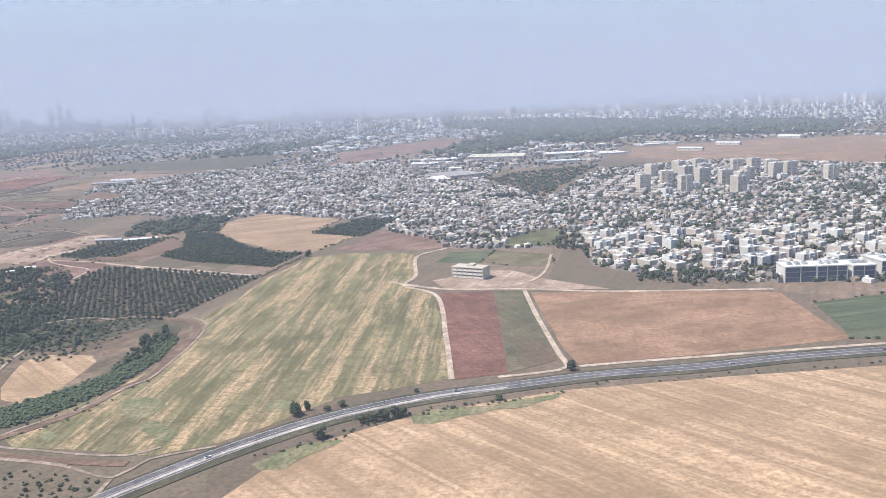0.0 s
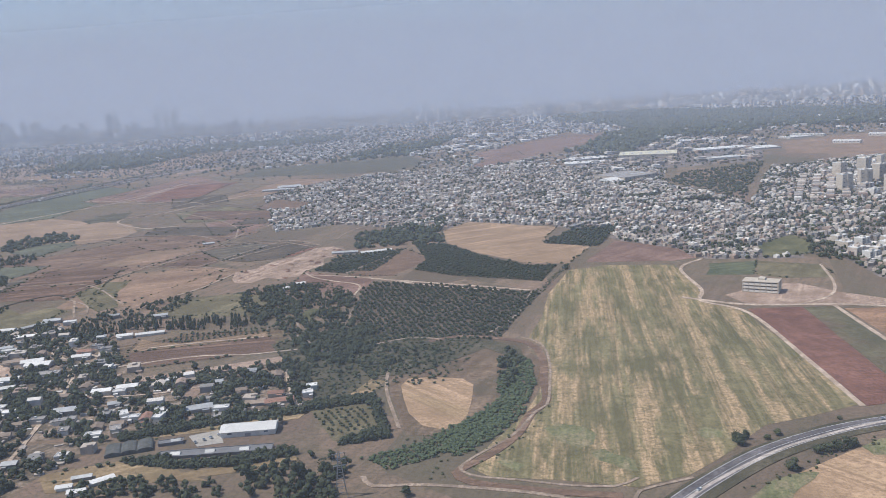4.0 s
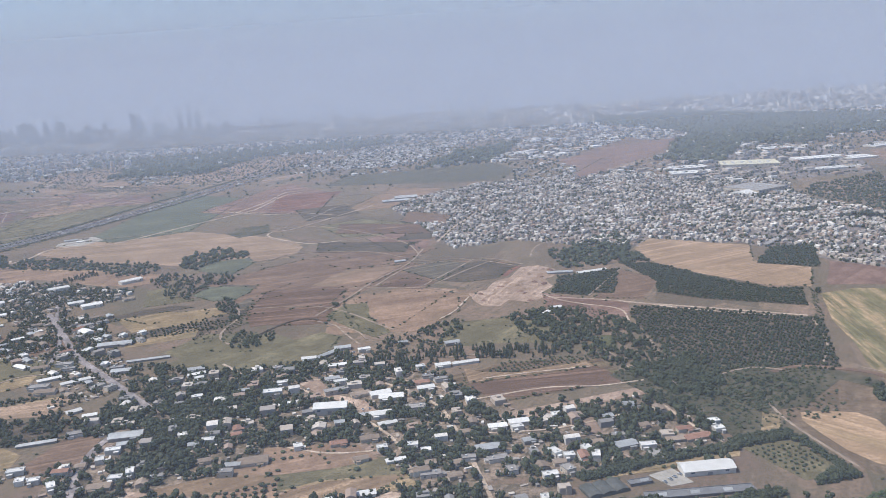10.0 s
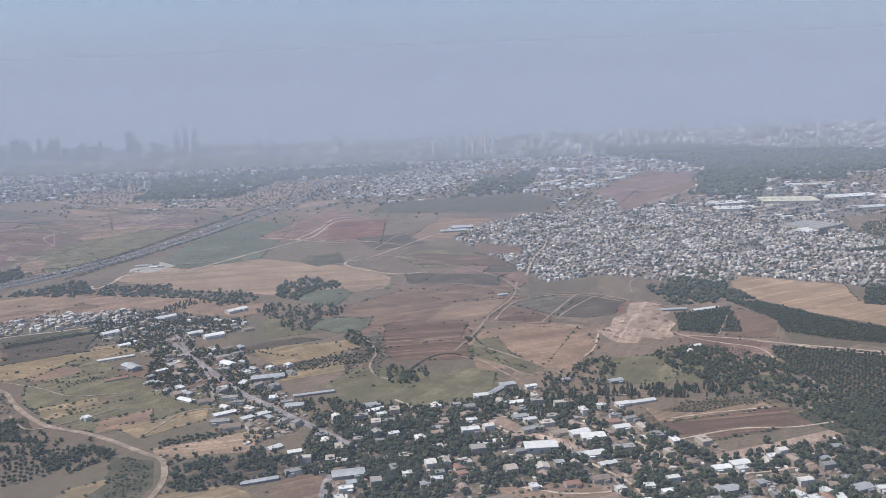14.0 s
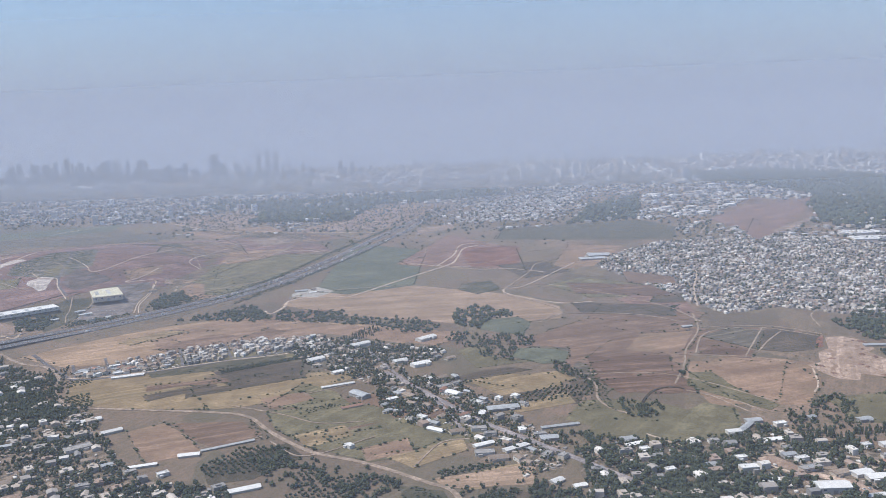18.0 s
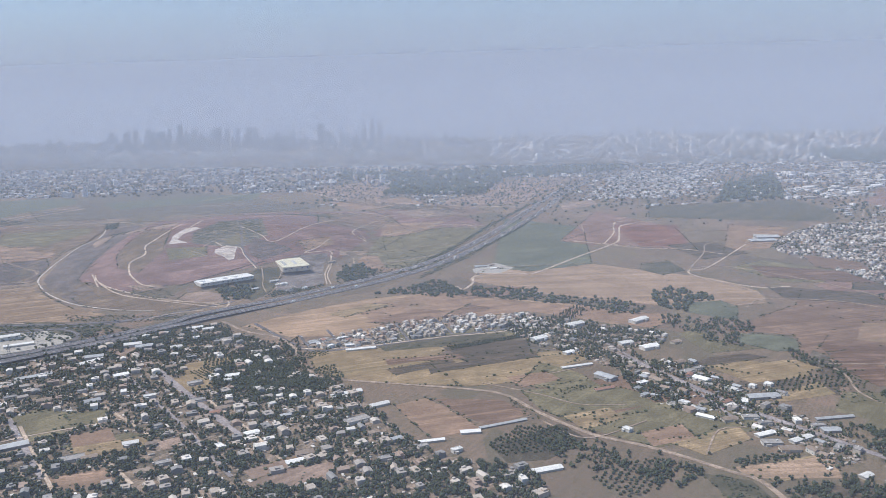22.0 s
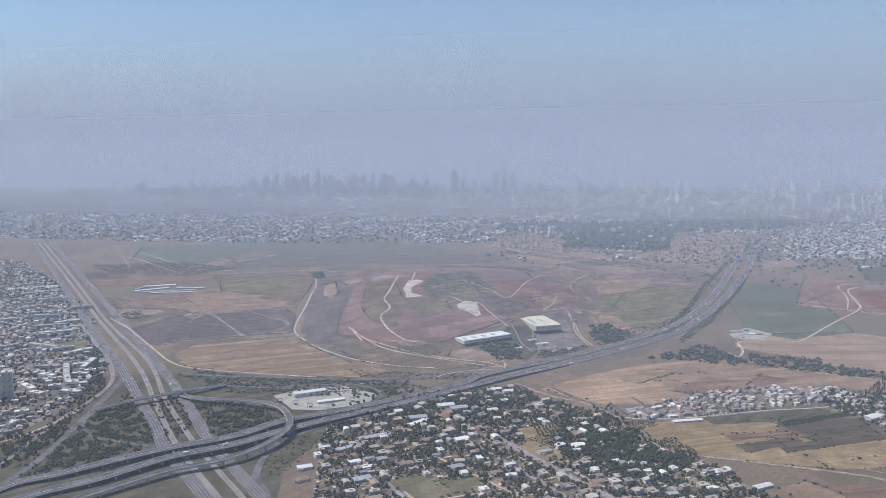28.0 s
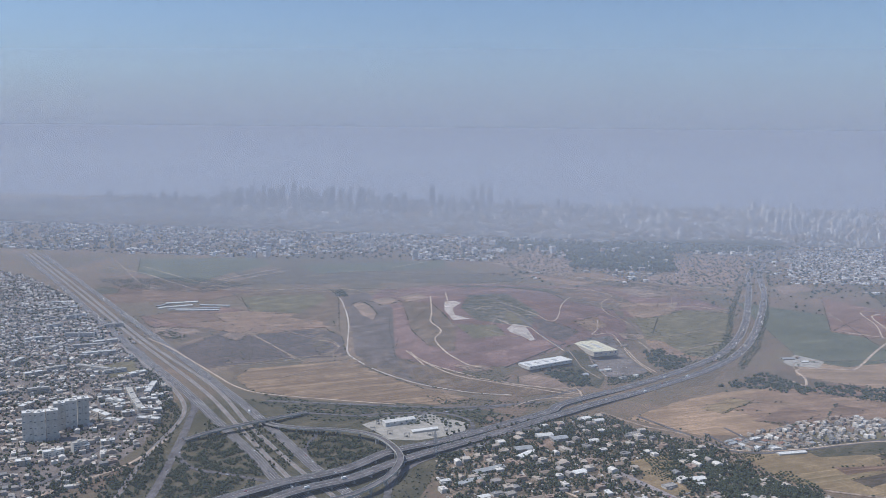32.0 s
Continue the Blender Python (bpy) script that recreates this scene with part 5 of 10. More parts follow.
area("field", "greengrass", 3, [(-284, 508), (-277, 532), (-267, 531), (-270, 502), (-279, 496)], "small green plot among trees")
area("field", "straw4", 3, [(-369, 476), (-357, 468), (-336, 465), (-293, 480), (-288, 471), (-322, 461), (-365, 450)], "dry strip above a ploughed field")
area("field", "brown", 3, [(-461, 1128), (-401, 1078), (-406, 1019), (-465, 1045)], "brown strip before the town")
road("verge", "darkgrass", 13, [(-109, 232), (-97, 246), (-76, 269), (-49, 293), (-17, 311), (22, 323), (60, 333), (105, 339), (149, 348), (220, 356)], "dark scrubby verge along a country road")
road("road", "asphalt", 7.2, [(-110, 233), (-98, 247), (-77, 270), (-50, 294), (-17, 312), (22, 324), (60, 334), (105, 340), (149, 349), (220, 357)], "dark country road with two lanes")
road("road_shoulder", "white_path", 1.5, [(-109, 232), (-97, 246), (-76, 269), (-49, 292), (-35, 301), (-17, 310), (0, 317), (22, 322)], "pale concrete strip along a country road")
road("dirt_road", "dirt", 2.8, [(54, 345), (72, 348), (122, 354), (192, 362), (237, 364)], "white dirt track along a road")
road("dirt_road", "dirt", 2.5, [(0, 334), (-2, 393), (-7, 479), (-27, 509), (-21, 537), (-22, 600), (-1, 629)], "pale dirt track between fields")
road("dirt_road", "dirt", 2.5, [(44, 486), (45, 428), (48, 361), (49, 345), (38, 339), (19, 335)], "pale dirt track between fields")
road("dirt_road", "dirt", 3.1, [(-37, 520), (-2, 496), (45, 489), (92, 476), (182, 468)], "pale dirt track below the town")
road("dirt_road", "dirt", 1.9, [(73, 593), (62, 537), (48, 507), (25, 492)], "pale dirt track by the building site")
road("dirt_road", "dirt", 2.5, [(-249, 614), (-182, 582), (-131, 556)], "pale track along an orchard")
road("earth_bank", "brown", 4.2, [(-190, 448), (-173, 455), (-150, 448), (-136, 439), (-130, 424), (-128, 402), (-129, 379), (-129, 352), (-136, 338), (-142, 317), (-150, 302), (-159, 291), (-165, 283), (-159, 275), (-141, 269), (-125, 265), (-107, 262)], "bare brown earth bank round a field")
road("dirt_road", "earthtrack", 1.3, [(-139, 449), (-130, 440), (-126, 424), (-125, 399), (-126, 381), (-127, 363), (-129, 347), (-134, 340), (-141, 322), (-147, 311), (-156, 300), (-163, 290), (-163, 284), (-156, 279), (-143, 276), (-126, 271), (-109, 269), (-100, 275)], "pale track round a half-dry field")
road("dirt_road", "earthtrack", 1.4, [(-130, 552), (-140, 498), (-156, 461)], "earth track beside an orchard")
road("dirt_road", "earthtrack", 1.4, [(-152, 269), (-130, 263), (-108, 252), (-101, 265), (-81, 274)], "pale track near a country road")
road("dirt_road", "earthtrack", 1.4, [(-109, 232), (-108, 251)], "pale track near a country road")
road("dirt_road", "earthtrack", 1.6, [(-207, 407), (-204, 374), (-192, 326)], "pale track beside a small straw field")
road("dirt_road", "earthtrack", 1.6, [(-279, 501), (-262, 458), (-237, 424)], "pale track through trees")
road("dirt_road", "earthtrack", 2, [(-200, 282), (-195, 274), (-177, 274), (-146, 268), (-127, 262)], "pale track near a country road")
road("dirt_road", "earthtrack", 1.6, [(-273, 637), (-233, 729)], "pale track between orchards")
road("dirt_road", "dirt", 1.9, [(-304, 638), (-253, 618), (-200, 583), (-147, 558)], "pale track along an orchard")
road("dirt_road", "earthtrack", 1.6, [(-247, 528), (-246, 487), (-246, 451)], "pale track in an orchard")
road("dirt_road", "earthtrack", 1.6, [(-312, 793), (-302, 847), (-268, 894)], "pale lane to the town")
road("dirt_road", "earthtrack", 1.6, [(-213, 798), (-175, 887)], "pale lane to the town")
road("dirt_road", "earthtrack", 1.6, [(-891, 936), (-877, 1020), (-749, 1059)], "pale field track")
road("dirt_road", "dirt", 1.9, [(-383, 414), (-367, 371), (-360, 339)], "pale village lane")
road("dirt_road", "dirt", 1.9, [(-530, 505), (-490, 467), (-427, 469), (-381, 444)], "pale village lane")
road("dirt_road", "earthtrack", 1.6, [(-473, 508), (-424, 496), (-359, 503)], "pale village lane")
road("dirt_road", "earthtrack", 1.6, [(-355, 363), (-322, 367), (-294, 371)], "pale village lane")
road("road", "worn_road", 5, [(-729, 659), (-683, 592), (-645, 536), (-618, 505), (-580, 463), (-547, 426)], "grey village street")
road("road", "worn_road", 4, [(-556, 394), (-558, 372), (-552, 340), (-539, 302)], "grey village street")
road("dirt_road", "dirt", 2.2, [(-1291, 842), (-1210, 814), (-1152, 801), (-1165, 844)], "pale road at the foot of the hill")
road("road", "worn_road", 5, [(-1120, 583), (-1055, 515), (-1010, 471)], "grey village street")
road("road", "worn_road", 4, [(-1101, 560), (-1034, 492), (-995, 454)], "grey village street")
road("road", "worn_road", 4, [(-1178, 465), (-1119, 403), (-1091, 374)], "grey village street")
road("dirt_road", "dirt", 3, [(-1071, 409), (-1031, 373)], "pale village lane")
road("road", "asphalt", 4, [(-1091, 735), (-1023, 663), (-997, 648), (-948, 667), (-820, 740)], "grey street along the housing rows")
road("slip_road", "asphalt", 4, [(-1388, 607), (-1383, 562), (-1353, 521), (-1336, 512)], "small curved slip road")
road("slip_road", "asphalt", 4, [(-1264, 636), (-1249, 657), (-1259, 686), (-1299, 699), (-1364, 675)], "service road round a substation")
road("slip_road", "asphalt", 5, [(-1476, 698), (-1386, 707), (-1280, 720), (-1189, 762)], "service road along the motorway")
road("motorway", "asphalt", 10, [(-2521, 1708), (-2131, 1299), (-1769, 913), (-1583, 721), (-1486, 613), (-1422, 543), (-1378, 491), (-1296, 411), (-1239, 351)], "motorway carriageway with three lanes")
road("railway", "ballast", 5, [(-2516, 1722), (-2116, 1303), (-1765, 933), (-1560, 722), (-1457, 599), (-1372, 499), (-1287, 413), (-1230, 353)], "pale concrete strip between carriageways")
road("railway", "ballast", 4.3, [(-2503, 1726), (-2093, 1295), (-1750, 930), (-1557, 739), (-1455, 613), (-1360, 507), (-1270, 417), (-1209, 354)], "railway track on pale ballast beside a motorway")
road("motorway", "asphalt", 10, [(-2484, 1731), (-2066, 1289), (-1737, 941), (-1521, 711), (-1453, 635), (-1399, 572), (-1352, 517), (-1257, 420), (-1195, 357)], "motorway carriageway with three lanes")
road("flyover", "asphalt", 11, [(-1455, 363), (-1447, 397), (-1424, 420), (-1397, 454), (-1370, 485), (-1332, 522), (-1308, 570), (-1268, 613), (-1227, 670), (-1180, 726), (-1165, 760), (-1086, 859), (-1013, 964), (-959, 1073), (-910, 1255), (-856, 1571), (-799, 1908), (-671, 2347), (-384, 2943)], "motorway carriageway on a long flyover")
road("flyover", "asphalt", 11, [(-1435, 351), (-1417, 384), (-1388, 417), (-1359, 466), (-1322, 504), (-1293, 552), (-1252, 610), (-1210, 667), (-1158, 731), (-1147, 747), (-1067, 850), (-993, 957), (-940, 1071), (-889, 1260), (-827, 1579), (-779, 1913), (-661, 2283), (-400, 2802)], "motorway carriageway on a long flyover")
road("slip_road", "asphalt", 6, [(-1238, 397), (-1258, 429), (-1277, 453), (-1288, 486), (-1291, 520), (-1279, 561), (-1252, 597), (-1217, 638), (-1184, 695)], "curved slip road beside the motorway")
road("slip_road", "asphalt", 7, [(-1453, 376), (-1456, 395), (-1464, 447), (-1491, 530), (-1523, 621), (-1551, 682), (-1638, 776), (-1734, 884)], "grey link road beside a motorway")
road("railway", "ballast", 4, [(-1477, 402), (-1510, 514), (-1536, 633), (-1584, 708), (-1670, 799), (-1816, 945)], "single railway track on dark ballast")
road("slip_road", "asphalt", 4.5, [(-1498, 562), (-1492, 540), (-1476, 517), (-1454, 502), (-1419, 497), (-1389, 491), (-1367, 487)], "curved slip road loop")
road("slip_road", "asphalt", 4, [(-1420, 668), (-1346, 674), (-1283, 704), (-1221, 744), (-1150, 825)], "service road along the motorway")
road("road", "asphalt", 5, [(-1613, 443), (-1563, 443), (-1561, 507), (-1565, 566), (-1584, 632), (-1613, 687), (-1642, 725)], "grey town street")
road("dirt_road", "dirt", 3, [(-1547, 422), (-1531, 462), (-1516, 503), (-1516, 569)], "pale track below town houses")
road("dirt_road", "earthtrack", 1.6, [(-563, 645), (-488, 640), (-422, 567)], "thin dirt track between fields")
road("dirt_road", "earthtrack", 1.6, [(-773, 1225), (-650, 1226), (-579, 1331), (-485, 1325)], "thin pale track between far fields")
road("stream", "dark_bank", 2.6, [(-522, 569), (-517, 583), (-509, 598), (-496, 607), (-484, 602)], "dark shaded bank of a bending stream")
road("dirt_road", "earthtrack", 1.6, [(-484, 598), (-469, 586), (-457, 562), (-443, 536)], "thin pale path along a stream")
road("dirt_road", "earthtrack", 2, [(-574, 677), (-560, 644), (-552, 614), (-554, 581), (-547, 558), (-535, 546)], "pale winding stream bed")
road("dirt_road", "earthtrack", 1.6, [(-489, 615), (-471, 668), (-458, 720), (-432, 790), (-422, 861)], "thin dirt track between fields")
road("dirt_road", "earthtrack", 1.5, [(-472, 702), (-410, 689), (-377, 666)], "thin dirt track between fields")
road("dirt_road", "earthtrack", 1.5, [(-434, 800), (-359, 799), (-320, 764)], "thin dirt track between fields")
road("dirt_road", "earthtrack", 1.5, [(-367, 797), (-412, 693)], "thin dirt track between fields")
road("dirt_road", "earthtrack", 1.6, [(-565, 921), (-607, 960), (-625, 1006), (-589, 1137), (-575, 1207), (-526, 1258)], "thin dirt track between fields")
road("stream", "dark_bank", 1.8, [(-1243, 879), (-1212, 930), (-1177, 998)], "dark retaining wall along a hill foot")
road("dirt_road", "dirt", 1.9, [(-350, 295), (-355, 320), (-361, 349), (-356, 366)], "pale village lane")
road("dirt_road", "dirt", 1.9, [(-416, 456), (-397, 438), (-380, 413), (-370, 382)], "pale village lane")
road("dirt_road", "dirt", 1.6, [(-262, 409), (-252, 378), (-243, 356)], "pale village lane")
road("dirt_road", "dirt", 1.6, [(-359, 377), (-327, 378), (-306, 384), (-281, 396)], "pale village lane")
road("dirt_road", "dirt", 1.6, [(-469, 455), (-428, 410), (-402, 374), (-389, 335)], "pale village lane")
road("dirt_road", "dirt", 1.6, [(-360, 424), (-322, 437), (-290, 437), (-264, 443)], "pale village lane")
road("dirt_road", "dirt", 1.6, [(-466, 373), (-433, 360), (-405, 361)], "pale village lane")
road("dirt_road", "white_path", 1.9, [(-1608, 1348), (-1569, 1265), (-1497, 1062), (-1467, 961), (-1451, 911), (-1424, 876), (-1381, 835), (-1331, 800), (-1270, 780), (-1224, 780)], "white path round a hill")
road("dirt_road", "dirt", 1.7, [(-1340, 864), (-1373, 908), (-1357, 888), (-1325, 863), (-1276, 844), (-1216, 824), (-1168, 817), (-1157, 824), (-1149, 800), (-1152, 783), (-1168, 785), (-1201, 764), (-1219, 735)], "white path along a hill foot")
road("dirt_road", "dirt", 2.4, [(-1413, 1250), (-1380, 1100), (-1369, 1041), (-1345, 993), (-1345, 953), (-1323, 910), (-1305, 889), (-1288, 874), (-1270, 871)], "pale winding path on a hill")
road("dirt_road", "dirt", 2.2, [(-1396, 1294), (-1374, 1198), (-1370, 1164)], "pale path on a hill park")
road("road", "asphalt", 2.9, [(-1323, 1262), (-1293, 1210), (-1258, 1121), (-1224, 1041), (-1205, 1007), (-1181, 978)], "grey drive to the hill park")
road("dirt_road", "dirt", 1.4, [(-1290, 1200), (-1231, 1133), (-1206, 1097), (-1195, 1125), (-1195, 1237), (-1187, 1373)], "thin pale path on a dry slope")
road("dirt_road", "dirt", 1.4, [(-1137, 1168), (-1136, 1107), (-1143, 1065), (-1117, 1099), (-1104, 1062), (-1089, 982), (-1068, 918)], "pale drive round the factory")
road("dirt_road", "dirt", 1.4, [(-1111, 1083), (-1096, 1034), (-1082, 968), (-1063, 919)], "pale drive round the factory")
road("dirt_road", "earthtrack", 1.4, [(-1143, 1330), (-1121, 1285), (-1096, 1229), (-1074, 1188)], "thin pale track on a dry slope")
road("dirt_road", "earthtrack", 1.4, [(-1213, 1562), (-1161, 1497), (-1125, 1450), (-1111, 1426), (-1138, 1289)], "thin pale track on a dry slope")
road("dirt_road", "earthtrack", 1.6, [(-1005, 1485), (-1016, 1349)], "thin pale track in a field")
road("dirt_road", "earthtrack", 1.6, [(-1081, 1262), (-998, 1380), (-921, 1350)], "thin pale track in a field")
road("dirt_road", "earthtrack", 1.6, [(-1103, 1128), (-1039, 1134), (-975, 1196), (-947, 1180)], "thin pale track in a field")
road("dirt_road", "dirt", 2.6, [(-1749, 939), (-1691, 894), (-1632, 838), (-1568, 777), (-1532, 744), (-1491, 723), (-1405, 718), (-1339, 718)], "pale track across waste ground")
road("dirt_road", "earthtrack", 1.7, [(-1636, 1016), (-1549, 923), (-1495, 866)], "pale track across waste ground")
road("dirt_road", "earthtrack", 1.4, [(-1592, 815), (-1521, 856), (-1487, 868), (-1447, 900)], "pale track across waste ground")
road("dirt_road", "earthtrack", 1.2, [(-1523, 860), (-1475, 925), (-1480, 954), (-1513, 997)], "thin pale track across waste ground")
road("dirt_road", "dirt", 2, [(-2135, 1593), (-1916, 1421), (-1858, 1386), (-1784, 1385)], "pale track far out")
road("dirt_road", "dirt", 2, [(-1902, 1408), (-1876, 1510), (-1836, 1643)], "pale track far out")
road("dirt_road", "dirt", 2.4, [(-1836, 1347), (-1759, 1361), (-1644, 1417), (-1582, 1407)], "pale track far out")
road("dirt_road", "earthtrack", 2.4, [(-1582, 1407), (-1488, 1467), (-1389, 1530), (-1290, 1612)], "pale track far out")
road("dirt_road", "dirt", 3, [(-907, 915), (-896, 899), (-889, 933), (-892, 967), (-875, 985), (-828, 989), (-814, 998), (-765, 1099), (-707, 1215), (-698, 1273), (-692, 1372), (-670, 1408)], "pale field track")
road("dirt_road", "dirt", 2, [(-787, 1233), (-745, 1216), (-677, 1188)], "pale field track")
road("dirt_road", "earthtrack", 2, [(-757, 1397), (-752, 1315)], "thin pale field track")
road("stream", "dark_bank", 2, [(-1056, 1148), (-1041, 1279)], "dark track in a field")
road("dirt_road", "earthtrack", 3.6, [(-1128, 740), (-1087, 704), (-1053, 689), (-1025, 659), (-1007, 618), (-982, 584), (-965, 573), (-920, 567), (-895, 564), (-843, 557), (-818, 547), (-794, 517), (-774, 495), (-751, 475), (-712, 456), (-669, 425), (-657, 416), (-647, 384), (-651, 343), (-666, 295)], "winding pale dirt road through fields")
road("dirt_road", "dirt", 2.2, [(-1022, 653), (-990, 654), (-948, 669), (-892, 699), (-842, 719), (-813, 737)], "pale road along the housing rows")
road("road", "asphalt", 2.6, [(-882, 710), (-908, 765)], "short grey street between new houses")
road("road", "asphalt", 2.6, [(-976, 658), (-1009, 717)], "short grey street between new houses")
road("road", "asphalt", 2.6, [(-1007, 654), (-1030, 695)], "short grey street between new houses")
road("road", "asphalt", 2.6, [(-920, 685), (-946, 746)], "short grey street between new houses")
road("road", "worn_road", 2.6, [(-757, 734), (-713, 641), (-674, 568), (-653, 509)], "grey village street")
road("dirt_road", "earthtrack", 1.4, [(-683, 451), (-669, 492), (-650, 499)], "thin track between plots")
road("dirt_road", "earthtrack", 1.4, [(-823, 485), (-796, 506)], "thin track beside a plot")
road("dirt_road", "earthtrack", 1.4, [(-788, 599), (-750, 627)], "thin track between plots")
road("dirt_road", "dirt", 2.4, [(-515, 1216), (-434, 1211), (-387, 1136), (-363, 1115), (-393, 988), (-409, 896)], "pale lane round the town")
road("dirt_road", "dirt", 2.2, [(-520, 1207), (-555, 1129), (-600, 1034), (-625, 1015), (-615, 979), (-561, 928), (-522, 932)], "pale winding field track")
road("dirt_road", "earthtrack", 3, [(-202, 1705), (-290, 1436), (-315, 1369)], "pale road behind the town")
road("dirt_road", "dirt", 2, [(-768, 1232), (-723, 1204), (-664, 1169), (-616, 1166), (-563, 1130)], "pale track between far fields")
road("dirt_road", "dirt", 2, [(-723, 1209), (-705, 1307), (-702, 1391), (-689, 1428), (-635, 1429)], "pale track between far fields")
road("dirt_road", "dirt", 2, [(-1358, 1852), (-1207, 1713), (-1110, 1627), (-963, 1590)], "pale track far out")
road("dirt_road", "dirt", 1.4, [(-1263, 1521), (-1178, 1539), (-1116, 1482), (-1132, 1391), (-1125, 1262), (-1089, 1212)], "pale track far out")
road("dirt_road", "dirt", 2, [(-1016, 1381), (-969, 1397), (-934, 1371)], "pale track far out")
road("dirt_road", "earthtrack", 1.6, [(-588, 833), (-561, 870), (-484, 862), (-437, 820)], "thin track between fields")
road("dirt_road", "dirt", 1.5, [(-369, 651), (-379, 610), (-390, 588)], "pale track beside the earthworks")
road("dirt_road", "dirt", 1.5, [(-309, 648), (-296, 627), (-279, 612), (-255, 594), (-253, 563)], "pale track below the earthworks")
road("dirt_road", "earthtrack", 1.6, [(-453, 705), (-435, 762), (-411, 788), (-367, 792), (-323, 755)], "thin track between fields")
road("dirt_road", "earthtrack", 1.6, [(-397, 707), (-375, 747), (-355, 778)], "thin track between fields")
road("dirt_road", "earthtrack", 1.6, [(-611, 975), (-562, 892), (-576, 851), (-603, 838)], "thin track between fields")
road("dirt_road", "earthtrack", 1.6, [(-630, 1020), (-585, 1046), (-526, 1005), (-449, 908), (-421, 823)], "thin track between fields")
road("dirt_road", "dirt", 2.4, [(-1160, 452), (-1099, 386), (-1074, 359)], "pale village lane")
road("dirt_road", "dirt", 2, [(-1176, 401), (-1145, 434), (-1091, 473), (-1044, 515)], "pale village lane")
road("road", "worn_road", 3, [(-1142, 568), (-1046, 469), (-974, 389)], "grey village street")
road("dirt_road", "dirt", 2, [(-1156, 524), (-1104, 483), (-1059, 447)], "pale village lane")
road("dirt_road", "dirt", 2, [(-1044, 515), (-995, 466), (-952, 417)], "pale village lane")
road("dirt_road", "earthtrack", 2, [(-271, 470), (-260, 450), (-245, 432), (-236, 419)], "pale track through trees")
road("dirt_road", "dirt", 1.6, [(-357, 456), (-339, 461), (-319, 465), (-291, 470)], "pale track across a ploughed field")
road("dirt_road", "earthtrack", 1.5, [(-231, 435), (-218, 448), (-198, 456), (-183, 450)], "pale track below an orchard")
road("dirt_road", "earthtrack", 1.4, [(-474, 588), (-451, 569), (-439, 546)], "thin path beside a stream")
road("dirt_road", "earthtrack", 1.3, [(-1173, 976), (-1159, 942), (-1147, 908), (-1128, 870)], "pale drive in a factory yard")
road("dirt_road", "earthtrack", 1.3, [(-1149, 992), (-1138, 940), (-1124, 890)], "pale drive in a factory yard")
road("dirt_road", "earthtrack", 1.3, [(-839, 573), (-794, 552), (-761, 532), (-728, 535)], "thin track between plots")
road("dirt_road", "earthtrack", 1.3, [(-787, 496), (-757, 470), (-716, 504)], "thin track between plots")

road("dirt_road", "dirt", 2.2, [(-2198, 1556), (-2081, 1498), (-1960, 1400), (-1899, 1353)], "pale track far out")
road("dirt_road", "dirt", 2.4, [(-1902, 1403), (-1849, 1496), (-1810, 1611)], "pale track far out")
road("dirt_road", "earthtrack", 1.4, [(-1494, 790), (-1470, 830), (-1445, 870)], "pale track across a stubble field")
road("dirt_road", "dirt", 2.4, [(-1600, 1728), (-1570, 1800), (-1541, 1871)], "pale track before the city")
road("dirt_road", "dirt", 2.6, [(-1406, 1889), (-1256, 1733), (-1133, 1681), (-997, 1640), (-879, 1620)], "pale road along sandy scrub")
road("dirt_road", "earthtrack", 1.6, [(-1159, 1488), (-1097, 1472), (-1115, 1347), (-1179, 1303)], "pale track on a dry slope")
road("dirt_road", "earthtrack", 2, [(-1011, 1348), (-997, 1437), (-917, 1373)], "pale field track")
road("dirt_road", "earthtrack", 2, [(-1078, 1084), (-1049, 1028), (-960, 1115)], "pale field track")
road("dirt_road", "earthtrack", 1.7, [(-1620, 1430), (-1419, 1450), (-1238, 1536), (-1107, 1502)], "pale track behind the hill")
road("dirt_road", "dirt", 1.7, [(-1367, 905), (-1355, 887), (-1330, 863), (-1300, 844), (-1242, 826), (-1198, 819), (-1169, 812), (-1149, 799)], "pale path along a hill foot")
road("dirt_road", "dirt", 1.4, [(-1277, 1070), (-1249, 1041), (-1231, 1047), (-1209, 1009), (-1177, 967)], "pale path in a hill park")
road("dirt_road", "earthtrack", 1.3, [(-1286, 1011), (-1247, 989), (-1237, 1005)], "thin pale path on a dry slope")
road("dirt_road", "earthtrack", 1.3, [(-1320, 1115), (-1309, 1158), (-1276, 1142), (-1247, 1104)], "pale path in a hill park")
road("dirt_road", "earthtrack", 1.3, [(-1282, 1039), (-1278, 1086), (-1253, 1077)], "pale path in a hill park")
road("dirt_road", "earthtrack", 2.0, [(-1588, 839), (-1556, 844), (-1513, 885), (-1461, 911)], "pale track above a stubble field")
road("dirt_road", "earthtrack", 2.4, [(-1871, 1372), (-1859, 1442), (-1842, 1535), (-1812, 1614)], "pale track on open land")
road("dirt_road", "earthtrack", 2.4, [(-1906, 1308), (-1872, 1329), (-1785, 1364), (-1642, 1377), (-1495, 1405)], "pale track on open land")
road("dirt_road", "earthtrack", 2.2, [(-1721, 1582), (-1643, 1654), (-1490, 1654), (-1352, 1714)], "pale track behind the hill")
road("dirt_road", "earthtrack", 2.2, [(-2406, 1806), (-2251, 1668), (-2035, 1400), (-1960, 1322)], "pale track beside the motorway")
road("dirt_road", "earthtrack", 1.6, [(-1641, 1012), (-1575, 949), (-1509, 876)], "pale track across waste ground")
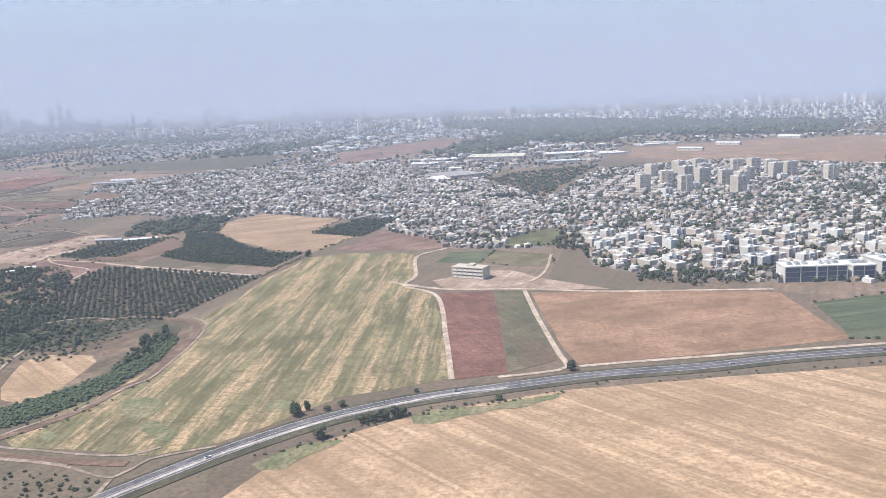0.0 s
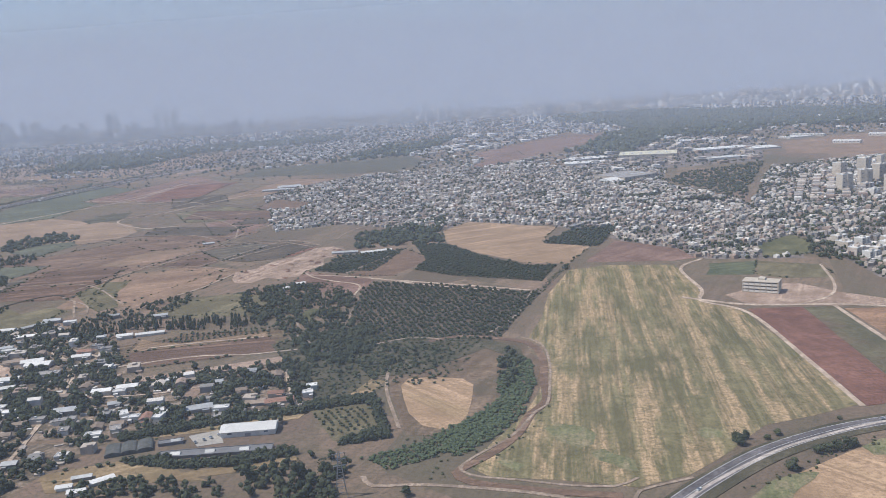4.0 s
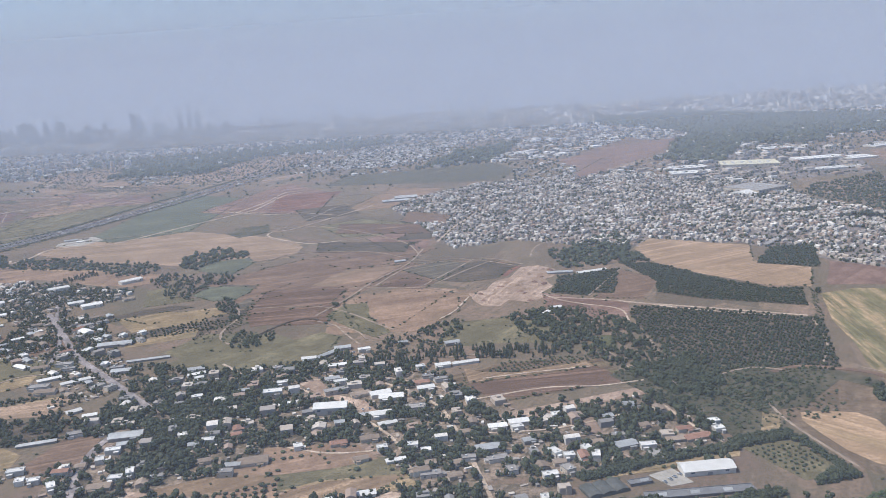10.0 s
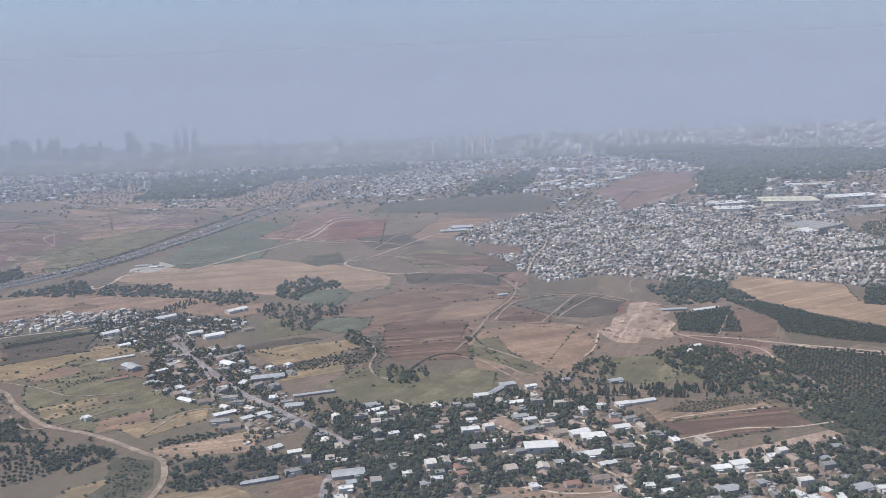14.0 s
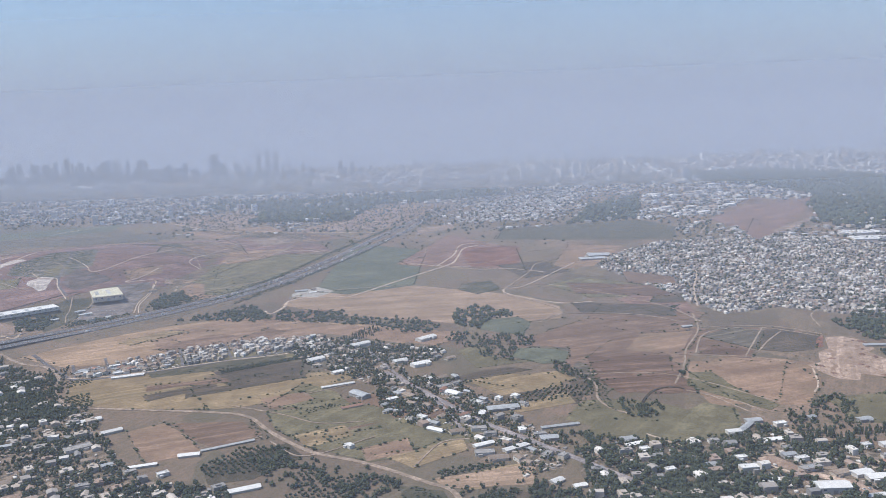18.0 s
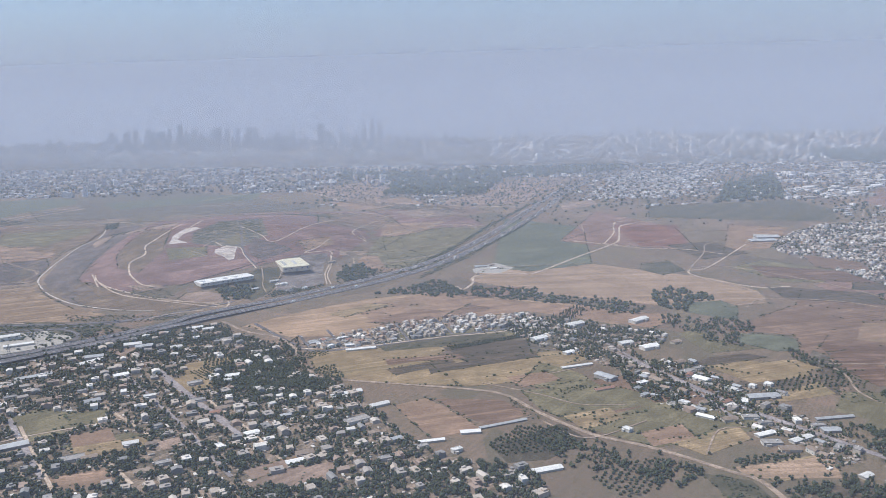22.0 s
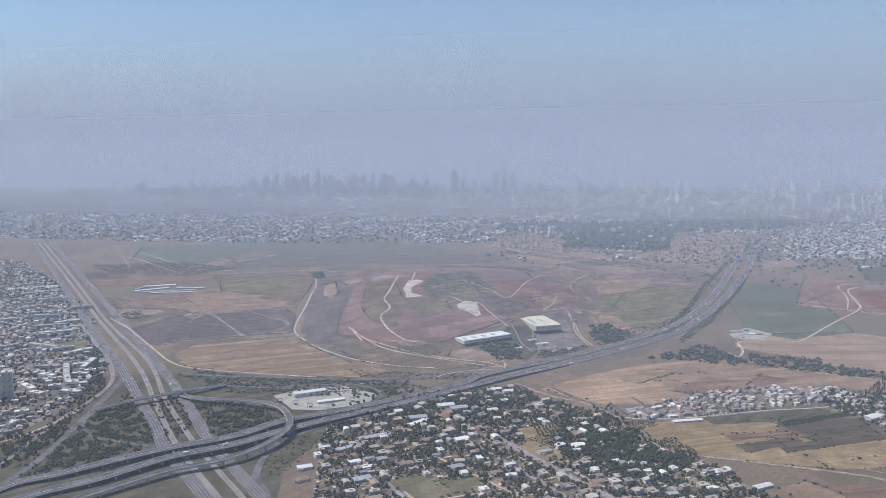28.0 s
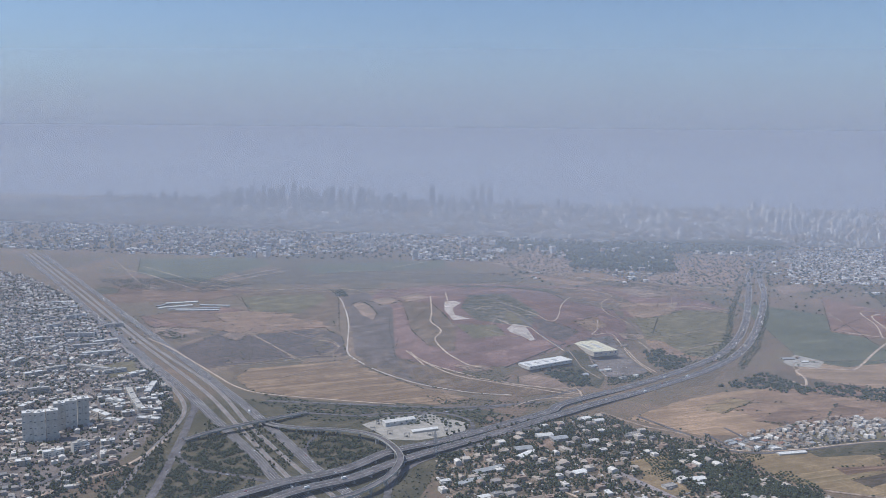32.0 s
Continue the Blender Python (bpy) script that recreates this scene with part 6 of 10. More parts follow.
road("dirt_road", "earthtrack", 1.6, [(-1645, 1076), (-1576, 1027), (-1503, 975), (-1472, 939)], "pale track across waste ground")

def clear_of_fields(pts):
    """Which places lie on no field, yard or orchard."""
    ok = np.ones(len(pts), bool)
    for name, mat, poly in FIELDS:
        if name in ("field", "orchard_floor", "bare_ground", "site_ground", "yard", "channel_bed"):
            ok &= ~inside(pts, poly)
    return ok


# ---- houses that stand out in the villages ----
HOMES = []


def clear_of_homes(pts, gap):
    ok = np.ones(len(pts), bool)
    for x, y, half in HOMES:
        ok &= (pts[:, 0] - x) ** 2 + (pts[:, 1] - y) ** 2 > (half + gap) ** 2
    return ok


def home(roof, x, y, w, d, tall, turn):
    """A low house or hall: walls with a side wing, its roof, a porch roof and windows."""
    wall = {"white_roof": "white_wall", "sheet_metal": "grey_wall", "brown_roof": "cream_wall", "grey_roof": "white_wall"}.get(roof, "cream_wall")
    look_of = {"red_roof": "plastered house with a faded red tiled roof", "brown_roof": "plastered house with a weathered brown roof", "white_roof": "plastered building with a bright white roof", "grey_roof": "plastered house with a flat grey roof", "sheet_metal": "low building with a pale sheet metal roof", "cream_wall": "two storey cream building with a flat roof"}
    thing = tagged(new("house" if w < 13 else "hall"), look_of[roof] + (" among trees" if w < 9 else " in a village yard"), "house" if w < 13 else "building", "village houses" if w < 13 else "village halls")
    wing = min(3.0, 0.3 * w)
    side = -1 if int(abs(x) + y) % 2 else 1
    part("wall", mesh_of("wall", *joined(box(-w / 2, -d / 2, -0.3, w / 2, d / 2, tall), box(side * w * 0.25 - wing / 2, -d / 2 - 1.4, -0.3, side * w * 0.25 + wing / 2, -d / 2, tall * 0.75)), wall), thing)
    if roof in ("red_roof", "brown_roof", "sheet_metal") or (roof == "white_roof" and w > 9):
        part("roof", mesh_of("roof", *gable(w, d, tall, 0.1 * d + 0.3, 0.35, 0.3 * d if roof == "red_roof" else 0.0), roof), thing)
    else:
        part("roof", mesh_of("roof", *flat_roof(w + 0.3, d + 0.3, tall, 0.3), "white_roof" if roof == "cream_wall" else roof), thing)
        part("roof_tank", mesh_of("roof_tank", *box(-side * w * 0.25, 0, tall + 0.15, -side * w * 0.25 + 0.9, 0.8, tall + 0.9), "white_roof"), thing, "white water tank")
    part("porch_roof", mesh_of("porch_roof", *box(side * w * 0.25 - wing / 2 - 0.2, -d / 2 - 1.7, tall * 0.75, side * w * 0.25 + wing / 2 + 0.2, -d / 2 - 0.02, tall * 0.75 + 0.14), "grey_roof" if roof == "cream_wall" else roof), thing)
    pane = mesh_of("window", *box(-0.5, -0.05, tall * 0.42, 0.5, 0.03, tall * 0.78), "glass")
    for u in (-0.38, -0.12):
        part("window", pane, thing).location = (-side * w * u, -d / 2, 0)
    thing.matrix_world = pose(x, y, relief(x, y), 0, 0, turn)
    HOMES.append((x, y, 0.5 * max(w, d)))


home("brown_roof", -630, 463, 12.5, 6.9, 1.9, 9)
home("sheet_metal", -547, 389, 17.4, 8.5, 2.0, 12)
home("white_roof", -546, 370, 7.6, 4.2, 2.2, 15)
home("sheet_metal", -544, 377, 5.1, 4.2, 2.2, 18)
home("white_roof", -548, 359, 5.8, 4.2, 2.2, 111)
home("white_roof", -531, 338, 6.3, 4.2, 2.2, 7)
home("brown_roof", -555, 353, 5.0, 4.2, 1.9, 10)
home("sheet_metal", -505, 373, 5.0, 4.2, 2.2, 13)
home("white_roof", -515, 386, 5.0, 4.2, 2.2, 16)
home("red_roof", -488, 393, 6.7, 4.2, 1.9, 109)
home("white_roof", -536, 475, 5.9, 4.2, 2.2, 22)
home("sheet_metal", -500, 450, 6.5, 4.2, 2.0, 8)
home("cream_wall", -480, 440, 10.8, 6.0, 4.2, 11)
home("red_roof", -429, 369, 8.4, 4.6, 1.9, 14)
home("white_roof", -449, 366, 5.0, 4.2, 2.2, 107)
home("brown_roof", -493, 354, 6.3, 4.2, 1.9, 20)
home("white_roof", -391, 363, 5.2, 4.2, 2.2, 6)
home("white_roof", -383, 356, 6.6, 4.2, 2.2, 9)
home("brown_roof", -381, 343, 5.0, 4.2, 1.9, 12)
home("brown_roof", -414, 374, 9.2, 5.1, 1.9, 15)
home("white_roof", -443, 458, 8.2, 4.5, 2.2, 18)
home("brown_roof", -428, 437, 10.5, 5.8, 1.9, 21)
home("white_roof", -409, 430, 13.7, 7.5, 2.2, 7)
home("grey_roof", -394, 413, 11.5, 6.3, 1.9, 10)
home("white_roof", -412, 405, 11.4, 6.3, 2.2, 13)
home("brown_roof", -397, 435, 5.2, 4.2, 1.9, 16)
home("white_roof", -437, 519, 8.1, 4.4, 2.2, 19)
home("sheet_metal", -412, 531, 6.1, 4.2, 2.2, 22)
home("white_roof", -720, 690, 13.0, 7.2, 2.2, 34)
home("white_roof", -700, 678, 17.0, 8.5, 2.8, 37)
home("white_roof", -766, 749, 18.9, 8.5, 2.8, 40)
home("sheet_metal", -642, 579, 6.1, 4.2, 2.2, -37)
home("white_roof", -630, 581, 5.0, 4.2, 2.2, -34)
home("white_roof", -617, 586, 6.1, 4.2, 2.2, -48)
home("white_roof", -614, 512, 6.6, 4.2, 2.2, 99)
home("grey_roof", -602, 504, 8.7, 4.8, 1.9, 12)
home("white_roof", -382, 481, 9.3, 5.1, 2.2, 15)
home("white_roof", -396, 479, 5.6, 4.2, 2.2, 18)
home("grey_roof", -382, 456, 8.0, 4.4, 1.9, 21)
home("brown_roof", -362, 390, 6.2, 4.2, 1.9, 97)
home("white_roof", -349, 382, 9.2, 5.0, 2.2, 10)
home("white_roof", -338, 387, 10.0, 5.5, 2.2, 13)
home("white_roof", -318, 394, 5.0, 4.2, 2.2, 16)
home("sheet_metal", -334, 364, 5.9, 4.2, 2.0, 19)
home("white_roof", -307, 352, 5.0, 4.2, 2.2, 112)
home("white_roof", -316, 345, 5.0, 4.2, 2.2, 8)
home("brown_roof", -321, 339, 5.6, 4.2, 1.9, 11)
home("sheet_metal", -354, 357, 11.6, 6.4, 2.2, 14)
home("brown_roof", -366, 377, 5.0, 4.2, 1.9, 17)
home("sheet_metal", -289, 355, 11.5, 6.3, 2.0, 20)
home("white_roof", -278, 353, 7.2, 4.2, 2.2, 6)
home("red_roof", -257, 371, 7.5, 4.2, 1.9, 9)
home("white_roof", -241, 378, 5.0, 4.2, 2.2, 12)
home("white_roof", -241, 369, 5.0, 4.2, 2.2, 15)
home("brown_roof", -264, 398, 7.9, 4.4, 1.9, 108)
home("brown_roof", -276, 377, 5.3, 4.2, 1.9, 21)
home("grey_roof", -290, 366, 5.9, 4.2, 1.9, 7)
home("brown_roof", -301, 359, 5.0, 4.2, 1.9, 10)
home("white_roof", -326, 326, 6.8, 4.2, 2.2, 13)
home("grey_roof", -343, 333, 6.2, 4.2, 1.9, 106)
home("brown_roof", -369, 329, 6.2, 4.2, 1.9, 19)
home("brown_roof", -369, 342, 5.7, 4.2, 1.9, 22)
home("grey_roof", -363, 347, 6.5, 4.2, 1.9, 8)
home("sheet_metal", -279, 405, 5.0, 4.2, 2.2, 11)
home("sheet_metal", -292, 390, 5.0, 4.2, 2.0, 14)
home("white_roof", -339, 380, 5.9, 4.2, 2.2, 17)
home("brown_roof", -308, 394, 5.0, 4.2, 1.9, 20)
home("red_roof", -393, 452, 8.9, 4.9, 1.9, 6)
home("grey_roof", -390, 462, 7.0, 4.2, 1.9, 9)
home("white_roof", -364, 420, 7.4, 4.2, 2.2, 102)
home("white_roof", -390, 442, 9.8, 5.4, 2.2, 15)
home("sheet_metal", -449, 464, 8.5, 4.7, 2.2, 18)
home("white_roof", -416, 436, 11.9, 6.5, 2.2, 21)
home("white_roof", -329, 305, 5.0, 4.2, 2.2, 7)
home("sheet_metal", -348, 299, 5.8, 4.2, 2.0, 10)
home("sheet_metal", -741, 593, 17.6, 8.5, 2.8, -43)
home("white_roof", -771, 657, 9.7, 5.3, 2.2, 42)
home("white_roof", -799, 697, 15.3, 8.4, 2.8, 45)
home("white_roof", -703, 769, 21.2, 8.5, 2.8, 48)
home("sheet_metal", -667, 639, 7.5, 4.2, 2.2, 124)
home("grey_roof", -665, 622, 8.8, 4.8, 1.9, 37)
home("sheet_metal", -627, 559, 23.9, 8.5, 2.0, 14)
home("white_roof", -686, 540, 7.5, 4.2, 2.2, -39)
home("sheet_metal", -676, 527, 7.3, 4.2, 2.2, -36)
home("white_roof", -713, 581, 8.6, 4.7, 2.2, 40)
home("brown_roof", -720, 622, 7.5, 4.2, 1.9, 35)
home("grey_roof", -636, 506, 8.7, 4.8, 1.9, 12)
home("sheet_metal", -544, 493, 10.5, 5.8, 2.2, 15)
home("white_roof", -586, 349, 8.3, 4.6, 2.2, 18)
home("grey_roof", -577, 394, 10.0, 5.5, 1.9, 21)
home("white_roof", -499, 378, 6.6, 4.2, 2.2, 7)
home("brown_roof", -535, 330, 10.4, 5.7, 1.9, 10)
home("grey_roof", -559, 311, 7.6, 4.2, 1.9, 13)
home("white_roof", -571, 338, 5.4, 4.2, 2.2, 16)
home("white_roof", -578, 338, 5.0, 4.2, 2.2, 109)
home("grey_roof", -576, 314, 6.0, 4.2, 1.9, 22)
home("white_roof", -586, 316, 5.0, 4.2, 2.2, 8)
home("white_roof", -650, 327, 5.6, 4.2, 2.2, 11)
home("grey_roof", -656, 325, 5.3, 4.2, 1.9, 14)
home("sheet_metal", -636, 312, 5.4, 4.2, 2.2, 107)
home("brown_roof", -643, 313, 5.0, 4.2, 1.9, 20)
home("grey_roof", -624, 318, 5.4, 4.2, 1.9, 6)
home("brown_roof", -633, 333, 5.2, 4.2, 1.9, 9)
home("brown_roof", -626, 337, 5.2, 4.2, 1.9, 12)
home("grey_roof", -656, 304, 7.2, 4.2, 1.9, 105)
home("white_roof", -652, 311, 6.4, 4.2, 2.2, 18)
home("white_roof", -526, 442, 6.4, 4.2, 2.2, 21)
home("grey_roof", -489, 489, 6.9, 4.2, 1.9, 7)
home("white_roof", -472, 505, 9.4, 5.2, 2.2, 10)
home("sheet_metal", -453, 526, 10.9, 6.0, 2.0, 13)
home("white_roof", -479, 460, 6.5, 4.2, 2.2, 16)
home("sheet_metal", -378, 526, 9.8, 5.4, 2.2, 19)
home("red_roof", -486, 385, 5.7, 4.2, 1.9, 22)
home("sheet_metal", -477, 348, 7.1, 4.2, 2.0, 8)
home("brown_roof", -468, 352, 14.2, 7.8, 1.9, 11)
home("sheet_metal", -433, 395, 5.0, 4.2, 2.2, 14)
home("white_roof", -406, 361, 5.0, 4.2, 2.2, 17)
home("brown_roof", -415, 350, 7.1, 4.2, 1.9, 20)
home("white_roof", -1179, 649, 15.6, 8.5, 2.8, 28)
home("sheet_metal", -1165, 644, 15.4, 8.5, 2.8, 31)
home("white_roof", -1134, 646, 10.2, 5.6, 2.2, 34)
home("white_roof", -1214, 496, 9.1, 5.0, 2.2, 37)
home("grey_roof", -1205, 505, 9.2, 5.0, 1.9, 40)
home("sheet_metal", -1134, 503, 11.6, 6.4, 2.2, 43)
home("white_roof", -1120, 525, 7.4, 4.2, 2.2, 119)
home("grey_roof", -1155, 524, 7.5, 4.2, 1.9, 32)
home("white_roof", -1094, 517, 8.6, 4.7, 2.2, 35)
home("brown_roof", -1102, 499, 9.9, 5.4, 1.9, 38)
home("white_roof", -986, 454, 10.0, 5.5, 2.2, 41)
home("white_roof", -999, 430, 7.3, 4.2, 2.2, 134)
home("white_roof", -1047, 559, 5.9, 4.2, 2.2, 30)
home("sheet_metal", -973, 488, 7.8, 4.3, 2.2, 33)
home("brown_roof", -947, 469, 7.5, 4.2, 1.9, 36)
home("brown_roof", -980, 472, 6.4, 4.2, 1.9, 39)
home("grey_roof", -919, 485, 17.7, 8.5, 1.9, 42)
home("brown_roof", -939, 426, 11.7, 6.4, 1.9, 28)
home("white_roof", -1062, 429, 10.1, 5.5, 2.2, 31)
home("grey_roof", -1088, 402, 14.8, 8.2, 1.9, 34)
home("brown_roof", -1078, 405, 9.9, 5.4, 1.9, 37)
home("sheet_metal", -1144, 415, 26.2, 8.5, 2.0, 40)
home("grey_roof", -1148, 394, 10.3, 5.7, 1.9, 43)
home("brown_roof", -1131, 395, 7.6, 4.2, 1.9, 29)
home("brown_roof", -1033, 389, 9.3, 5.1, 1.9, 32)
home("grey_roof", -1025, 402, 9.5, 5.2, 1.9, 35)
home("brown_roof", -1177, 434, 11.0, 6.1, 1.9, 38)
home("brown_roof", -1048, 430, 7.5, 4.2, 1.9, 41)
home("grey_roof", -1059, 460, 7.9, 4.3, 1.9, 44)
home("brown_roof", -1026, 499, 10.8, 5.9, 1.9, 30)
home("red_roof", -1028, 490, 8.0, 4.4, 1.9, 33)
home("grey_roof", -1010, 492, 6.7, 4.2, 1.9, 126)
home("brown_roof", -902, 463, 7.3, 4.2, 1.9, 39)
home("sheet_metal", -884, 454, 7.2, 4.2, 2.2, 42)
home("grey_roof", -885, 423, 9.2, 5.0, 1.9, 28)
home("brown_roof", -701, 591, 11.7, 6.4, 1.9, -47)
home("white_roof", -666, 595, 13.3, 7.3, 2.2, -44)
home("grey_roof", -675, 613, 12.1, 6.7, 1.9, 41)
home("brown_roof", -678, 638, 9.4, 5.2, 1.9, 44)
home("brown_roof", -675, 697, 10.0, 5.5, 1.9, 47)
home("grey_roof", -639, 472, 12.6, 7.0, 1.9, 7)
home("sheet_metal", -596, 497, 12.0, 6.6, 2.0, 10)
home("white_roof", -730, 485, 6.3, 4.2, 2.2, -43)
home("grey_roof", -864, 444, 7.1, 4.2, 1.9, 38)
home("white_roof", -841, 440, 7.0, 4.2, 2.2, 41)
home("brown_roof", -659, 511, 10.6, 5.8, 1.9, 22)
home("grey_roof", -644, 516, 10.8, 5.9, 1.9, 8)
home("white_roof", -1143, 712, 10.7, 5.9, 2.2, 33)
home("white_roof", -1130, 708, 10.6, 5.8, 2.2, 36)
home("grey_roof", -1097, 675, 10.2, 5.6, 1.9, 39)
home("white_roof", -1144, 564, 12.0, 6.6, 2.2, 42)
home("white_roof", -1048, 571, 11.9, 6.5, 2.2, 28)
home("grey_roof", -1052, 513, 11.0, 6.0, 1.9, 31)
home("brown_roof", -1027, 510, 8.2, 4.5, 1.9, 34)
home("brown_roof", -1112, 590, 9.2, 5.1, 1.9, 37)
home("grey_roof", -1072, 551, 11.6, 6.4, 1.9, 40)
home("brown_roof", -1033, 479, 10.5, 5.7, 1.9, 43)
home("sheet_metal", -1195, 609, 16.1, 8.5, 2.8, 29)
home("white_roof", -1249, 520, 8.9, 4.9, 2.2, 32)
home("white_roof", -1248, 477, 11.2, 6.2, 2.2, 35)
home("brown_roof", -1174, 502, 11.2, 6.2, 1.9, 38)
home("sheet_metal", -1197, 465, 13.5, 7.4, 2.2, 41)
home("brown_roof", -1172, 557, 9.0, 5.0, 1.9, 44)
home("brown_roof", -1197, 532, 8.8, 4.8, 1.9, 30)
home("grey_roof", -1220, 474, 8.3, 4.6, 1.9, 33)
home("brown_roof", -1241, 454, 10.9, 6.0, 1.9, 36)
home("white_roof", -1121, 911, 9.0, 6.0, 2.4, 40)
home("sheet_metal", -1139, 926, 11.0, 6.0, 2.2, 45)
home("grey_roof", -1103, 880, 8.0, 5.0, 2.2, 40)
home("white_roof", -1088, 893, 6.0, 4.5, 2.0, 40)
home("sheet_metal", -1148, 884, 8.0, 5.0, 2.0, 45)
home("brown_roof", -1100, 1051, 10.0, 6.0, 2.4, 30)


# ---- trees ----
def grove(name, kind, mat, spacing, radius, poly, label):
    pts = scatter(poly, spacing, 20, 0.5, 1.0 if name == "hedge" else 0.86)
    pts = pts[off_roads(pts, 0.5)]
    pts = pts[clear_of_homes(pts, 0.4)]
    if name == "grove":
        pts = pts[np.array([noise.noise((x / 10, y / 10, 9.0)) for x, y in pts]) > -0.13]
    if sum(q[1] for q in poly) / len(poly) > 760 or kind == "bush" and sum(q[1] for q in poly) / len(poly) > 600:  # far off: simpler crowns
        kind = {"round": "small", "bush": "low"}.get(kind, kind)
    elif kind == "round" and sum(q[1] for q in poly) / len(poly) > 470:
        kind = "mid"
    return wood(name, pts, radius, kind, mat, label, {"hedge": "hedge", "reeds": "reeds", "bushes": "bushes"}.get(name, "trees"))


def orchard(kind, mat, spacing, radius, turn, poly, label):
    pts = scatter(poly, spacing, turn, 0.08, 0.96)
    return wood("orchard", pts[off_roads(pts, 0.3)], radius, kind, mat, label, "orchard", 0.15)


grove("grove", "round", "tree", 3.2, 2.3, [(-582, 654), (-585, 687), (-575, 679), (-555, 638), (-549, 614), (-555, 609), (-569, 627)], "clump of dark trees by a stream")
grove("grove", "round", "tree", 3.1, 2.3, [(-535, 541), (-543, 568), (-537, 578), (-523, 569), (-512, 549), (-522, 534)], "dark trees inside a stream bend")
grove("grove", "round", "tree", 3.1, 2.0, [(-520, 572), (-518, 581), (-508, 562), (-509, 546)], "dark trees along a stream bend")
grove("bushes", "bush", "tree_grey", 3.0, 1.4, [(-555, 618), (-555, 652), (-548, 642), (-542, 600), (-547, 583), (-543, 554), (-546, 552), (-555, 580)], "reeds and shrubs along a stream")
grove("bushes", "bush", "tree_grey", 4.2, 1.4, [(-573, 559), (-570, 590), (-565, 604), (-556, 578), (-554, 548)], "shrubs beside a stream")
grove("grove", "round", "tree", 4.0, 1.9, [(-895, 873), (-864, 889), (-822, 887), (-758, 864), (-714, 862), (-693, 818), (-701, 794), (-734, 799), (-767, 831), (-841, 849)], "belt of dark trees below a straw field")
grove("grove", "round", "tree", 4.0, 2.5, [(-669, 817), (-684, 860), (-679, 894), (-660, 914), (-624, 897), (-610, 866), (-633, 855), (-649, 834), (-653, 808)], "clump of dark trees beside a straw field")
grove("grove", "round", "tree", 4.2, 2.6, [(-684, 768), (-678, 796), (-641, 778), (-621, 785), (-605, 781), (-589, 740), (-614, 734), (-617, 714), (-617, 680), (-634, 687), (-653, 719)], "dense dark trees along a stream")
grove("grove", "round", "tree", 3.5, 2.6, [(-336, 576), (-322, 591), (-310, 605), (-285, 587), (-278, 554), (-284, 522), (-292, 498), (-304, 495), (-305, 532), (-320, 553), (-330, 560)], "dense belt of dark green trees")
grove("grove", "round", "tree", 4.0, 2.3, [(-407, 554), (-385, 584), (-372, 580), (-374, 540), (-374, 515), (-396, 507), (-425, 499), (-435, 512), (-426, 549), (-415, 555)], "belt of dark trees along a stream")
grove("grove", "round", "tree", 4.2, 2.2, [(-286, 509), (-279, 540), (-264, 549), (-248, 551), (-245, 532), (-250, 520), (-258, 477), (-266, 487), (-276, 491)], "loose dark trees beside an orchard")
grove("grove", "round", "tree", 3.5, 2.4, [(-331, 544), (-338, 593), (-288, 601), (-257, 570), (-239, 508), (-225, 458), (-233, 419), (-245, 407), (-266, 442), (-282, 477), (-306, 499)], "dense dark trees between a village and an orchard")
grove("bushes", "bush", "tree_grey", 3.4, 1.6, [(-283, 455), (-253, 473), (-195, 465), (-157, 450), (-159, 434), (-201, 402), (-218, 392), (-222, 365), (-234, 359)], "dark scrub beside a stream")
grove("bushes", "round", "tree", 5.5, 1.7, [(-249, 450), (-214, 455), (-181, 428), (-177, 399), (-209, 395), (-230, 381)], "dark shrubs on dry ground")
grove("bushes", "round", "tree_grey", 3.2, 1.9, [(-241, 473), (-230, 489), (-222, 483), (-225, 457), (-240, 434), (-246, 437)], "olive green trees at the orchard's edge")
grove("bushes", "bush", "bush", 6, 1.4, [(-470, 600), (-449, 584), (-428, 557), (-407, 556), (-410, 546), (-429, 541), (-450, 567)], "bushes along a field's edge")
orchard("small", "orchard", 3.0, 1.0, 0, [(-260, 467), (-251, 516), (-244, 501), (-247, 455), (-257, 438)], "narrow rows of small trees")
grove("grove", "round", "tree", 3.2, 2.5, [(-515, 312), (-503, 316), (-484, 314), (-477, 304), (-476, 295), (-514, 295)], "dense dark trees beside village gardens")
grove("hedge", "round", "tree", 1.6, 1.3, [(-422, 312), (-406, 316), (-398, 321), (-397, 318), (-405, 313), (-421, 309)], "clipped hedge beside a dry strip")
orchard("small", "tree", 4.4, 1.3, 15, [(-482, 318), (-451, 332), (-446, 302), (-464, 296), (-479, 306)], "rows of young trees in bare soil")
grove("grove", "round", "tree", 3.44, 2.3, [(-275, 476), (-244, 461), (-217, 457), (-223, 418), (-246, 411), (-264, 442)], "dense dark green trees beside an orchard")
grove("reeds", "bush", "reed", 1.35, 1.5, [(-203, 298), (-186, 307), (-169, 321), (-153, 351), (-144, 360), (-145, 337), (-157, 310), (-176, 296), (-191, 287)], "thick green reeds along a stream")
grove("grove", "round", "tree", 3.44, 2.4, [(-152, 400), (-147, 427), (-140, 424), (-140, 386), (-148, 367)], "clump of dark green trees beside a stream")
grove("bushes", "bush", "bush", 6, 1.5, [(-209, 425), (-177, 446), (-163, 410), (-176, 388), (-199, 393)], "scattered olive green bushes on dry ground")
grove("bushes", "bush", "tree_grey", 4, 1.6, [(-230, 421), (-227, 453), (-179, 441), (-167, 394), (-182, 378), (-210, 381)], "scattered olive bushes")
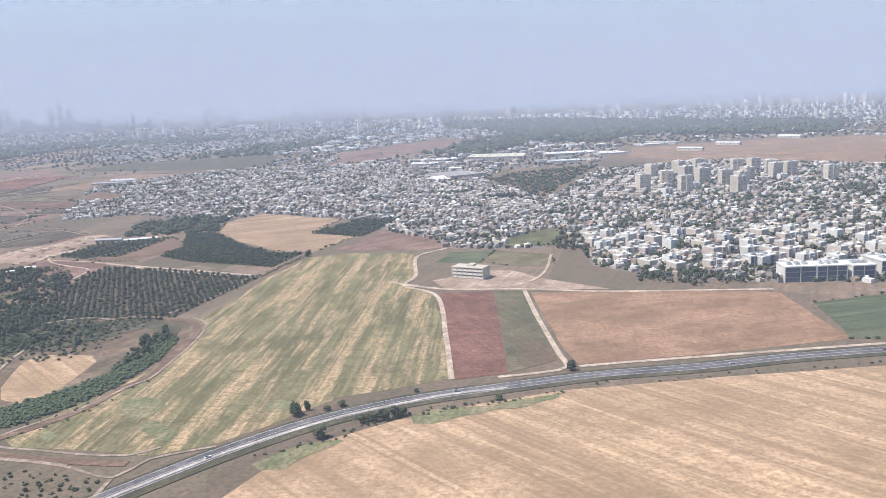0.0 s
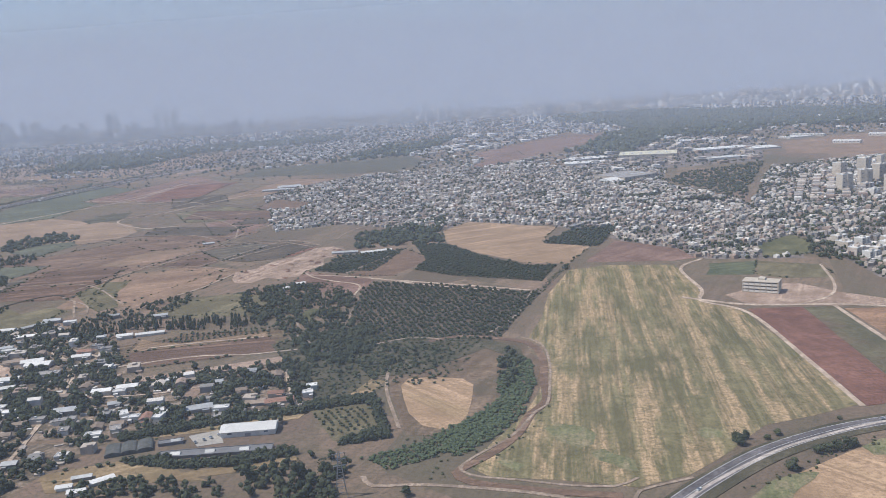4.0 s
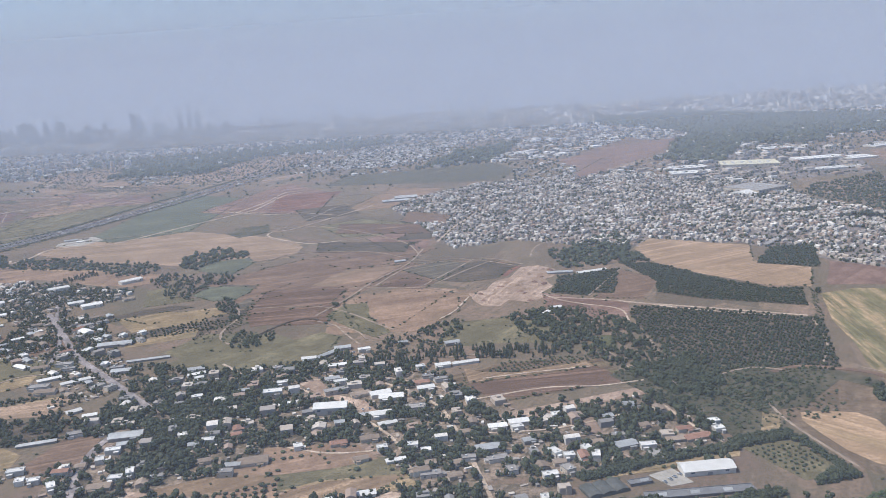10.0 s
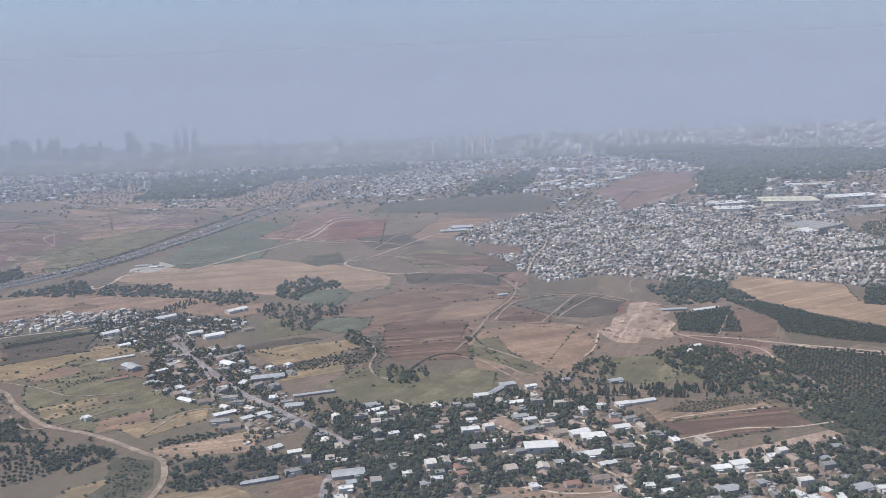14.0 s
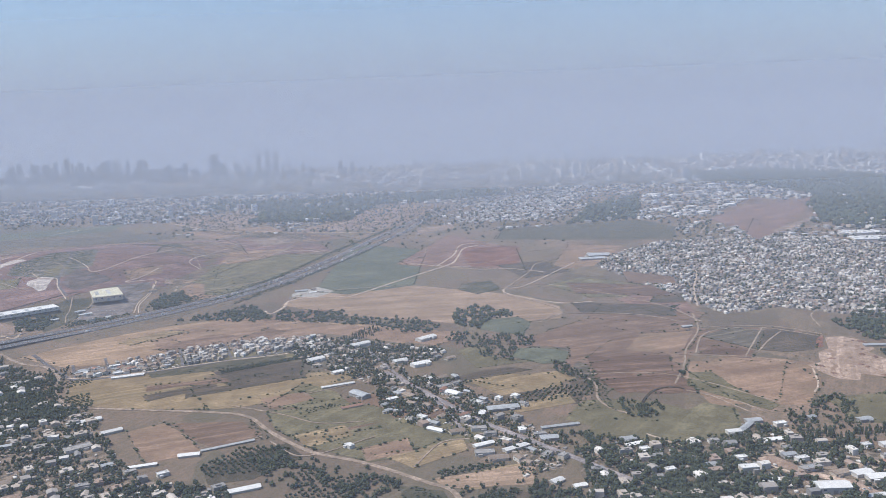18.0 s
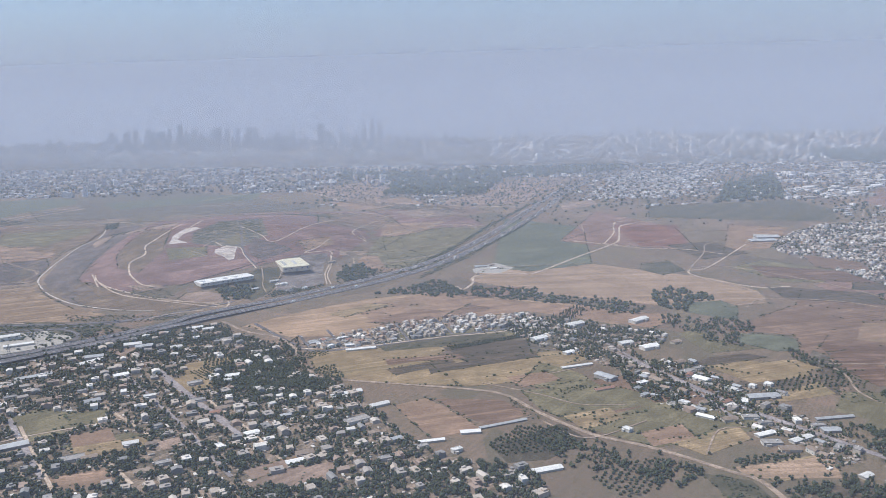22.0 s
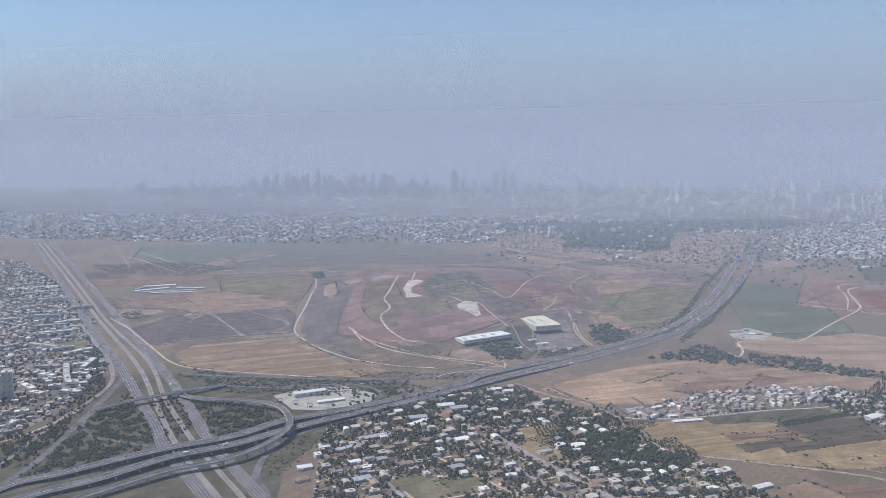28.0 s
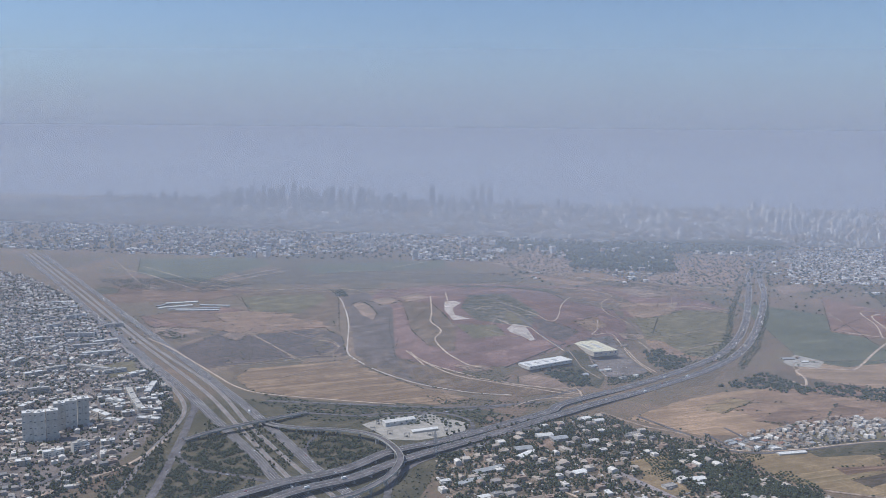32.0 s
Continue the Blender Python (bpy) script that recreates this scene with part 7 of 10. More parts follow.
grove("reeds", "bush", "reed", 1.35, 1.5, [(-177, 318), (-164, 332), (-150, 350), (-151, 375), (-143, 420), (-134, 409), (-133, 373), (-140, 336), (-152, 312), (-166, 296)], "thick green reeds and shrubs along a stream")
grove("bushes", "bush", "bush", 3.5, 1.2, [(-148, 260), (-130, 258), (-111, 250), (-108, 236), (-136, 238)], "green roadside scrub")
grove("bushes", "bush", "bush", 3.2, 1.1, [(-71, 262), (-47, 279), (-17, 301), (8, 308), (44, 318), (44, 314), (8, 302), (-21, 292), (-46, 271)], "low scrub beside a country road")
grove("bushes", "bush", "bush", 5, 1.0, [(55, 329), (116, 334), (178, 338), (175, 333), (114, 328), (53, 317)], "low scrub beside a country road")
grove("grove", "round", "tree", 3.44, 2.6, [(-244, 277), (-241, 296), (-222, 303), (-207, 291), (-205, 262), (-240, 264)], "tall dark trees beside village fields")
grove("grove", "round", "tree", 3.44, 2.2, [(-312, 276), (-287, 284), (-253, 282), (-246, 262), (-305, 263)], "dark trees at the edge of village fields")
grove("hedge", "round", "tree", 1.2, 1.7, [(-301, 301), (-283, 304), (-280, 296), (-254, 301), (-233, 309), (-230, 303), (-252, 294), (-279, 293)], "thick clipped dark hedge")
grove("hedge", "round", "tree", 1.2, 1.7, [(-240, 357), (-209, 367), (-196, 326), (-195, 317), (-215, 310), (-214, 315), (-200, 326), (-209, 358), (-237, 349)], "thick dark hedge round a nursery")
grove("grove", "round", "tree", 3.61, 2.6, [(-552, 402), (-531, 474), (-494, 464), (-481, 428), (-482, 396), (-505, 380), (-513, 347), (-530, 347)], "tall dense village trees")
grove("grove", "tall", "tree", 3.01, 1.5, [(-436, 496), (-365, 513), (-307, 508), (-311, 491), (-367, 494), (-430, 475)], "row of tall dark trees behind a white shed")
grove("grove", "tall", "tree", 3.01, 1.0, [(-792, 772), (-764, 828), (-748, 801), (-781, 758)], "row of dark cypresses")
grove("grove", "round", "tree_grey", 3.44, 2.1, [(-797, 470), (-778, 487), (-755, 446), (-767, 422)], "grey green trees beside a dirt road")
grove("grove", "round", "tree", 3.44, 2.2, [(-641, 370), (-647, 399), (-614, 421), (-568, 413), (-549, 386), (-575, 390), (-605, 381)], "dark trees beside fields")
grove("grove", "round", "tree", 3.44, 2.3, [(-1074, 624), (-1032, 659), (-994, 585), (-959, 575), (-961, 545), (-1001, 524), (-1043, 552)], "dense dark grove at the village edge")
grove("grove", "round", "tree", 3.27, 2.0, [(-1075, 1019), (-1054, 1040), (-1023, 989), (-1021, 938), (-1048, 936)], "clump of trees beside the motorway")
grove("grove", "round", "tree", 3.27, 2.0, [(-1205, 894), (-1176, 916), (-1148, 895), (-1139, 839), (-1162, 829)], "trees round the factory yard")
grove("grove", "round", "tree", 3.44, 2.2, [(-581, 508), (-543, 497), (-508, 492), (-458, 507), (-459, 469), (-492, 435), (-526, 451), (-566, 469)], "dark village trees")
grove("grove", "round", "tree_grey", 3.0, 1.8, [(-1490, 552), (-1445, 637), (-1395, 582), (-1382, 521), (-1417, 498), (-1454, 502)], "dark trees inside a slip road loop")
grove("grove", "round", "tree_grey", 3.0, 1.8, [(-1390, 583), (-1345, 609), (-1308, 572), (-1318, 517), (-1350, 505)], "dark trees inside a ramp loop")
grove("grove", "round", "tree_grey", 3.0, 1.8, [(-1456, 442), (-1488, 538), (-1476, 541), (-1453, 480), (-1382, 484), (-1390, 438), (-1447, 425)], "dark trees beside a motorway")
grove("bushes", "bush", "bush", 15, 1.4, [(-1177, 1046), (-1048, 1663), (-918, 1375), (-1034, 984)], "scattered bushes on a dry slope")
grove("grove", "bush", "tree_grey", 4.30, 1.8, [(-1484, 717), (-1371, 698), (-1245, 728), (-1218, 700), (-1360, 662), (-1461, 677)], "dark bushes beside a service road")
grove("grove", "round", "tree", 3.44, 1.9, [(-997, 870), (-934, 949), (-890, 883), (-902, 857), (-954, 868)], "clump of trees along a stream")
grove("grove", "round", "tree", 3.44, 1.9, [(-884, 909), (-808, 903), (-817, 873), (-892, 873)], "belt of trees along a stream")
grove("grove", "round", "tree", 3.44, 2.2, [(-1054, 677), (-1028, 683), (-990, 598), (-968, 552), (-989, 535), (-1031, 576)], "dense dark grove at the village edge")
grove("grove", "round", "tree", 3.87, 2.4, [(-1064, 636), (-1027, 659), (-1000, 608), (-989, 547), (-1046, 526), (-1073, 566)], "dense dark grove at the village edge")
grove("grove", "round", "tree", 3.61, 2.2, [(113, 496), (136, 581), (173, 574), (164, 520), (193, 532), (179, 486), (145, 482)], "dark trees at the edge of town")
grove("grove", "round", "tree", 3.61, 2.3, [(75, 614), (87, 674), (105, 657), (94, 600)], "clump of dark trees at the edge of town")
grove("grove", "round", "tree", 3.61, 2.2, [(-283, 738), (-297, 822), (-218, 814), (-201, 745), (-240, 744)], "dark trees beside orchards")
grove("grove", "round", "tree", 3.61, 2.4, [(-287, 786), (-265, 836), (-212, 900), (-212, 765), (-250, 751)], "dark trees beside orchards")
grove("grove", "round", "tree_grey", 3.0, 1.8, [(-1460, 406), (-1476, 476), (-1497, 580), (-1504, 636), (-1395, 508), (-1401, 460), (-1430, 424)], "dark trees beside a motorway")
grove("grove", "round", "tree_grey", 3.0, 1.8, [(-1442, 629), (-1402, 615), (-1367, 616), (-1334, 598), (-1317, 562), (-1336, 535), (-1356, 523)], "dark trees inside a ramp loop")
grove("bushes", "bush", "tree_grey", 5, 1.5, [(-1293, 491), (-1263, 451), (-1256, 475), (-1258, 525), (-1248, 577), (-1272, 557), (-1288, 511)], "dark scrub beside a slip road")
grove("grove", "bush", "tree_grey", 4.30, 1.8, [(-1505, 701), (-1367, 666), (-1276, 685), (-1214, 719), (-1209, 700), (-1266, 658), (-1407, 647)], "dark scrub beside a service road")
grove("grove", "round", "tree_grey", 3.0, 1.8, [(-1509, 455), (-1510, 496), (-1541, 589), (-1594, 706), (-1533, 630), (-1501, 529), (-1468, 427)], "dark scrub beside a railway")
grove("bushes", "bush", "bush", 13, 1.1, [(-1724, 945), (-1655, 1136), (-1546, 1151), (-1476, 932), (-1567, 823)], "low bushes on waste ground")
grove("bushes", "bush", "bush", 8, 1.4, [(-1916, 1060), (-1833, 1082), (-1721, 985), (-1733, 906)], "low bushes on waste ground")
grove("grove", "round", "tree", 3.44, 1.9, [(-1229, 652), (-1169, 707), (-1114, 733), (-1098, 674), (-1152, 633), (-1200, 619)], "dark trees below the motorway")
grove("grove", "round", "tree", 3.6, 1.9, [(-1075, 986), (-1053, 1024), (-1034, 961), (-1055, 921)], "dark trees beside the motorway")
grove("hedge", "round", "tree", 1.2, 1.7, [(-315, 326), (-275, 344), (-238, 352), (-237, 347), (-273, 337), (-311, 321)], "thick dark hedge behind a warehouse")
grove("grove", "round", "tree", 3.2, 2.2, [(-268, 423), (-255, 421), (-237, 369), (-242, 355), (-255, 379)], "dark trees at a village edge")
grove("grove", "tall", "tree", 3.0, 1.3, [(-351, 502), (-330, 513), (-330, 506), (-349, 495)], "row of tall dark trees behind a white shed")
grove("grove", "round", "tree", 3.0, 2.2, [(-444, 482), (-418, 500), (-388, 498), (-392, 475), (-425, 459)], "dark village trees")
grove("bushes", "bush", "tree_grey", 5.4, 1.15, [(-1343, 1139), (-1351, 1258), (-1293, 1302), (-1235, 1156), (-1277, 1115), (-1275, 1063), (-1309, 1066)], "rows of dark shrubs in a hill park")
grove("bushes", "bush", "bush", 6.0, 1.0, [(-1661, 1010), (-1567, 1083), (-1486, 977), (-1464, 917), (-1533, 878), (-1596, 833)], "low dark scrub on waste ground")
grove("bushes", "bush", "bush", 8, 1.1, [(-1406, 956), (-1445, 1092), (-1437, 1089), (-1380, 908)], "scrub beside a flood channel")
grove("bushes", "bush", "tree", 3.0, 1.7, [(-1625, 1378), (-1619, 1415), (-1583, 1339), (-1598, 1324)], "dark bushes beside a white path")
grove("bushes", "bush", "tree_grey", 4.5, 1.2, [(-1304, 864), (-1267, 872), (-1228, 848), (-1243, 826), (-1291, 847)], "scrub and rubble at a hill foot")
grove("bushes", "bush", "tree_grey", 4, 1.4, [(-1474, 707), (-1373, 706), (-1250, 718), (-1247, 708), (-1366, 691)], "dark bushes along a motorway verge")
grove("bushes", "bush", "bush", 12, 1.1, [(-1235, 1205), (-1184, 1348), (-1094, 1211), (-1146, 1079), (-1182, 1007)], "scattered low bushes on a dry slope")
grove("bushes", "bush", "tree_grey", 11, 1.1, [(-1459, 1143), (-1437, 1247), (-1325, 955), (-1349, 888)], "scattered low bushes on a dry slope")
grove("bushes", "bush", "tree_grey", 5, 1.6, [(-2125, 1400), (-1947, 1472), (-1802, 1419), (-1846, 1304), (-2003, 1303)], "scattered bushes on waste ground")
grove("bushes", "bush", "tree_grey", 4, 1.6, [(-1760, 973), (-1745, 994), (-1702, 960), (-1714, 934)], "dark bushes beside a motorway")
grove("grove", "round", "tree", 3.0, 2.1, [(-1041, 545), (-1015, 607), (-988, 577), (-960, 552), (-987, 514)], "dense dark grove at the village edge")
grove("bushes", "bush", "tree_grey", 3.2, 1.5, [(-820, 544), (-801, 528), (-783, 500), (-795, 500), (-810, 523)], "dark bushes beside a dirt road")
grove("grove", "round", "tree", 3.4, 2.0, [(-758, 470), (-729, 451), (-733, 424), (-756, 418), (-766, 451)], "dark trees beside a dirt road")
grove("hedge", "round", "tree", 1.45, 1.15, [(-881, 669), (-814, 713), (-811, 706), (-876, 659)], "dark hedge between field strips")
grove("grove", "small", "tree", 5, 2.0, [(55, 1103), (99, 1181), (202, 1239), (146, 1059), (93, 928), (80, 1006)], "dark orchard between town quarters")
grove("grove", "small", "tree", 5, 1.8, [(2, 668), (56, 703), (44, 646), (4, 635)], "dark trees at the edge of town")
grove("bushes", "bush", "tree_grey", 3.5, 1.5, [(-466, 1217), (-433, 1177), (-395, 1103), (-441, 1132)], "dark bushes beside a lane")
grove("bushes", "bush", "tree", 3.5, 1.8, [(-438, 899), (-426, 906), (-436, 871), (-443, 872)], "dark clump beside fields")
grove("bushes", "bush", "tree_grey", 6, 1.5, [(-1358, 1852), (-1122, 1673), (-975, 1593), (-975, 1530), (-1124, 1589), (-1319, 1742)], "scattered bushes far off")
grove("bushes", "bush", "tree_grey", 5, 1.5, [(-1042, 999), (-982, 1067), (-945, 1192), (-933, 1135), (-966, 1009), (-1016, 957)], "dark bushes along the motorway")
grove("bushes", "bush", "tree_grey", 2.8, 1.4, [(-683, 424), (-664, 416), (-654, 384), (-660, 349), (-670, 313), (-694, 306), (-681, 333), (-672, 369)], "dark shrubs beside a dirt road")
grove("grove", "round", "tree", 3.4, 2.2, [(-731, 423), (-704, 442), (-685, 424), (-693, 411), (-714, 398)], "dark trees beside a dirt road")
grove("grove", "small", "tree", 5, 2.0, [(93, 928), (202, 1239), (227, 1267), (95, 884)], "dark orchard between town quarters")
grove("bushes", "bush", "bush", 3.6, 1.3, [(-230, 418), (-214, 456), (-178, 463), (-158, 449), (-177, 446), (-206, 425), (-212, 382)], "olive scrub on dry ground")
grove("bushes", "bush", "tree_grey", 4.5, 1.4, [(-253, 421), (-211, 435), (-202, 373), (-237, 369)], "olive scrub on dry ground")
grove("bushes", "bush", "bush", 5, 1.1, [(-179, 302), (-146, 316), (-131, 345), (-123, 358), (-132, 321), (-156, 286), (-176, 273)], "low dry scrub beside a field")
grove("grove", "round", "tree", 3.2, 2.0, [(-1680, 800), (-1627, 759), (-1567, 678), (-1546, 623), (-1590, 673), (-1627, 709)], "dark trees between town and railway")
grove("grove", "round", "tree", 3.2, 2.0, [(-1527, 492), (-1505, 532), (-1483, 523), (-1471, 460), (-1480, 422), (-1500, 417)], "dark trees below the town")
grove("grove", "round", "tree", 3.4, 2.0, [(-1569, 443), (-1554, 485), (-1531, 497), (-1514, 450), (-1516, 413), (-1541, 408)], "dark trees below the town")
grove("grove", "round", "tree", 3.0, 2.4, [(-270, 464), (-258, 480), (-232, 470), (-223, 437), (-234, 410), (-253, 421)], "dense dark green trees beside an orchard")
grove("bushes", "bush", "tree_grey", 2.2, 1.2, [(-151, 492), (-131, 539), (-103, 629), (-101, 620), (-129, 528), (-148, 484)], "dark shrubs between an orchard and a field")
grove("bushes", "bush", "tree_grey", 2.4, 1.2, [(-168, 448), (-151, 488), (-149, 479), (-164, 439)], "dark shrubs between an orchard and a field")
grove("bushes", "bush", "bush", 3, 1.1, [(-187, 315), (-169, 323), (-158, 338), (-144, 368), (-138, 367), (-151, 328), (-168, 307), (-186, 303)], "low green shrubs beside reeds")
grove("bushes", "bush", "tree_grey", 3.4, 1.5, [(-322, 607), (-279, 612), (-251, 563), (-256, 547), (-281, 590), (-322, 588)], "dark shrubs beside a track")
grove("bushes", "bush", "tree_grey", 3.2, 1.5, [(-962, 970), (-921, 1116), (-863, 1412), (-824, 1630), (-813, 1632), (-856, 1357), (-913, 1095), (-956, 953)], "dark bushes along a motorway verge")
grove("bushes", "bush", "tree_grey", 3.2, 1.5, [(-984, 1003), (-949, 1175), (-917, 1384), (-862, 1662), (-857, 1640), (-913, 1352), (-943, 1164), (-977, 989)], "dark bushes along a motorway verge")
grove("bushes", "bush", "tree", 3.0, 1.6, [(-1122, 879), (-1088, 900), (-1073, 917), (-1069, 907), (-1091, 868), (-1120, 844)], "dark trees beside a factory car park")
grove("bushes", "bush", "tree_grey", 4, 1.3, [(-1314, 753), (-1224, 756), (-1165, 769), (-1143, 783), (-1150, 759), (-1217, 731), (-1292, 728)], "low dark scrub beside a motorway")
grove("grove", "round", "tree", 3.4, 2.5, [(-579, 424), (-575, 463), (-544, 453), (-500, 437), (-494, 401), (-503, 392), (-499, 379), (-522, 364), (-537, 391), (-564, 398)], "dense dark trees among village houses")
grove("grove", "round", "tree", 3.6, 2.2, [(-498, 426), (-482, 414), (-443, 396), (-436, 382), (-474, 385), (-480, 381)], "dense dark trees among village houses")
grove("grove", "round", "tree", 3.4, 2.5, [(-542, 350), (-528, 365), (-505, 363), (-491, 343), (-511, 330), (-528, 331)], "dense dark trees among village houses")
grove("grove", "round", "tree", 3.4, 2.5, [(-391, 382), (-381, 399), (-371, 389), (-366, 375), (-365, 351), (-386, 361)], "dense dark trees among village houses")
grove("grove", "round", "tree", 4.6, 2.2, [(-352, 396), (-310, 410), (-283, 423), (-260, 417), (-264, 396), (-288, 380), (-310, 396), (-338, 381)], "dense dark trees among village houses")
grove("grove", "round", "tree", 3.6, 2.4, [(-590, 414), (-528, 415), (-525, 447), (-524, 475), (-501, 483), (-493, 388), (-517, 404), (-541, 398), (-584, 403)], "dense dark trees among village houses")
grove("grove", "round", "tree", 4.0, 1.9, [(-607, 432), (-593, 426), (-587, 403), (-629, 396), (-650, 401), (-654, 416)], "dense dark trees among village houses")
grove("grove", "round", "tree", 3.6, 2.2, [(-597, 514), (-567, 506), (-553, 460), (-559, 440), (-581, 467)], "dense dark trees among village houses")
grove("grove", "round", "tree", 3.6, 2.2, [(-1046, 529), (-1009, 602), (-996, 582), (-968, 528), (-1003, 507), (-1037, 512)], "dense dark trees among village houses")
grove("grove", "round", "tree", 3.8, 2.2, [(-1026, 437), (-987, 441), (-974, 411), (-1008, 407)], "dense dark trees among village houses")
grove("grove", "round", "tree", 4.4, 2.1, [(-1203, 698), (-1088, 694), (-1056, 670), (-1141, 662), (-1174, 608), (-1201, 594), (-1212, 642)], "dense dark trees among village houses")
grove("grove", "round", "tree", 3.6, 2.2, [(-1014, 610), (-999, 574), (-974, 561), (-980, 526), (-1009, 504), (-1030, 549)], "dense dark trees among village houses")
grove("grove", "round", "tree", 4.2, 2.1, [(-1270, 634), (-1233, 697), (-1189, 678), (-1177, 630), (-1214, 634), (-1250, 601)], "dense dark trees among village houses")
# weeds and shrubs that grow along the borders of fields
edges = []
for name, mat, poly in FIELDS:
    if name == "field" and mat not in ("straw", "patchy", "redsoil", "greenstrip", "tanbrown"):
        for a, b in zip(poly, poly[1:] + poly[:1]):
            length = math.hypot(b[0] - a[0], b[1] - a[1])
            if rng.random() < 0.6 and a[1] < 1700:
                t = np.linspace(0, 1, max(2, int(length / 3.4)))[:, None]
                p = np.array(a) * (1 - t) + np.array(b) * t
                edges.append(p[rng.random(len(p)) < rng.uniform(0.2, 0.8)] + rng.normal(0, 0.9, (1, 2)))
edges = np.concatenate(edges)
edges = edges[off_roads(edges, 0.8)] + 0.0
wood("field_hedge", edges[::2], 1.1, "low", "bush", "low weedy shrubs along field borders", "bushes", 0.5)
wood("field_hedge", edges[1::2], 1.3, "low", "tree_grey", "dark low shrubs along field borders", "bushes", 0.5)
orchard("small", "orchard", 3.3, 1.28, 20, [(-250, 578), (-242, 601), (-185, 579), (-124, 548), (-152, 445), (-183, 453), (-198, 459), (-217, 451), (-230, 440), (-236, 483), (-244, 519)], "dense dark green orchard in straight rows")
orchard("small", "orchard", 3.0, 1.3, 35, [(-230, 748), (-202, 741), (-164, 675), (-132, 635), (-109, 630), (-122, 581), (-188, 612), (-218, 638), (-213, 675)], "green orchard in straight rows")
orchard("small", "orchard", 3.6, 1.6, 30, [(-116, 721), (-84, 785), (-41, 788), (-70, 696)], "small dark orchard in rows")
orchard("small", "orchard", 3.4, 1.3, 35, [(-302, 652), (-273, 704), (-243, 711), (-272, 636)], "young orchard in thin rows")
orchard("small", "orchard", 4, 1.4, 25, [(-292, 705), (-235, 729), (-252, 641), (-300, 652)], "young orchard in thin rows")
orchard("small", "tree_grey", 3.2, 0.95, 20, [(-355, 470), (-340, 484), (-301, 493), (-291, 482), (-296, 478), (-322, 472), (-339, 464)], "rows of small trees beside a strip field")
orchard("small", "orchard", 4, 1.3, 70, [(-755, 409), (-736, 432), (-712, 443), (-701, 428), (-717, 398), (-737, 386)], "rows of small orchard trees")
orchard("small", "orchard", 4, 1.2, 70, [(-669, 444), (-634, 460), (-629, 450), (-663, 435)], "row of small trees at a plot edge")
orchard("small", "orchard", 4, 1.2, 70, [(-615, 591), (-588, 614), (-555, 614), (-556, 591), (-606, 572)], "rows of small trees")
orchard("small", "orchard", 3.4, 1.1, 70, [(-471, 305), (-474, 317), (-454, 321), (-449, 298)], "rows of small garden trees")
orchard("small", "tree_grey", 3.6, 1.2, 55, [(-1010, 584), (-972, 610), (-950, 575), (-992, 557)], "rows of small grey green trees")
orchard("small", "orchard", 3.6, 1.3, 40, [(-824, 451), (-801, 490), (-772, 485), (-763, 453), (-809, 436)], "dark tree nursery in rows")
orchard("small", "tree_grey", 3.2, 1.0, 50, [(-1092, 580), (-1068, 608), (-990, 654), (-983, 637), (-1045, 585), (-1069, 559)], "rows of small trees in a nursery")
orchard("small", "tree_grey", 3.2, 0.9, 30, [(-234, 345), (-213, 354), (-202, 329), (-221, 321)], "rows of small plants in a nursery")
orchard("small", "tree_grey", 3.4, 1.2, 20, [(-1083, 587), (-1097, 622), (-1070, 640), (-1050, 665), (-1029, 638), (-1045, 585)], "rows of small trees in a nursery")
orchard("small", "tree_grey", 3.4, 1.2, 20, [(-1009, 497), (-975, 525), (-962, 508), (-996, 490)], "rows of small trees in a nursery")
orchard("small", "tree_grey", 3.6, 0.9, 50, [(-779, 561), (-757, 577), (-754, 568), (-775, 553)], "rows of small garden trees")
orchard("small", "orchard", 3.4, 1.2, 70, [(-669, 444), (-626, 458), (-625, 451), (-666, 436)], "row of small trees at a plot edge")


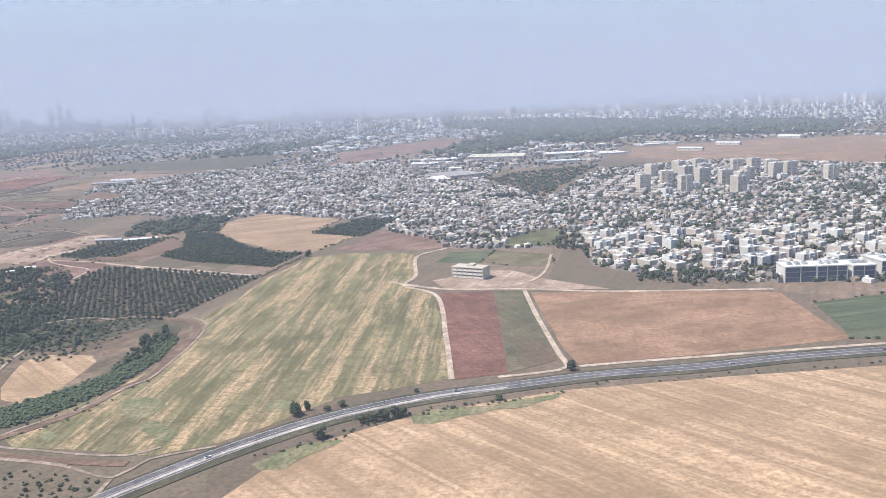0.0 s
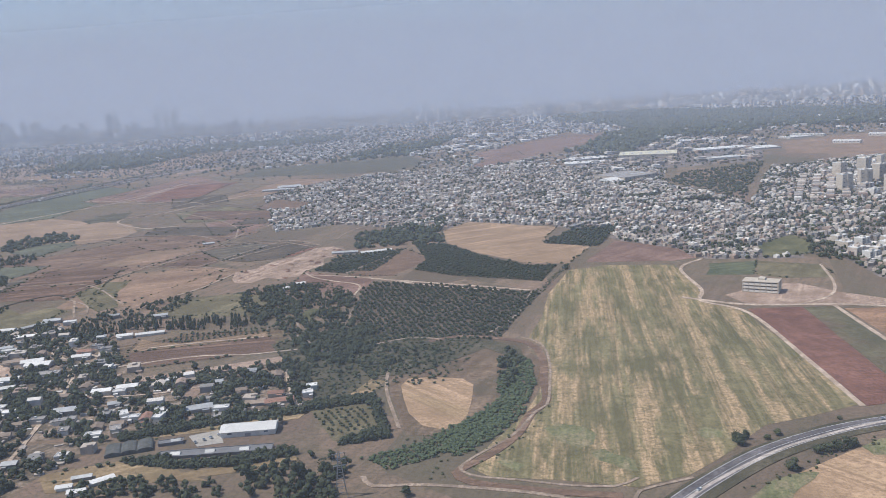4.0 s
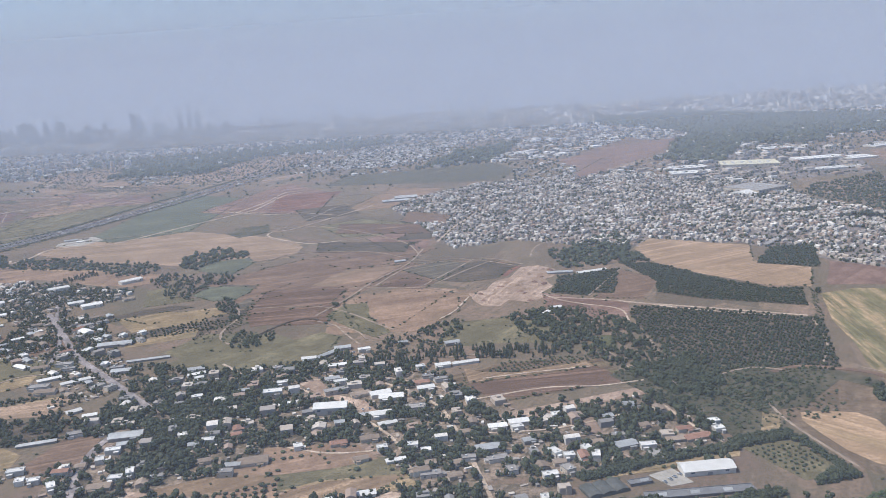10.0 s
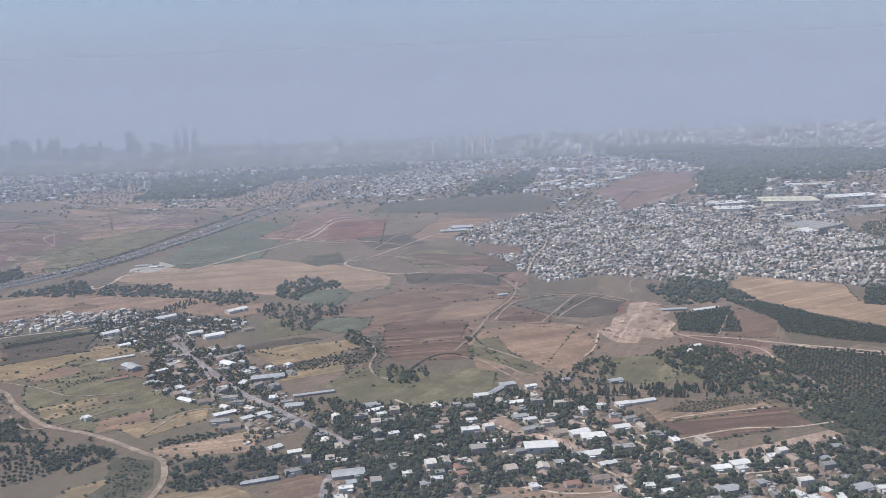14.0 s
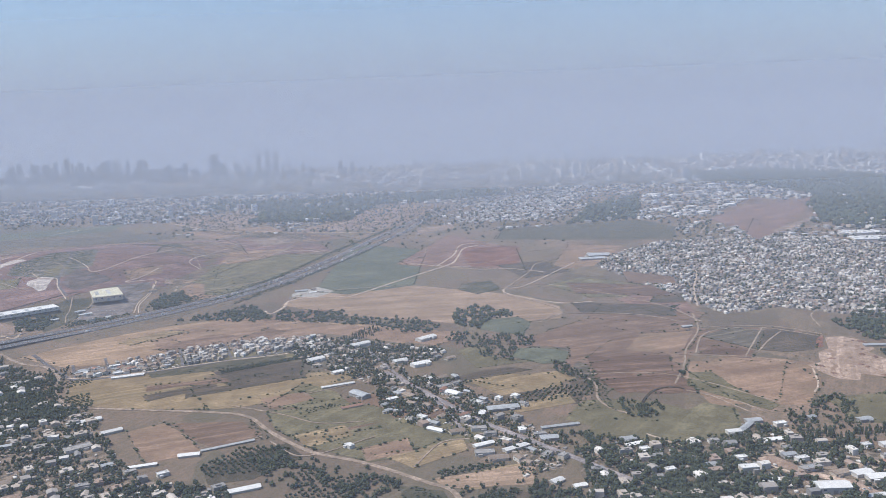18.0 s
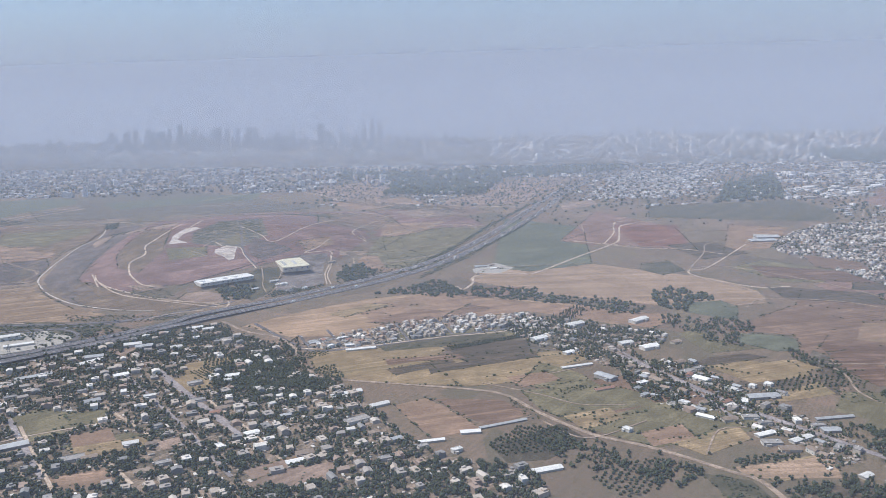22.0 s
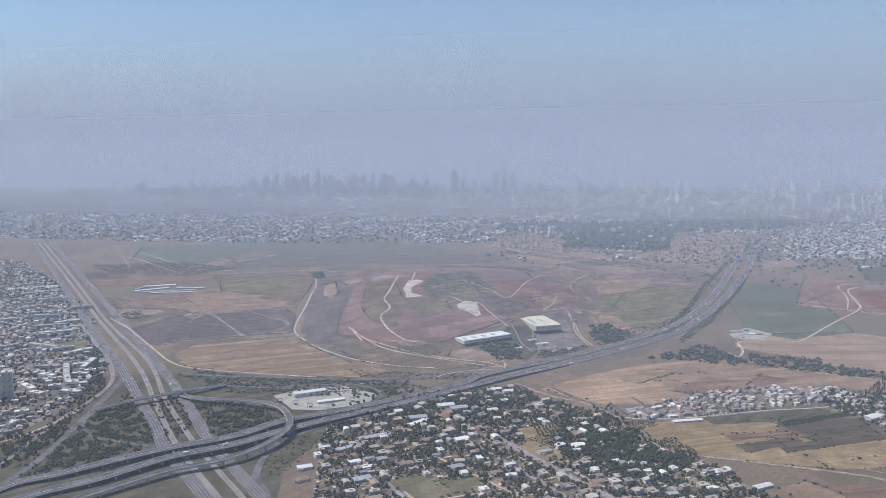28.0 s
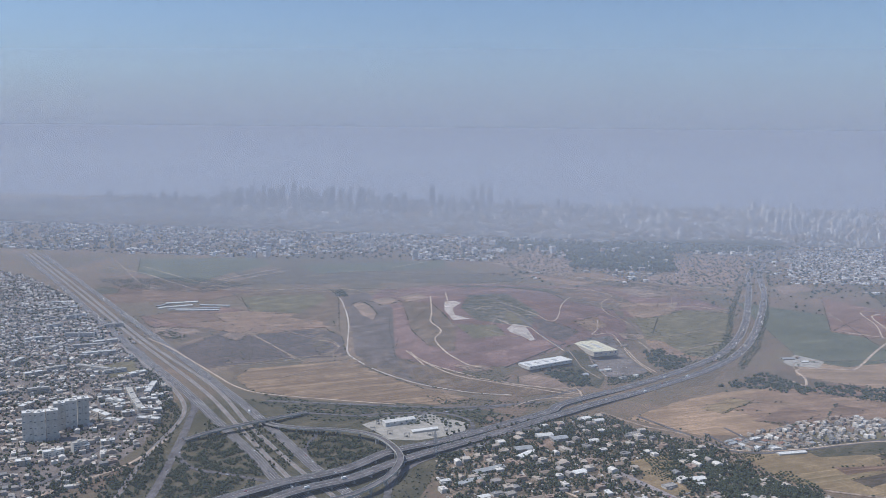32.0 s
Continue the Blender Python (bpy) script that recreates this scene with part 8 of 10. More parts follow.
# ---- sheds and halls ----
def shed(mat, x, y, length, depth, tall, turn, label):
    """A long building: walls on a plinth, a low pitched or flat roof with eaves, a door and windows."""
    thing = tagged(new("warehouse" if length * depth > 250 else "shed"), label, "building")
    wall = {"white_roof": "white_wall", "cream_wall": "cream_wall", "red_roof": "cream_wall", "dark_net": "dark_net", "grey_net": "grey_net", "yellow_metal": "cream_wall", "sand": "cream_wall"}.get(mat, "grey_wall")
    w, d = length, float(depth)
    if tall < 3.5:
        tall, d = tall * 0.72, d * 0.85
    part("wall", mesh_of("wall", *box(-w / 2, -d / 2, -0.3, w / 2, d / 2, tall), wall), thing)
    if mat == "dark_net":
        k = max(2, int(w / 5))
        for i in range(k):
            x0 = -w / 2 + w * i / k
            ring = [(x0 + w / k * (0.5 - 0.5 * math.cos(a)), tall + 0.9 * math.sin(a)) for a in (0, 0.7, 1.4, 1.75, 2.45, 3.1416)]
            v = [(p, e, q) for p, q in ring for e in (-d / 2, d / 2)]
            part("roof", mesh_of("roof", v, [(2 * j, 2 * j + 2, 2 * j + 3, 2 * j + 1) for j in range(5)] + [(0, 10, 8, 6, 4, 2), (1, 3, 5, 7, 9, 11)], mat), thing)
    elif length * depth > 700 or mat in ("grey_roof", "cream_wall", "grey_net"):
        part("roof", mesh_of("roof", *flat_roof(w + 0.4, d + 0.4, tall), "grey_roof" if mat == "cream_wall" else mat), thing)
        for i in range(max(1, int(w / 14))):
            x0 = -w / 2 + (i + 0.5) * 14
            if x0 < w / 2 - 3:
                part("skylight", mesh_of("skylight", *gable(4.0, d * 0.5, tall + 0.15, 0.8, 0.0), "sheet_metal"), thing).location.x = x0
    else:
        part("roof", mesh_of("roof", *gable(w, d, tall, 0.12 * d + 0.3, 0.4), mat), thing)
    if not mat.endswith("net") and tall > 2.4:
        part("door", mesh_of("door", *box(-1.2, -d / 2 - 0.08, -0.2, 1.2, -d / 2 + 0.02, tall * 0.6), "steel"), thing)
        n = max(1, int(w / 6))
        pane = mesh_of("window", *box(-0.9, -d / 2 - 0.06, tall * 0.55, 0.9, -d / 2 + 0.02, tall * 0.8), "glass")
        for i in range(n):
            x0 = -w / 2 + w * (i + 0.5) / n
            if abs(x0) > 2.4:
                part("window", pane, thing).location.x = x0
    thing.matrix_world = pose(x, y, relief(x, y), 0, 0, turn)
    return thing


shed("sheet_metal", -890, 1030, 16.0, 8.0, 2.0, 20, "pale farm shed in a gravel yard")
shed("white_roof", -872, 1018, 9.0, 6.0, 2.0, 20, "small white farm shed in a yard")
shed("brown_roof", -876, 1040, 8.0, 5.0, 2.0, 70, "small brown farm shed in a yard")
shed("sheet_metal", -490, 1236, 40.0, 20.0, 2.6, 10, "wide pale greenhouse roof before the town")
shed("sheet_metal", -478, 1268, 34.0, 20.0, 2.6, 10, "wide pale greenhouse roof before the town")
shed("white_roof", -1828, 1164, 55.7, 7, 2.2, 43, "long white greenhouse roofs on open land")
shed("sheet_metal", -1778, 1144, 68.2, 7, 2.2, 17, "long white greenhouse roofs on open land")
shed("white_roof", -1835, 1201, 51.2, 7, 2.2, 34, "long white greenhouse roofs on open land")
shed("sheet_metal", -1770, 1191, 48.6, 7, 2.2, 9, "long white greenhouse roofs on open land")
shed("white_roof", -257, 328, 23.1, 11.2, 3.4, 7, "long white roofed warehouse beside a nursery")
shed("dark_net", -304, 313, 19.1, 12.8, 1.5, 21, "dark net house in a row of shade tunnels")
shed("brown_roof", -264, 361, 9.1, 7.2, 2.0, 8, "brown roofed farm shed by houses")
shed("red_roof", -253, 362, 13.0, 6.4, 2.0, 17, "red roofed farm shed by houses")
shed("white_roof", -368, 486, 16.8, 4.8, 2.0, 17, "white shed beside dark trees")
shed("white_roof", -446, 492, 21.2, 5.6, 2.0, 12, "small white farm shed with pitched roof")
shed("sheet_metal", -461, 515, 20.6, 4.8, 2.0, 54, "long grey shed beside trees")
shed("white_roof", -441, 414, 18.1, 9.6, 4.1, 4, "large white gabled hall in a school yard")
shed("white_roof", -467, 427, 12.1, 6.4, 2.0, 10, "white roofed building in a yard")
shed("white_roof", -429, 300.5, 18.0, 10.0, 3.8, 15, "large white roofed warehouse in a sandy yard")
shed("white_roof", -408, 315, 9.0, 5.0, 2.2, 12, "small white shed beside a hedge")
shed("white_roof", -302, 603, 9.0, 5.0, 2.6, 20, "white building among dark trees")
shed("white_roof", -310, 590, 8.0, 4.0, 2.2, 60, "white building among dark trees")
shed("cream_wall", -443, 443, 14.0, 6.4, 3.4, 24, "cream building in a yard")
shed("sheet_metal", -587, 521, 27.9, 4.0, 1.7, 17, "long low poultry shed with a pale roof")
shed("white_roof", -541, 485, 12.3, 4.8, 2.0, 29, "small white farm shed with pitched roof")
shed("white_roof", -407, 393, 9.7, 4.8, 2.0, 22, "white roofed house in a yard")
shed("sheet_metal", -420, 406, 12.2, 4.8, 2.0, 13, "low grey roofed building in a yard")
shed("white_roof", -398, 348, 9.2, 4.0, 2.0, 19, "white roofed house among garden trees")
shed("white_roof", -385, 337, 7.0, 4.8, 2.0, 10, "white roofed house among garden trees")
shed("sheet_metal", -594, 384, 19.7, 4.0, 1.8, 19, "long narrow white shed beside a field")
shed("white_roof", -764, 621, 28.2, 4.0, 1.8, 28, "long low white shed beside fields")
shed("red_roof", -743, 567, 16.6, 4.8, 1.6, 31, "flat reddish shed beside fields")
shed("white_roof", -684, 530, 10.5, 4.8, 2.0, 46, "small white farm shed with pitched roof")
shed("white_roof", -640, 487, 14.4, 5.6, 2.0, 32, "small white farm shed with pitched roof")
shed("white_roof", -619, 480, 17.8, 5.6, 2.4, 37, "white roofed workshop in a yard")
shed("white_roof", -595, 428, 8.1, 5.6, 2.0, 41, "white roofed house among garden trees")
shed("white_roof", -582, 421, 7.6, 4.8, 2.0, 21, "white roofed house among garden trees")
shed("white_roof", -532, 311, 13.3, 6.4, 2.7, 6, "white roofed building by a street")
shed("white_roof", -522, 312, 7.5, 7.2, 3.1, 26, "white building by a street")
shed("white_roof", -959, 655, 27.3, 5.6, 2.0, 24, "white shed in a field")
shed("white_roof", -941, 538, 24.5, 7.2, 2.4, 40, "long white farm shed by a road")
shed("white_roof", -910, 517, 14.5, 6.4, 2.4, 40, "long white farm shed by a road")
shed("white_roof", -782, 418, 18.9, 6.4, 2.0, 28, "long white farm shed by a road")
shed("white_roof", -674, 515, 13.1, 5.6, 2.0, -33, "small white shed among fields")
shed("sheet_metal", -1218, 554, 28.8, 8.0, 2.7, 42, "large pale roofed hall among houses")
shed("white_roof", -1191, 597, 21.6, 7.2, 2.7, 59, "white hall among houses")
shed("sheet_metal", -1231, 525, 23.2, 7.2, 2.4, 49, "pale roofed hall among houses")
shed("white_roof", -939, 415, 17.1, 6.4, 2.0, 35, "pale roofed shed beside fields")
shed("sheet_metal", -815, 489, 36.5, 3.2, 1.4, 32, "long narrow plant house")
shed("white_roof", -1321, 657, 32.1, 8.0, 4.1, 39, "tall white substation building")
shed("white_roof", -1292, 641, 26.2, 6.4, 2.7, 35, "low white substation building")
shed("grey_roof", -71, 812, 52.7, 6.4, 2.0, 54, "grey roofed packing shed beside an orchard")
shed("sheet_metal", -289, 720, 22.5, 6.4, 2.0, 3, "pale shed roof beside earthworks")
shed("white_roof", -261, 718, 27.0, 6.4, 2.0, 20, "white shed row beside an orchard")
shed("sheet_metal", -2044, 1146, 63.3, 6, 2.2, 32, "long pale industrial roofs")
shed("sheet_metal", -2002, 1104, 56.6, 8, 2.2, 45, "long pale industrial roofs")
shed("grey_roof", -1798, 876, 39.9, 8, 3.6, 32, "long grey roofed industrial block")
shed("grey_roof", -1760, 831, 38.0, 8, 3.6, 42, "long grey roofed industrial block")
shed("white_roof", -1126, 912, 11.9, 4, 2, 40, "small white gatehouse in a yard")
shed("sheet_metal", -1855, 1171, 29.7, 6, 2.4, 81, "pale low shed on waste ground")
shed("sheet_metal", -1789, 1155, 82.3, 5, 2.4, 27, "long pale greenhouse roofs")
shed("grey_roof", -931, 509, 17.5, 7, 2, 30, "grey flat shed beside a yard")
shed("white_roof", -860, 454, 17.4, 4, 2, 22, "long white farm shed by a road")
shed("white_roof", -836, 472, 13.5, 6, 2, 16, "white roofed workshop in a yard")
shed("yellow_metal", 87, 1434, 92, 64.0, 6, -10, "large yellowish industrial hall")
shed("white_roof", 414, 1644, 61.3, 14, 4, -38, "long white shed on reddish open ground")
shed("white_roof", 516, 1564, 43.2, 14, 4, -38, "long white shed on reddish open ground")
shed("white_roof", 419, 1467, 42.8, 14, 4, -35, "long pale shed on reddish open ground")
shed("white_roof", 564, 2022, 76.3, 14, 4, -46, "long white hall before distant woods")
shed("white_roof", 686, 2135, 34.1, 14, 4, -49, "white hall before distant woods")
shed("white_roof", 677, 1690, 43.7, 14, 4, -42, "long white hall before distant woods")
shed("white_roof", 219, 1687, 77.2, 46.6, 3, 8, "long white industrial hall")
shed("white_roof", 216, 1474, 89.1, 36.0, 3.6, 11, "large white industrial hall")
shed("white_roof", 197, 1339, 80.9, 29.9, 3, 11, "long white industrial hall")
shed("white_roof", 278, 1464, 49.5, 51.0, 3, 12, "large white industrial hall")
shed("white_roof", -10, 1447, 62.6, 44.1, 3, 11, "long white industrial hall")
shed("white_roof", -21, 1376, 66.1, 44.4, 3, -2, "long white industrial hall")
shed("white_roof", 399, 1636, 76.2, 38.4, 3, 23, "long white industrial hall")
shed("cream_wall", 14, 1156, 59.9, 60.0, 5, 35, "large pale industrial block")
shed("white_roof", -11, 1122, 19.3, 33.1, 3, 35, "low white industrial hall roof")
shed("white_roof", 173, 1792, 50.7, 45.3, 3, 53, "low white industrial hall roof")
shed("sheet_metal", -441, 801, 10.8, 5, 2, 20, "small pale farm shed by a lane")
shed("white_roof", -314, 278, 5.6, 3.5, 2, 16, "low white building among trees")
shed("white_roof", -307, 274, 6.3, 4, 2, 17, "white flat roofed building among trees")
shed("white_roof", -302, 283, 9.6, 4, 2, 40, "white flat roofed building among trees")
shed("sheet_metal", -311, 286, 7.1, 3, 2, 20, "low pale building among trees")
shed("yellow_metal", -1139, 997, 35.6, 60.0, 6, 31, "large pale yellow factory hall")
shed("white_roof", -1197, 910, 69.0, 22, 3.6, 45, "long pale flat roofed industrial hall")
shed("grey_net", -265, 307, 46.2, 7, 1.3, 6, "long flat grey net house beside a hedge")
shed("grey_net", -288, 318, 10.1, 4.5, 1.4, 16, "low grey net house beside a warehouse")


# ---- houses ----
def house_kind(seed):
    """A village house: walls, roof, door, windows and a roof tank; one of several makes."""
    r = random.Random(seed)
    w, d, tall = r.uniform(5.0, 10.0), r.uniform(3.6, 5.2), r.choice((1.7, 2.0, 2.9))
    roof = ("white_roof", "brown_roof", "grey_roof", "red_roof", "sheet_metal", "brown_roof", "grey_roof")[seed % 7]
    wall = r.choice(("white_wall", "cream_wall", "white_wall", "stone_wall"))
    thing = new("house")
    part("wall", mesh_of("wall", *joined(box(-w / 2, -d / 2, -0.3, w / 2, d / 2, tall), box(w / 2, -d * 0.3, -0.3, w / 2 + 1.6, d * 0.2, tall * 0.7)), wall), thing)
    if roof in ("red_roof", "brown_roof", "sheet_metal"):
        part("roof", mesh_of("roof", *gable(w, d, tall, 0.9 if roof != "sheet_metal" else 0.5, 0.3, 1.5 if seed % 2 else 0.0), roof), thing)
    else:
        part("roof", mesh_of("roof", *flat_roof(w + 0.2, d + 0.2, tall), roof), thing)
        part("water_tank", mesh_of("water_tank", *box(w * 0.2, 0, tall + 0.15, w * 0.2 + 0.8, 0.6, tall + 0.9), "white_roof"), thing, "white roof tank")
    part("porch_roof", mesh_of("porch_roof", *box(w / 2 - 0.1, -d * 0.35, tall * 0.7, w / 2 + 1.8, d * 0.25, tall * 0.7 + 0.12), roof), thing)
    part("door", mesh_of("door", *box(-0.25, -d / 2 - 0.04, 0, 0.25, -d / 2 + 0.02, 1.05), "brown_roof"), thing)
    for x0 in (-w * 0.3, w * 0.3):
        part("window", mesh_of("window", *box(x0 - 0.4, -d / 2 - 0.04, 0.7, x0 + 0.4, -d / 2 + 0.02, 1.4), "glass"), thing)
    look_of = {"red_roof": "low plastered house with a red tiled roof", "brown_roof": "low plastered house with a weathered brown roof", "white_roof": "low plastered house with a flat white roof", "grey_roof": "low house with a flat grey roof", "sheet_metal": "low house with a pale metal roof"}
    return tagged(thing, look_of[roof] + " among garden trees", "house", "village houses")


KINDS = [house_kind(i) for i in range(14)]
placed_kinds = [0] * len(KINDS)


def put_house(i, x, y, turn):
    m = pose(x, y, relief(x, y), 0, 0, turn)
    if placed_kinds[i] == 0:
        KINDS[i].matrix_world = m
    else:
        copy_thing(KINDS[i], m)
    placed_kinds[i] += 1


def pitched(pts, w, d, h, rise, turns, name, mat, label):
    """Joined far houses with pitched roofs."""
    n = len(pts)
    one = np.array([(-1, -1, 0), (1, -1, 0), (1, 1, 0), (-1, 1, 0), (-1, -1, 1), (1, -1, 1), (1, 1, 1), (-1, 1, 1), (-1, 0, 2), (1, 0, 2)], float)
    f = np.array([(0, 1, 5), (0, 5, 4), (1, 2, 6), (1, 6, 5), (2, 3, 7), (2, 7, 6), (3, 0, 4), (3, 4, 7), (4, 5, 9), (4, 9, 8), (6, 7, 8), (6, 8, 9), (5, 6, 9), (7, 4, 8)])
    v = np.repeat(one[None], n, 0)
    z = np.where(one[None, :, 2] == 0, -0.2, np.where(one[None, :, 2] == 1, h[:, None], (h + rise)[:, None]))
    x, y = v[:, :, 0] * w[:, None] / 2, v[:, :, 1] * d[:, None] / 2
    c, s = np.cos(turns)[:, None], np.sin(turns)[:, None]
    out = np.stack([x * c - y * s + pts[:, :1], x * s + y * c + pts[:, 1:2], z + heights(pts)[:, None]], 2).reshape(-1, 3)
    return bulk(name, out, (f[None] + (np.arange(n) * 10)[:, None, None]).reshape(-1, 3), mat, label, "houses")


def settlement(label, poly, turn, spacing, keep, single=0, trees=0.6, tree_gap=4.6, tall=(2.0, 4.0), size=(5.0, 9.0), tree_size=1.9, fields=True, bare=None):
    """Houses on a shaken grid, with trees between them; the nearest ones are things of their own."""
    if single:
        area("village_ground", "garden", 1, poly, "dark garden ground between village houses", 0.03)
        pts = scatter(poly, spacing, turn, 0.42, keep)
    else:
        area("town_ground", "town_ground", 1, poly, "grey brown ground between town houses", 0.03)
        pts = scatter(poly, spacing, turn, 0.3, keep)
        c, s = math.cos(radians(turn)), math.sin(radians(turn))
        u, v = pts[:, 0] * c + pts[:, 1] * s, pts[:, 1] * c - pts[:, 0] * s
        block_no = np.floor(u / 64) * 17.3  # streets between the blocks, shifted from block to block
        pts = pts[(u % 64 > 6) & ((v + block_no) % 41 > 5)]
        pts = pts[np.array([noise.noise((x / 45, y / 45, 4.0)) for x, y in pts]) > -0.32]
    pts = pts[off_roads(pts, 3.0)]
    pts = pts[clear_of_homes(pts, 4.0)]
    if fields:
        pts = pts[clear_of_fields(pts)]
    order = np.argsort(pts[:, 1])
    for i, k in enumerate(order[:single]):
        put_house(int(rng.integers(len(KINDS))), pts[k, 0], pts[k, 1], turn + rng.choice((0, 90, 180, 270)) + rng.normal(0, 15))
    rest = pts[order[single:]]
    if len(rest):
        n = len(rest)
        turns = radians(turn) + rng.choice((0, 1.5708), n) + rng.normal(0, 0.1, n)
        w, d, h = rng.uniform(*size, n), rng.uniform(size[0] * 0.8, size[1] * 0.8, n), rng.uniform(*tall, n)
        flat = rng.random(n) < 0.6
        if flat.any():
            boxes("houses", rest[flat], np.stack([w, d, h], 1)[flat], turns[flat], "town", label + ", flat roofs", "houses")
            boxes("roof_rooms", rest[flat] + rng.normal(0, 1.0, (flat.sum(), 2)), np.stack([w * 0.35, d * 0.35, h + 0.9], 1)[flat], turns[flat], "town", "small stair rooms on flat roofs", "houses")
        if (~flat).any():
            pitched(rest[~flat], w[~flat], d[~flat], h[~flat], np.full((~flat).sum(), 0.9), turns[~flat], "houses", "town", label + ", pitched roofs")
    if single:
        small = scatter(poly, 5.5, turn + 5, 0.5, 0.42)
        small = small[off_roads(small, 1.5)]
        small = small[clear_of_homes(small, 1.5)]
        small = small[clear_of_fields(small)] if fields else small
        gap = ((small[:, None] - pts[None]) ** 2).sum(2).min(1) if len(pts) else np.full(len(small), 99.0)
        small = small[gap > 5.0 ** 2]
        n = len(small)
        if n:
            boxes("outbuildings", small, np.stack([rng.uniform(1.2, 4.2, n), rng.uniform(1.0, 2.4, n), rng.uniform(0.7, 1.4, n)], 1), radians(turn) + rng.choice((0, 1.5708), n) + rng.normal(0, 0.15, n), "town", "small sheds and shelters in village yards", "sheds")
    t = scatter(poly, tree_gap, turn + 17, 0.5, trees)
    t = t[off_roads(t, 0.8)]
    thin = np.array([noise.noise((x / 19, y / 19, 7.0)) for x, y in t])
    bare = bare if bare is not None else 0.03
    t = t[(thin > ((bare if single else -0.05) if fields else -0.15)) | (rng.random(len(t)) < (0.22 if single else 0.35))]
    t = t[clear_of_homes(t, 0.8)]
    if fields:
        t = t[clear_of_fields(t)]
    if len(pts) and len(t):
        far = np.ones(len(t), bool)
        for k in range(0, len(t), 400):
            far[k:k + 400] = ((t[k:k + 400, None] - pts[None]) ** 2).sum(2).min(1) > (size[0] * 0.55) ** 2
        t = t[far]
    near = (t[:, 1] < 430) if single else np.zeros(len(t), bool)
    wood("garden_trees", t[near], tree_size * 0.92, "round", "tree", "leafy dark garden trees between houses", "trees", 0.45)
    t, kind = t[~near], "mid" if single else "small"
    wood("garden_trees", t[::2], tree_size, kind, "tree", "dark garden trees between houses", "trees", 0.45)
    wood("garden_trees", t[1::2], tree_size * 0.8, kind, "tree_grey", "olive green garden trees between houses", "trees", 0.45)


V = "village houses in gardens"
settlement(V, [(-515, 509), (-452, 517), (-369, 452), (-337, 405), (-265, 434), (-240, 353), (-247, 335), (-315, 330), (-392, 319), (-479, 295), (-535, 270), (-560, 300), (-580, 440), (-576, 478)], 12, 11.0, 0.42, 22, 0.95, 3.5, tree_size=2.7)
settlement(V, [(-336, 265), (-331, 287), (-316, 323), (-392, 319), (-479, 295), (-470, 250)], 12, 11.5, 0.4, 6, 0.95, 3.5, tree_size=2.7)
settlement(V, [(-505, 550), (-384, 468), (-349, 414), (-369, 452), (-452, 517)], 12, 11.5, 0.4, 3, 0.95, 3.5, tree_size=2.7)
settlement(V, [(-841, 739), (-821, 786), (-760, 765), (-681, 729), (-685, 691), (-715, 678), (-708, 641), (-670, 639), (-647, 591), (-610, 573), (-621, 540), (-693, 526), (-720, 559), (-730, 614), (-757, 643), (-803, 683)], -40, 9.6, 0.5, 18, 0.95, 3.1, (1.5, 2.4), (3.4, 6.2), 2.3, fields=False)
settlement(V, [(-702, 530), (-621, 540), (-586, 498), (-586, 451), (-615, 435), (-621, 479), (-654, 499)], -40, 10, 0.5, 6, 0.9, 3.3, fields=False)
settlement(V, [(-665, 330), (-627, 344), (-590, 345), (-575, 300), (-600, 270), (-656, 290)], 20, 9.5, 0.6, 8, 0.9, 3.6)
settlement(V, [(-1273, 612), (-1214, 644), (-1136, 727), (-1044, 661), (-1000, 585), (-959, 575), (-888, 475), (-852, 433), (-795, 422), (-779, 386), (-850, 330), (-1084, 290), (-1200, 380), (-1258, 525)], 35, 12.5, 0.4, 26, 0.95, 3.3, tree_size=2.4, bare=-0.12)
settlement("rows of new white houses", [(-1019, 667), (-960, 727), (-891, 776), (-816, 790), (-787, 743), (-858, 713), (-919, 682), (-997, 648)], 42, 7.2, 0.92, 30, 0.4, 4.2, (2.4, 3.4), (4.0, 5.4), 1.3, fields=False)
settlement("dense low town houses", [(-493, 1177), (-461, 1261), (-370, 1396), (-129, 1459), (-20, 1300), (60, 1060), (100, 900), (100, 714), (69, 615), (3, 628), (-33, 686), (-103, 812), (-243, 828), (-323, 885), (-388, 857), (-410, 912)], 25, 6.2, 0.76, 0, 0.6, 4.4, (1.5, 2.9), (2.8, 5.8), 1.6)
settlement("low houses of a town quarter", [(-2378, 1446), (-2272, 1393), (-1981, 1144), (-1772, 931), (-1600, 735), (-1565, 661), (-1530, 549), (-1525, 470), (-1540, 400), (-1640, 370), (-2487, 1414)], 38, 7.6, 0.72, 0, 0.7, 4.6, (1.6, 3.6), (3.2, 7.4), 1.7)
settlement("town houses and flats", [(97, 861), (214, 1191), (383, 1260), (700, 1250), (760, 900), (420, 500), (248, 475), (192, 484), (126, 510), (95, 549), (96, 686)], 30, 6.8, 0.72, 0, 0.85, 4.0, (1.6, 3.6), (2.8, 6.0), 1.8)
settlement("dense low town houses", [(-18, 1370), (81, 1228), (47, 1077), (70, 960), (102, 916), (72, 800), (26, 862), (-16, 972)], 25, 6.6, 0.75, 0, 0.6, 4.4, (1.5, 2.9), (2.8, 5.8), 1.7)
settlement("industrial sheds and workshops", [(50, 1761), (345, 1682), (229, 1277), (91, 1239), (-30, 1250), (-44, 1393)], 15, 24, 0.55, 0, 0.5, 9.0, (3.0, 5.0), (8.0, 20.0), 2.2)


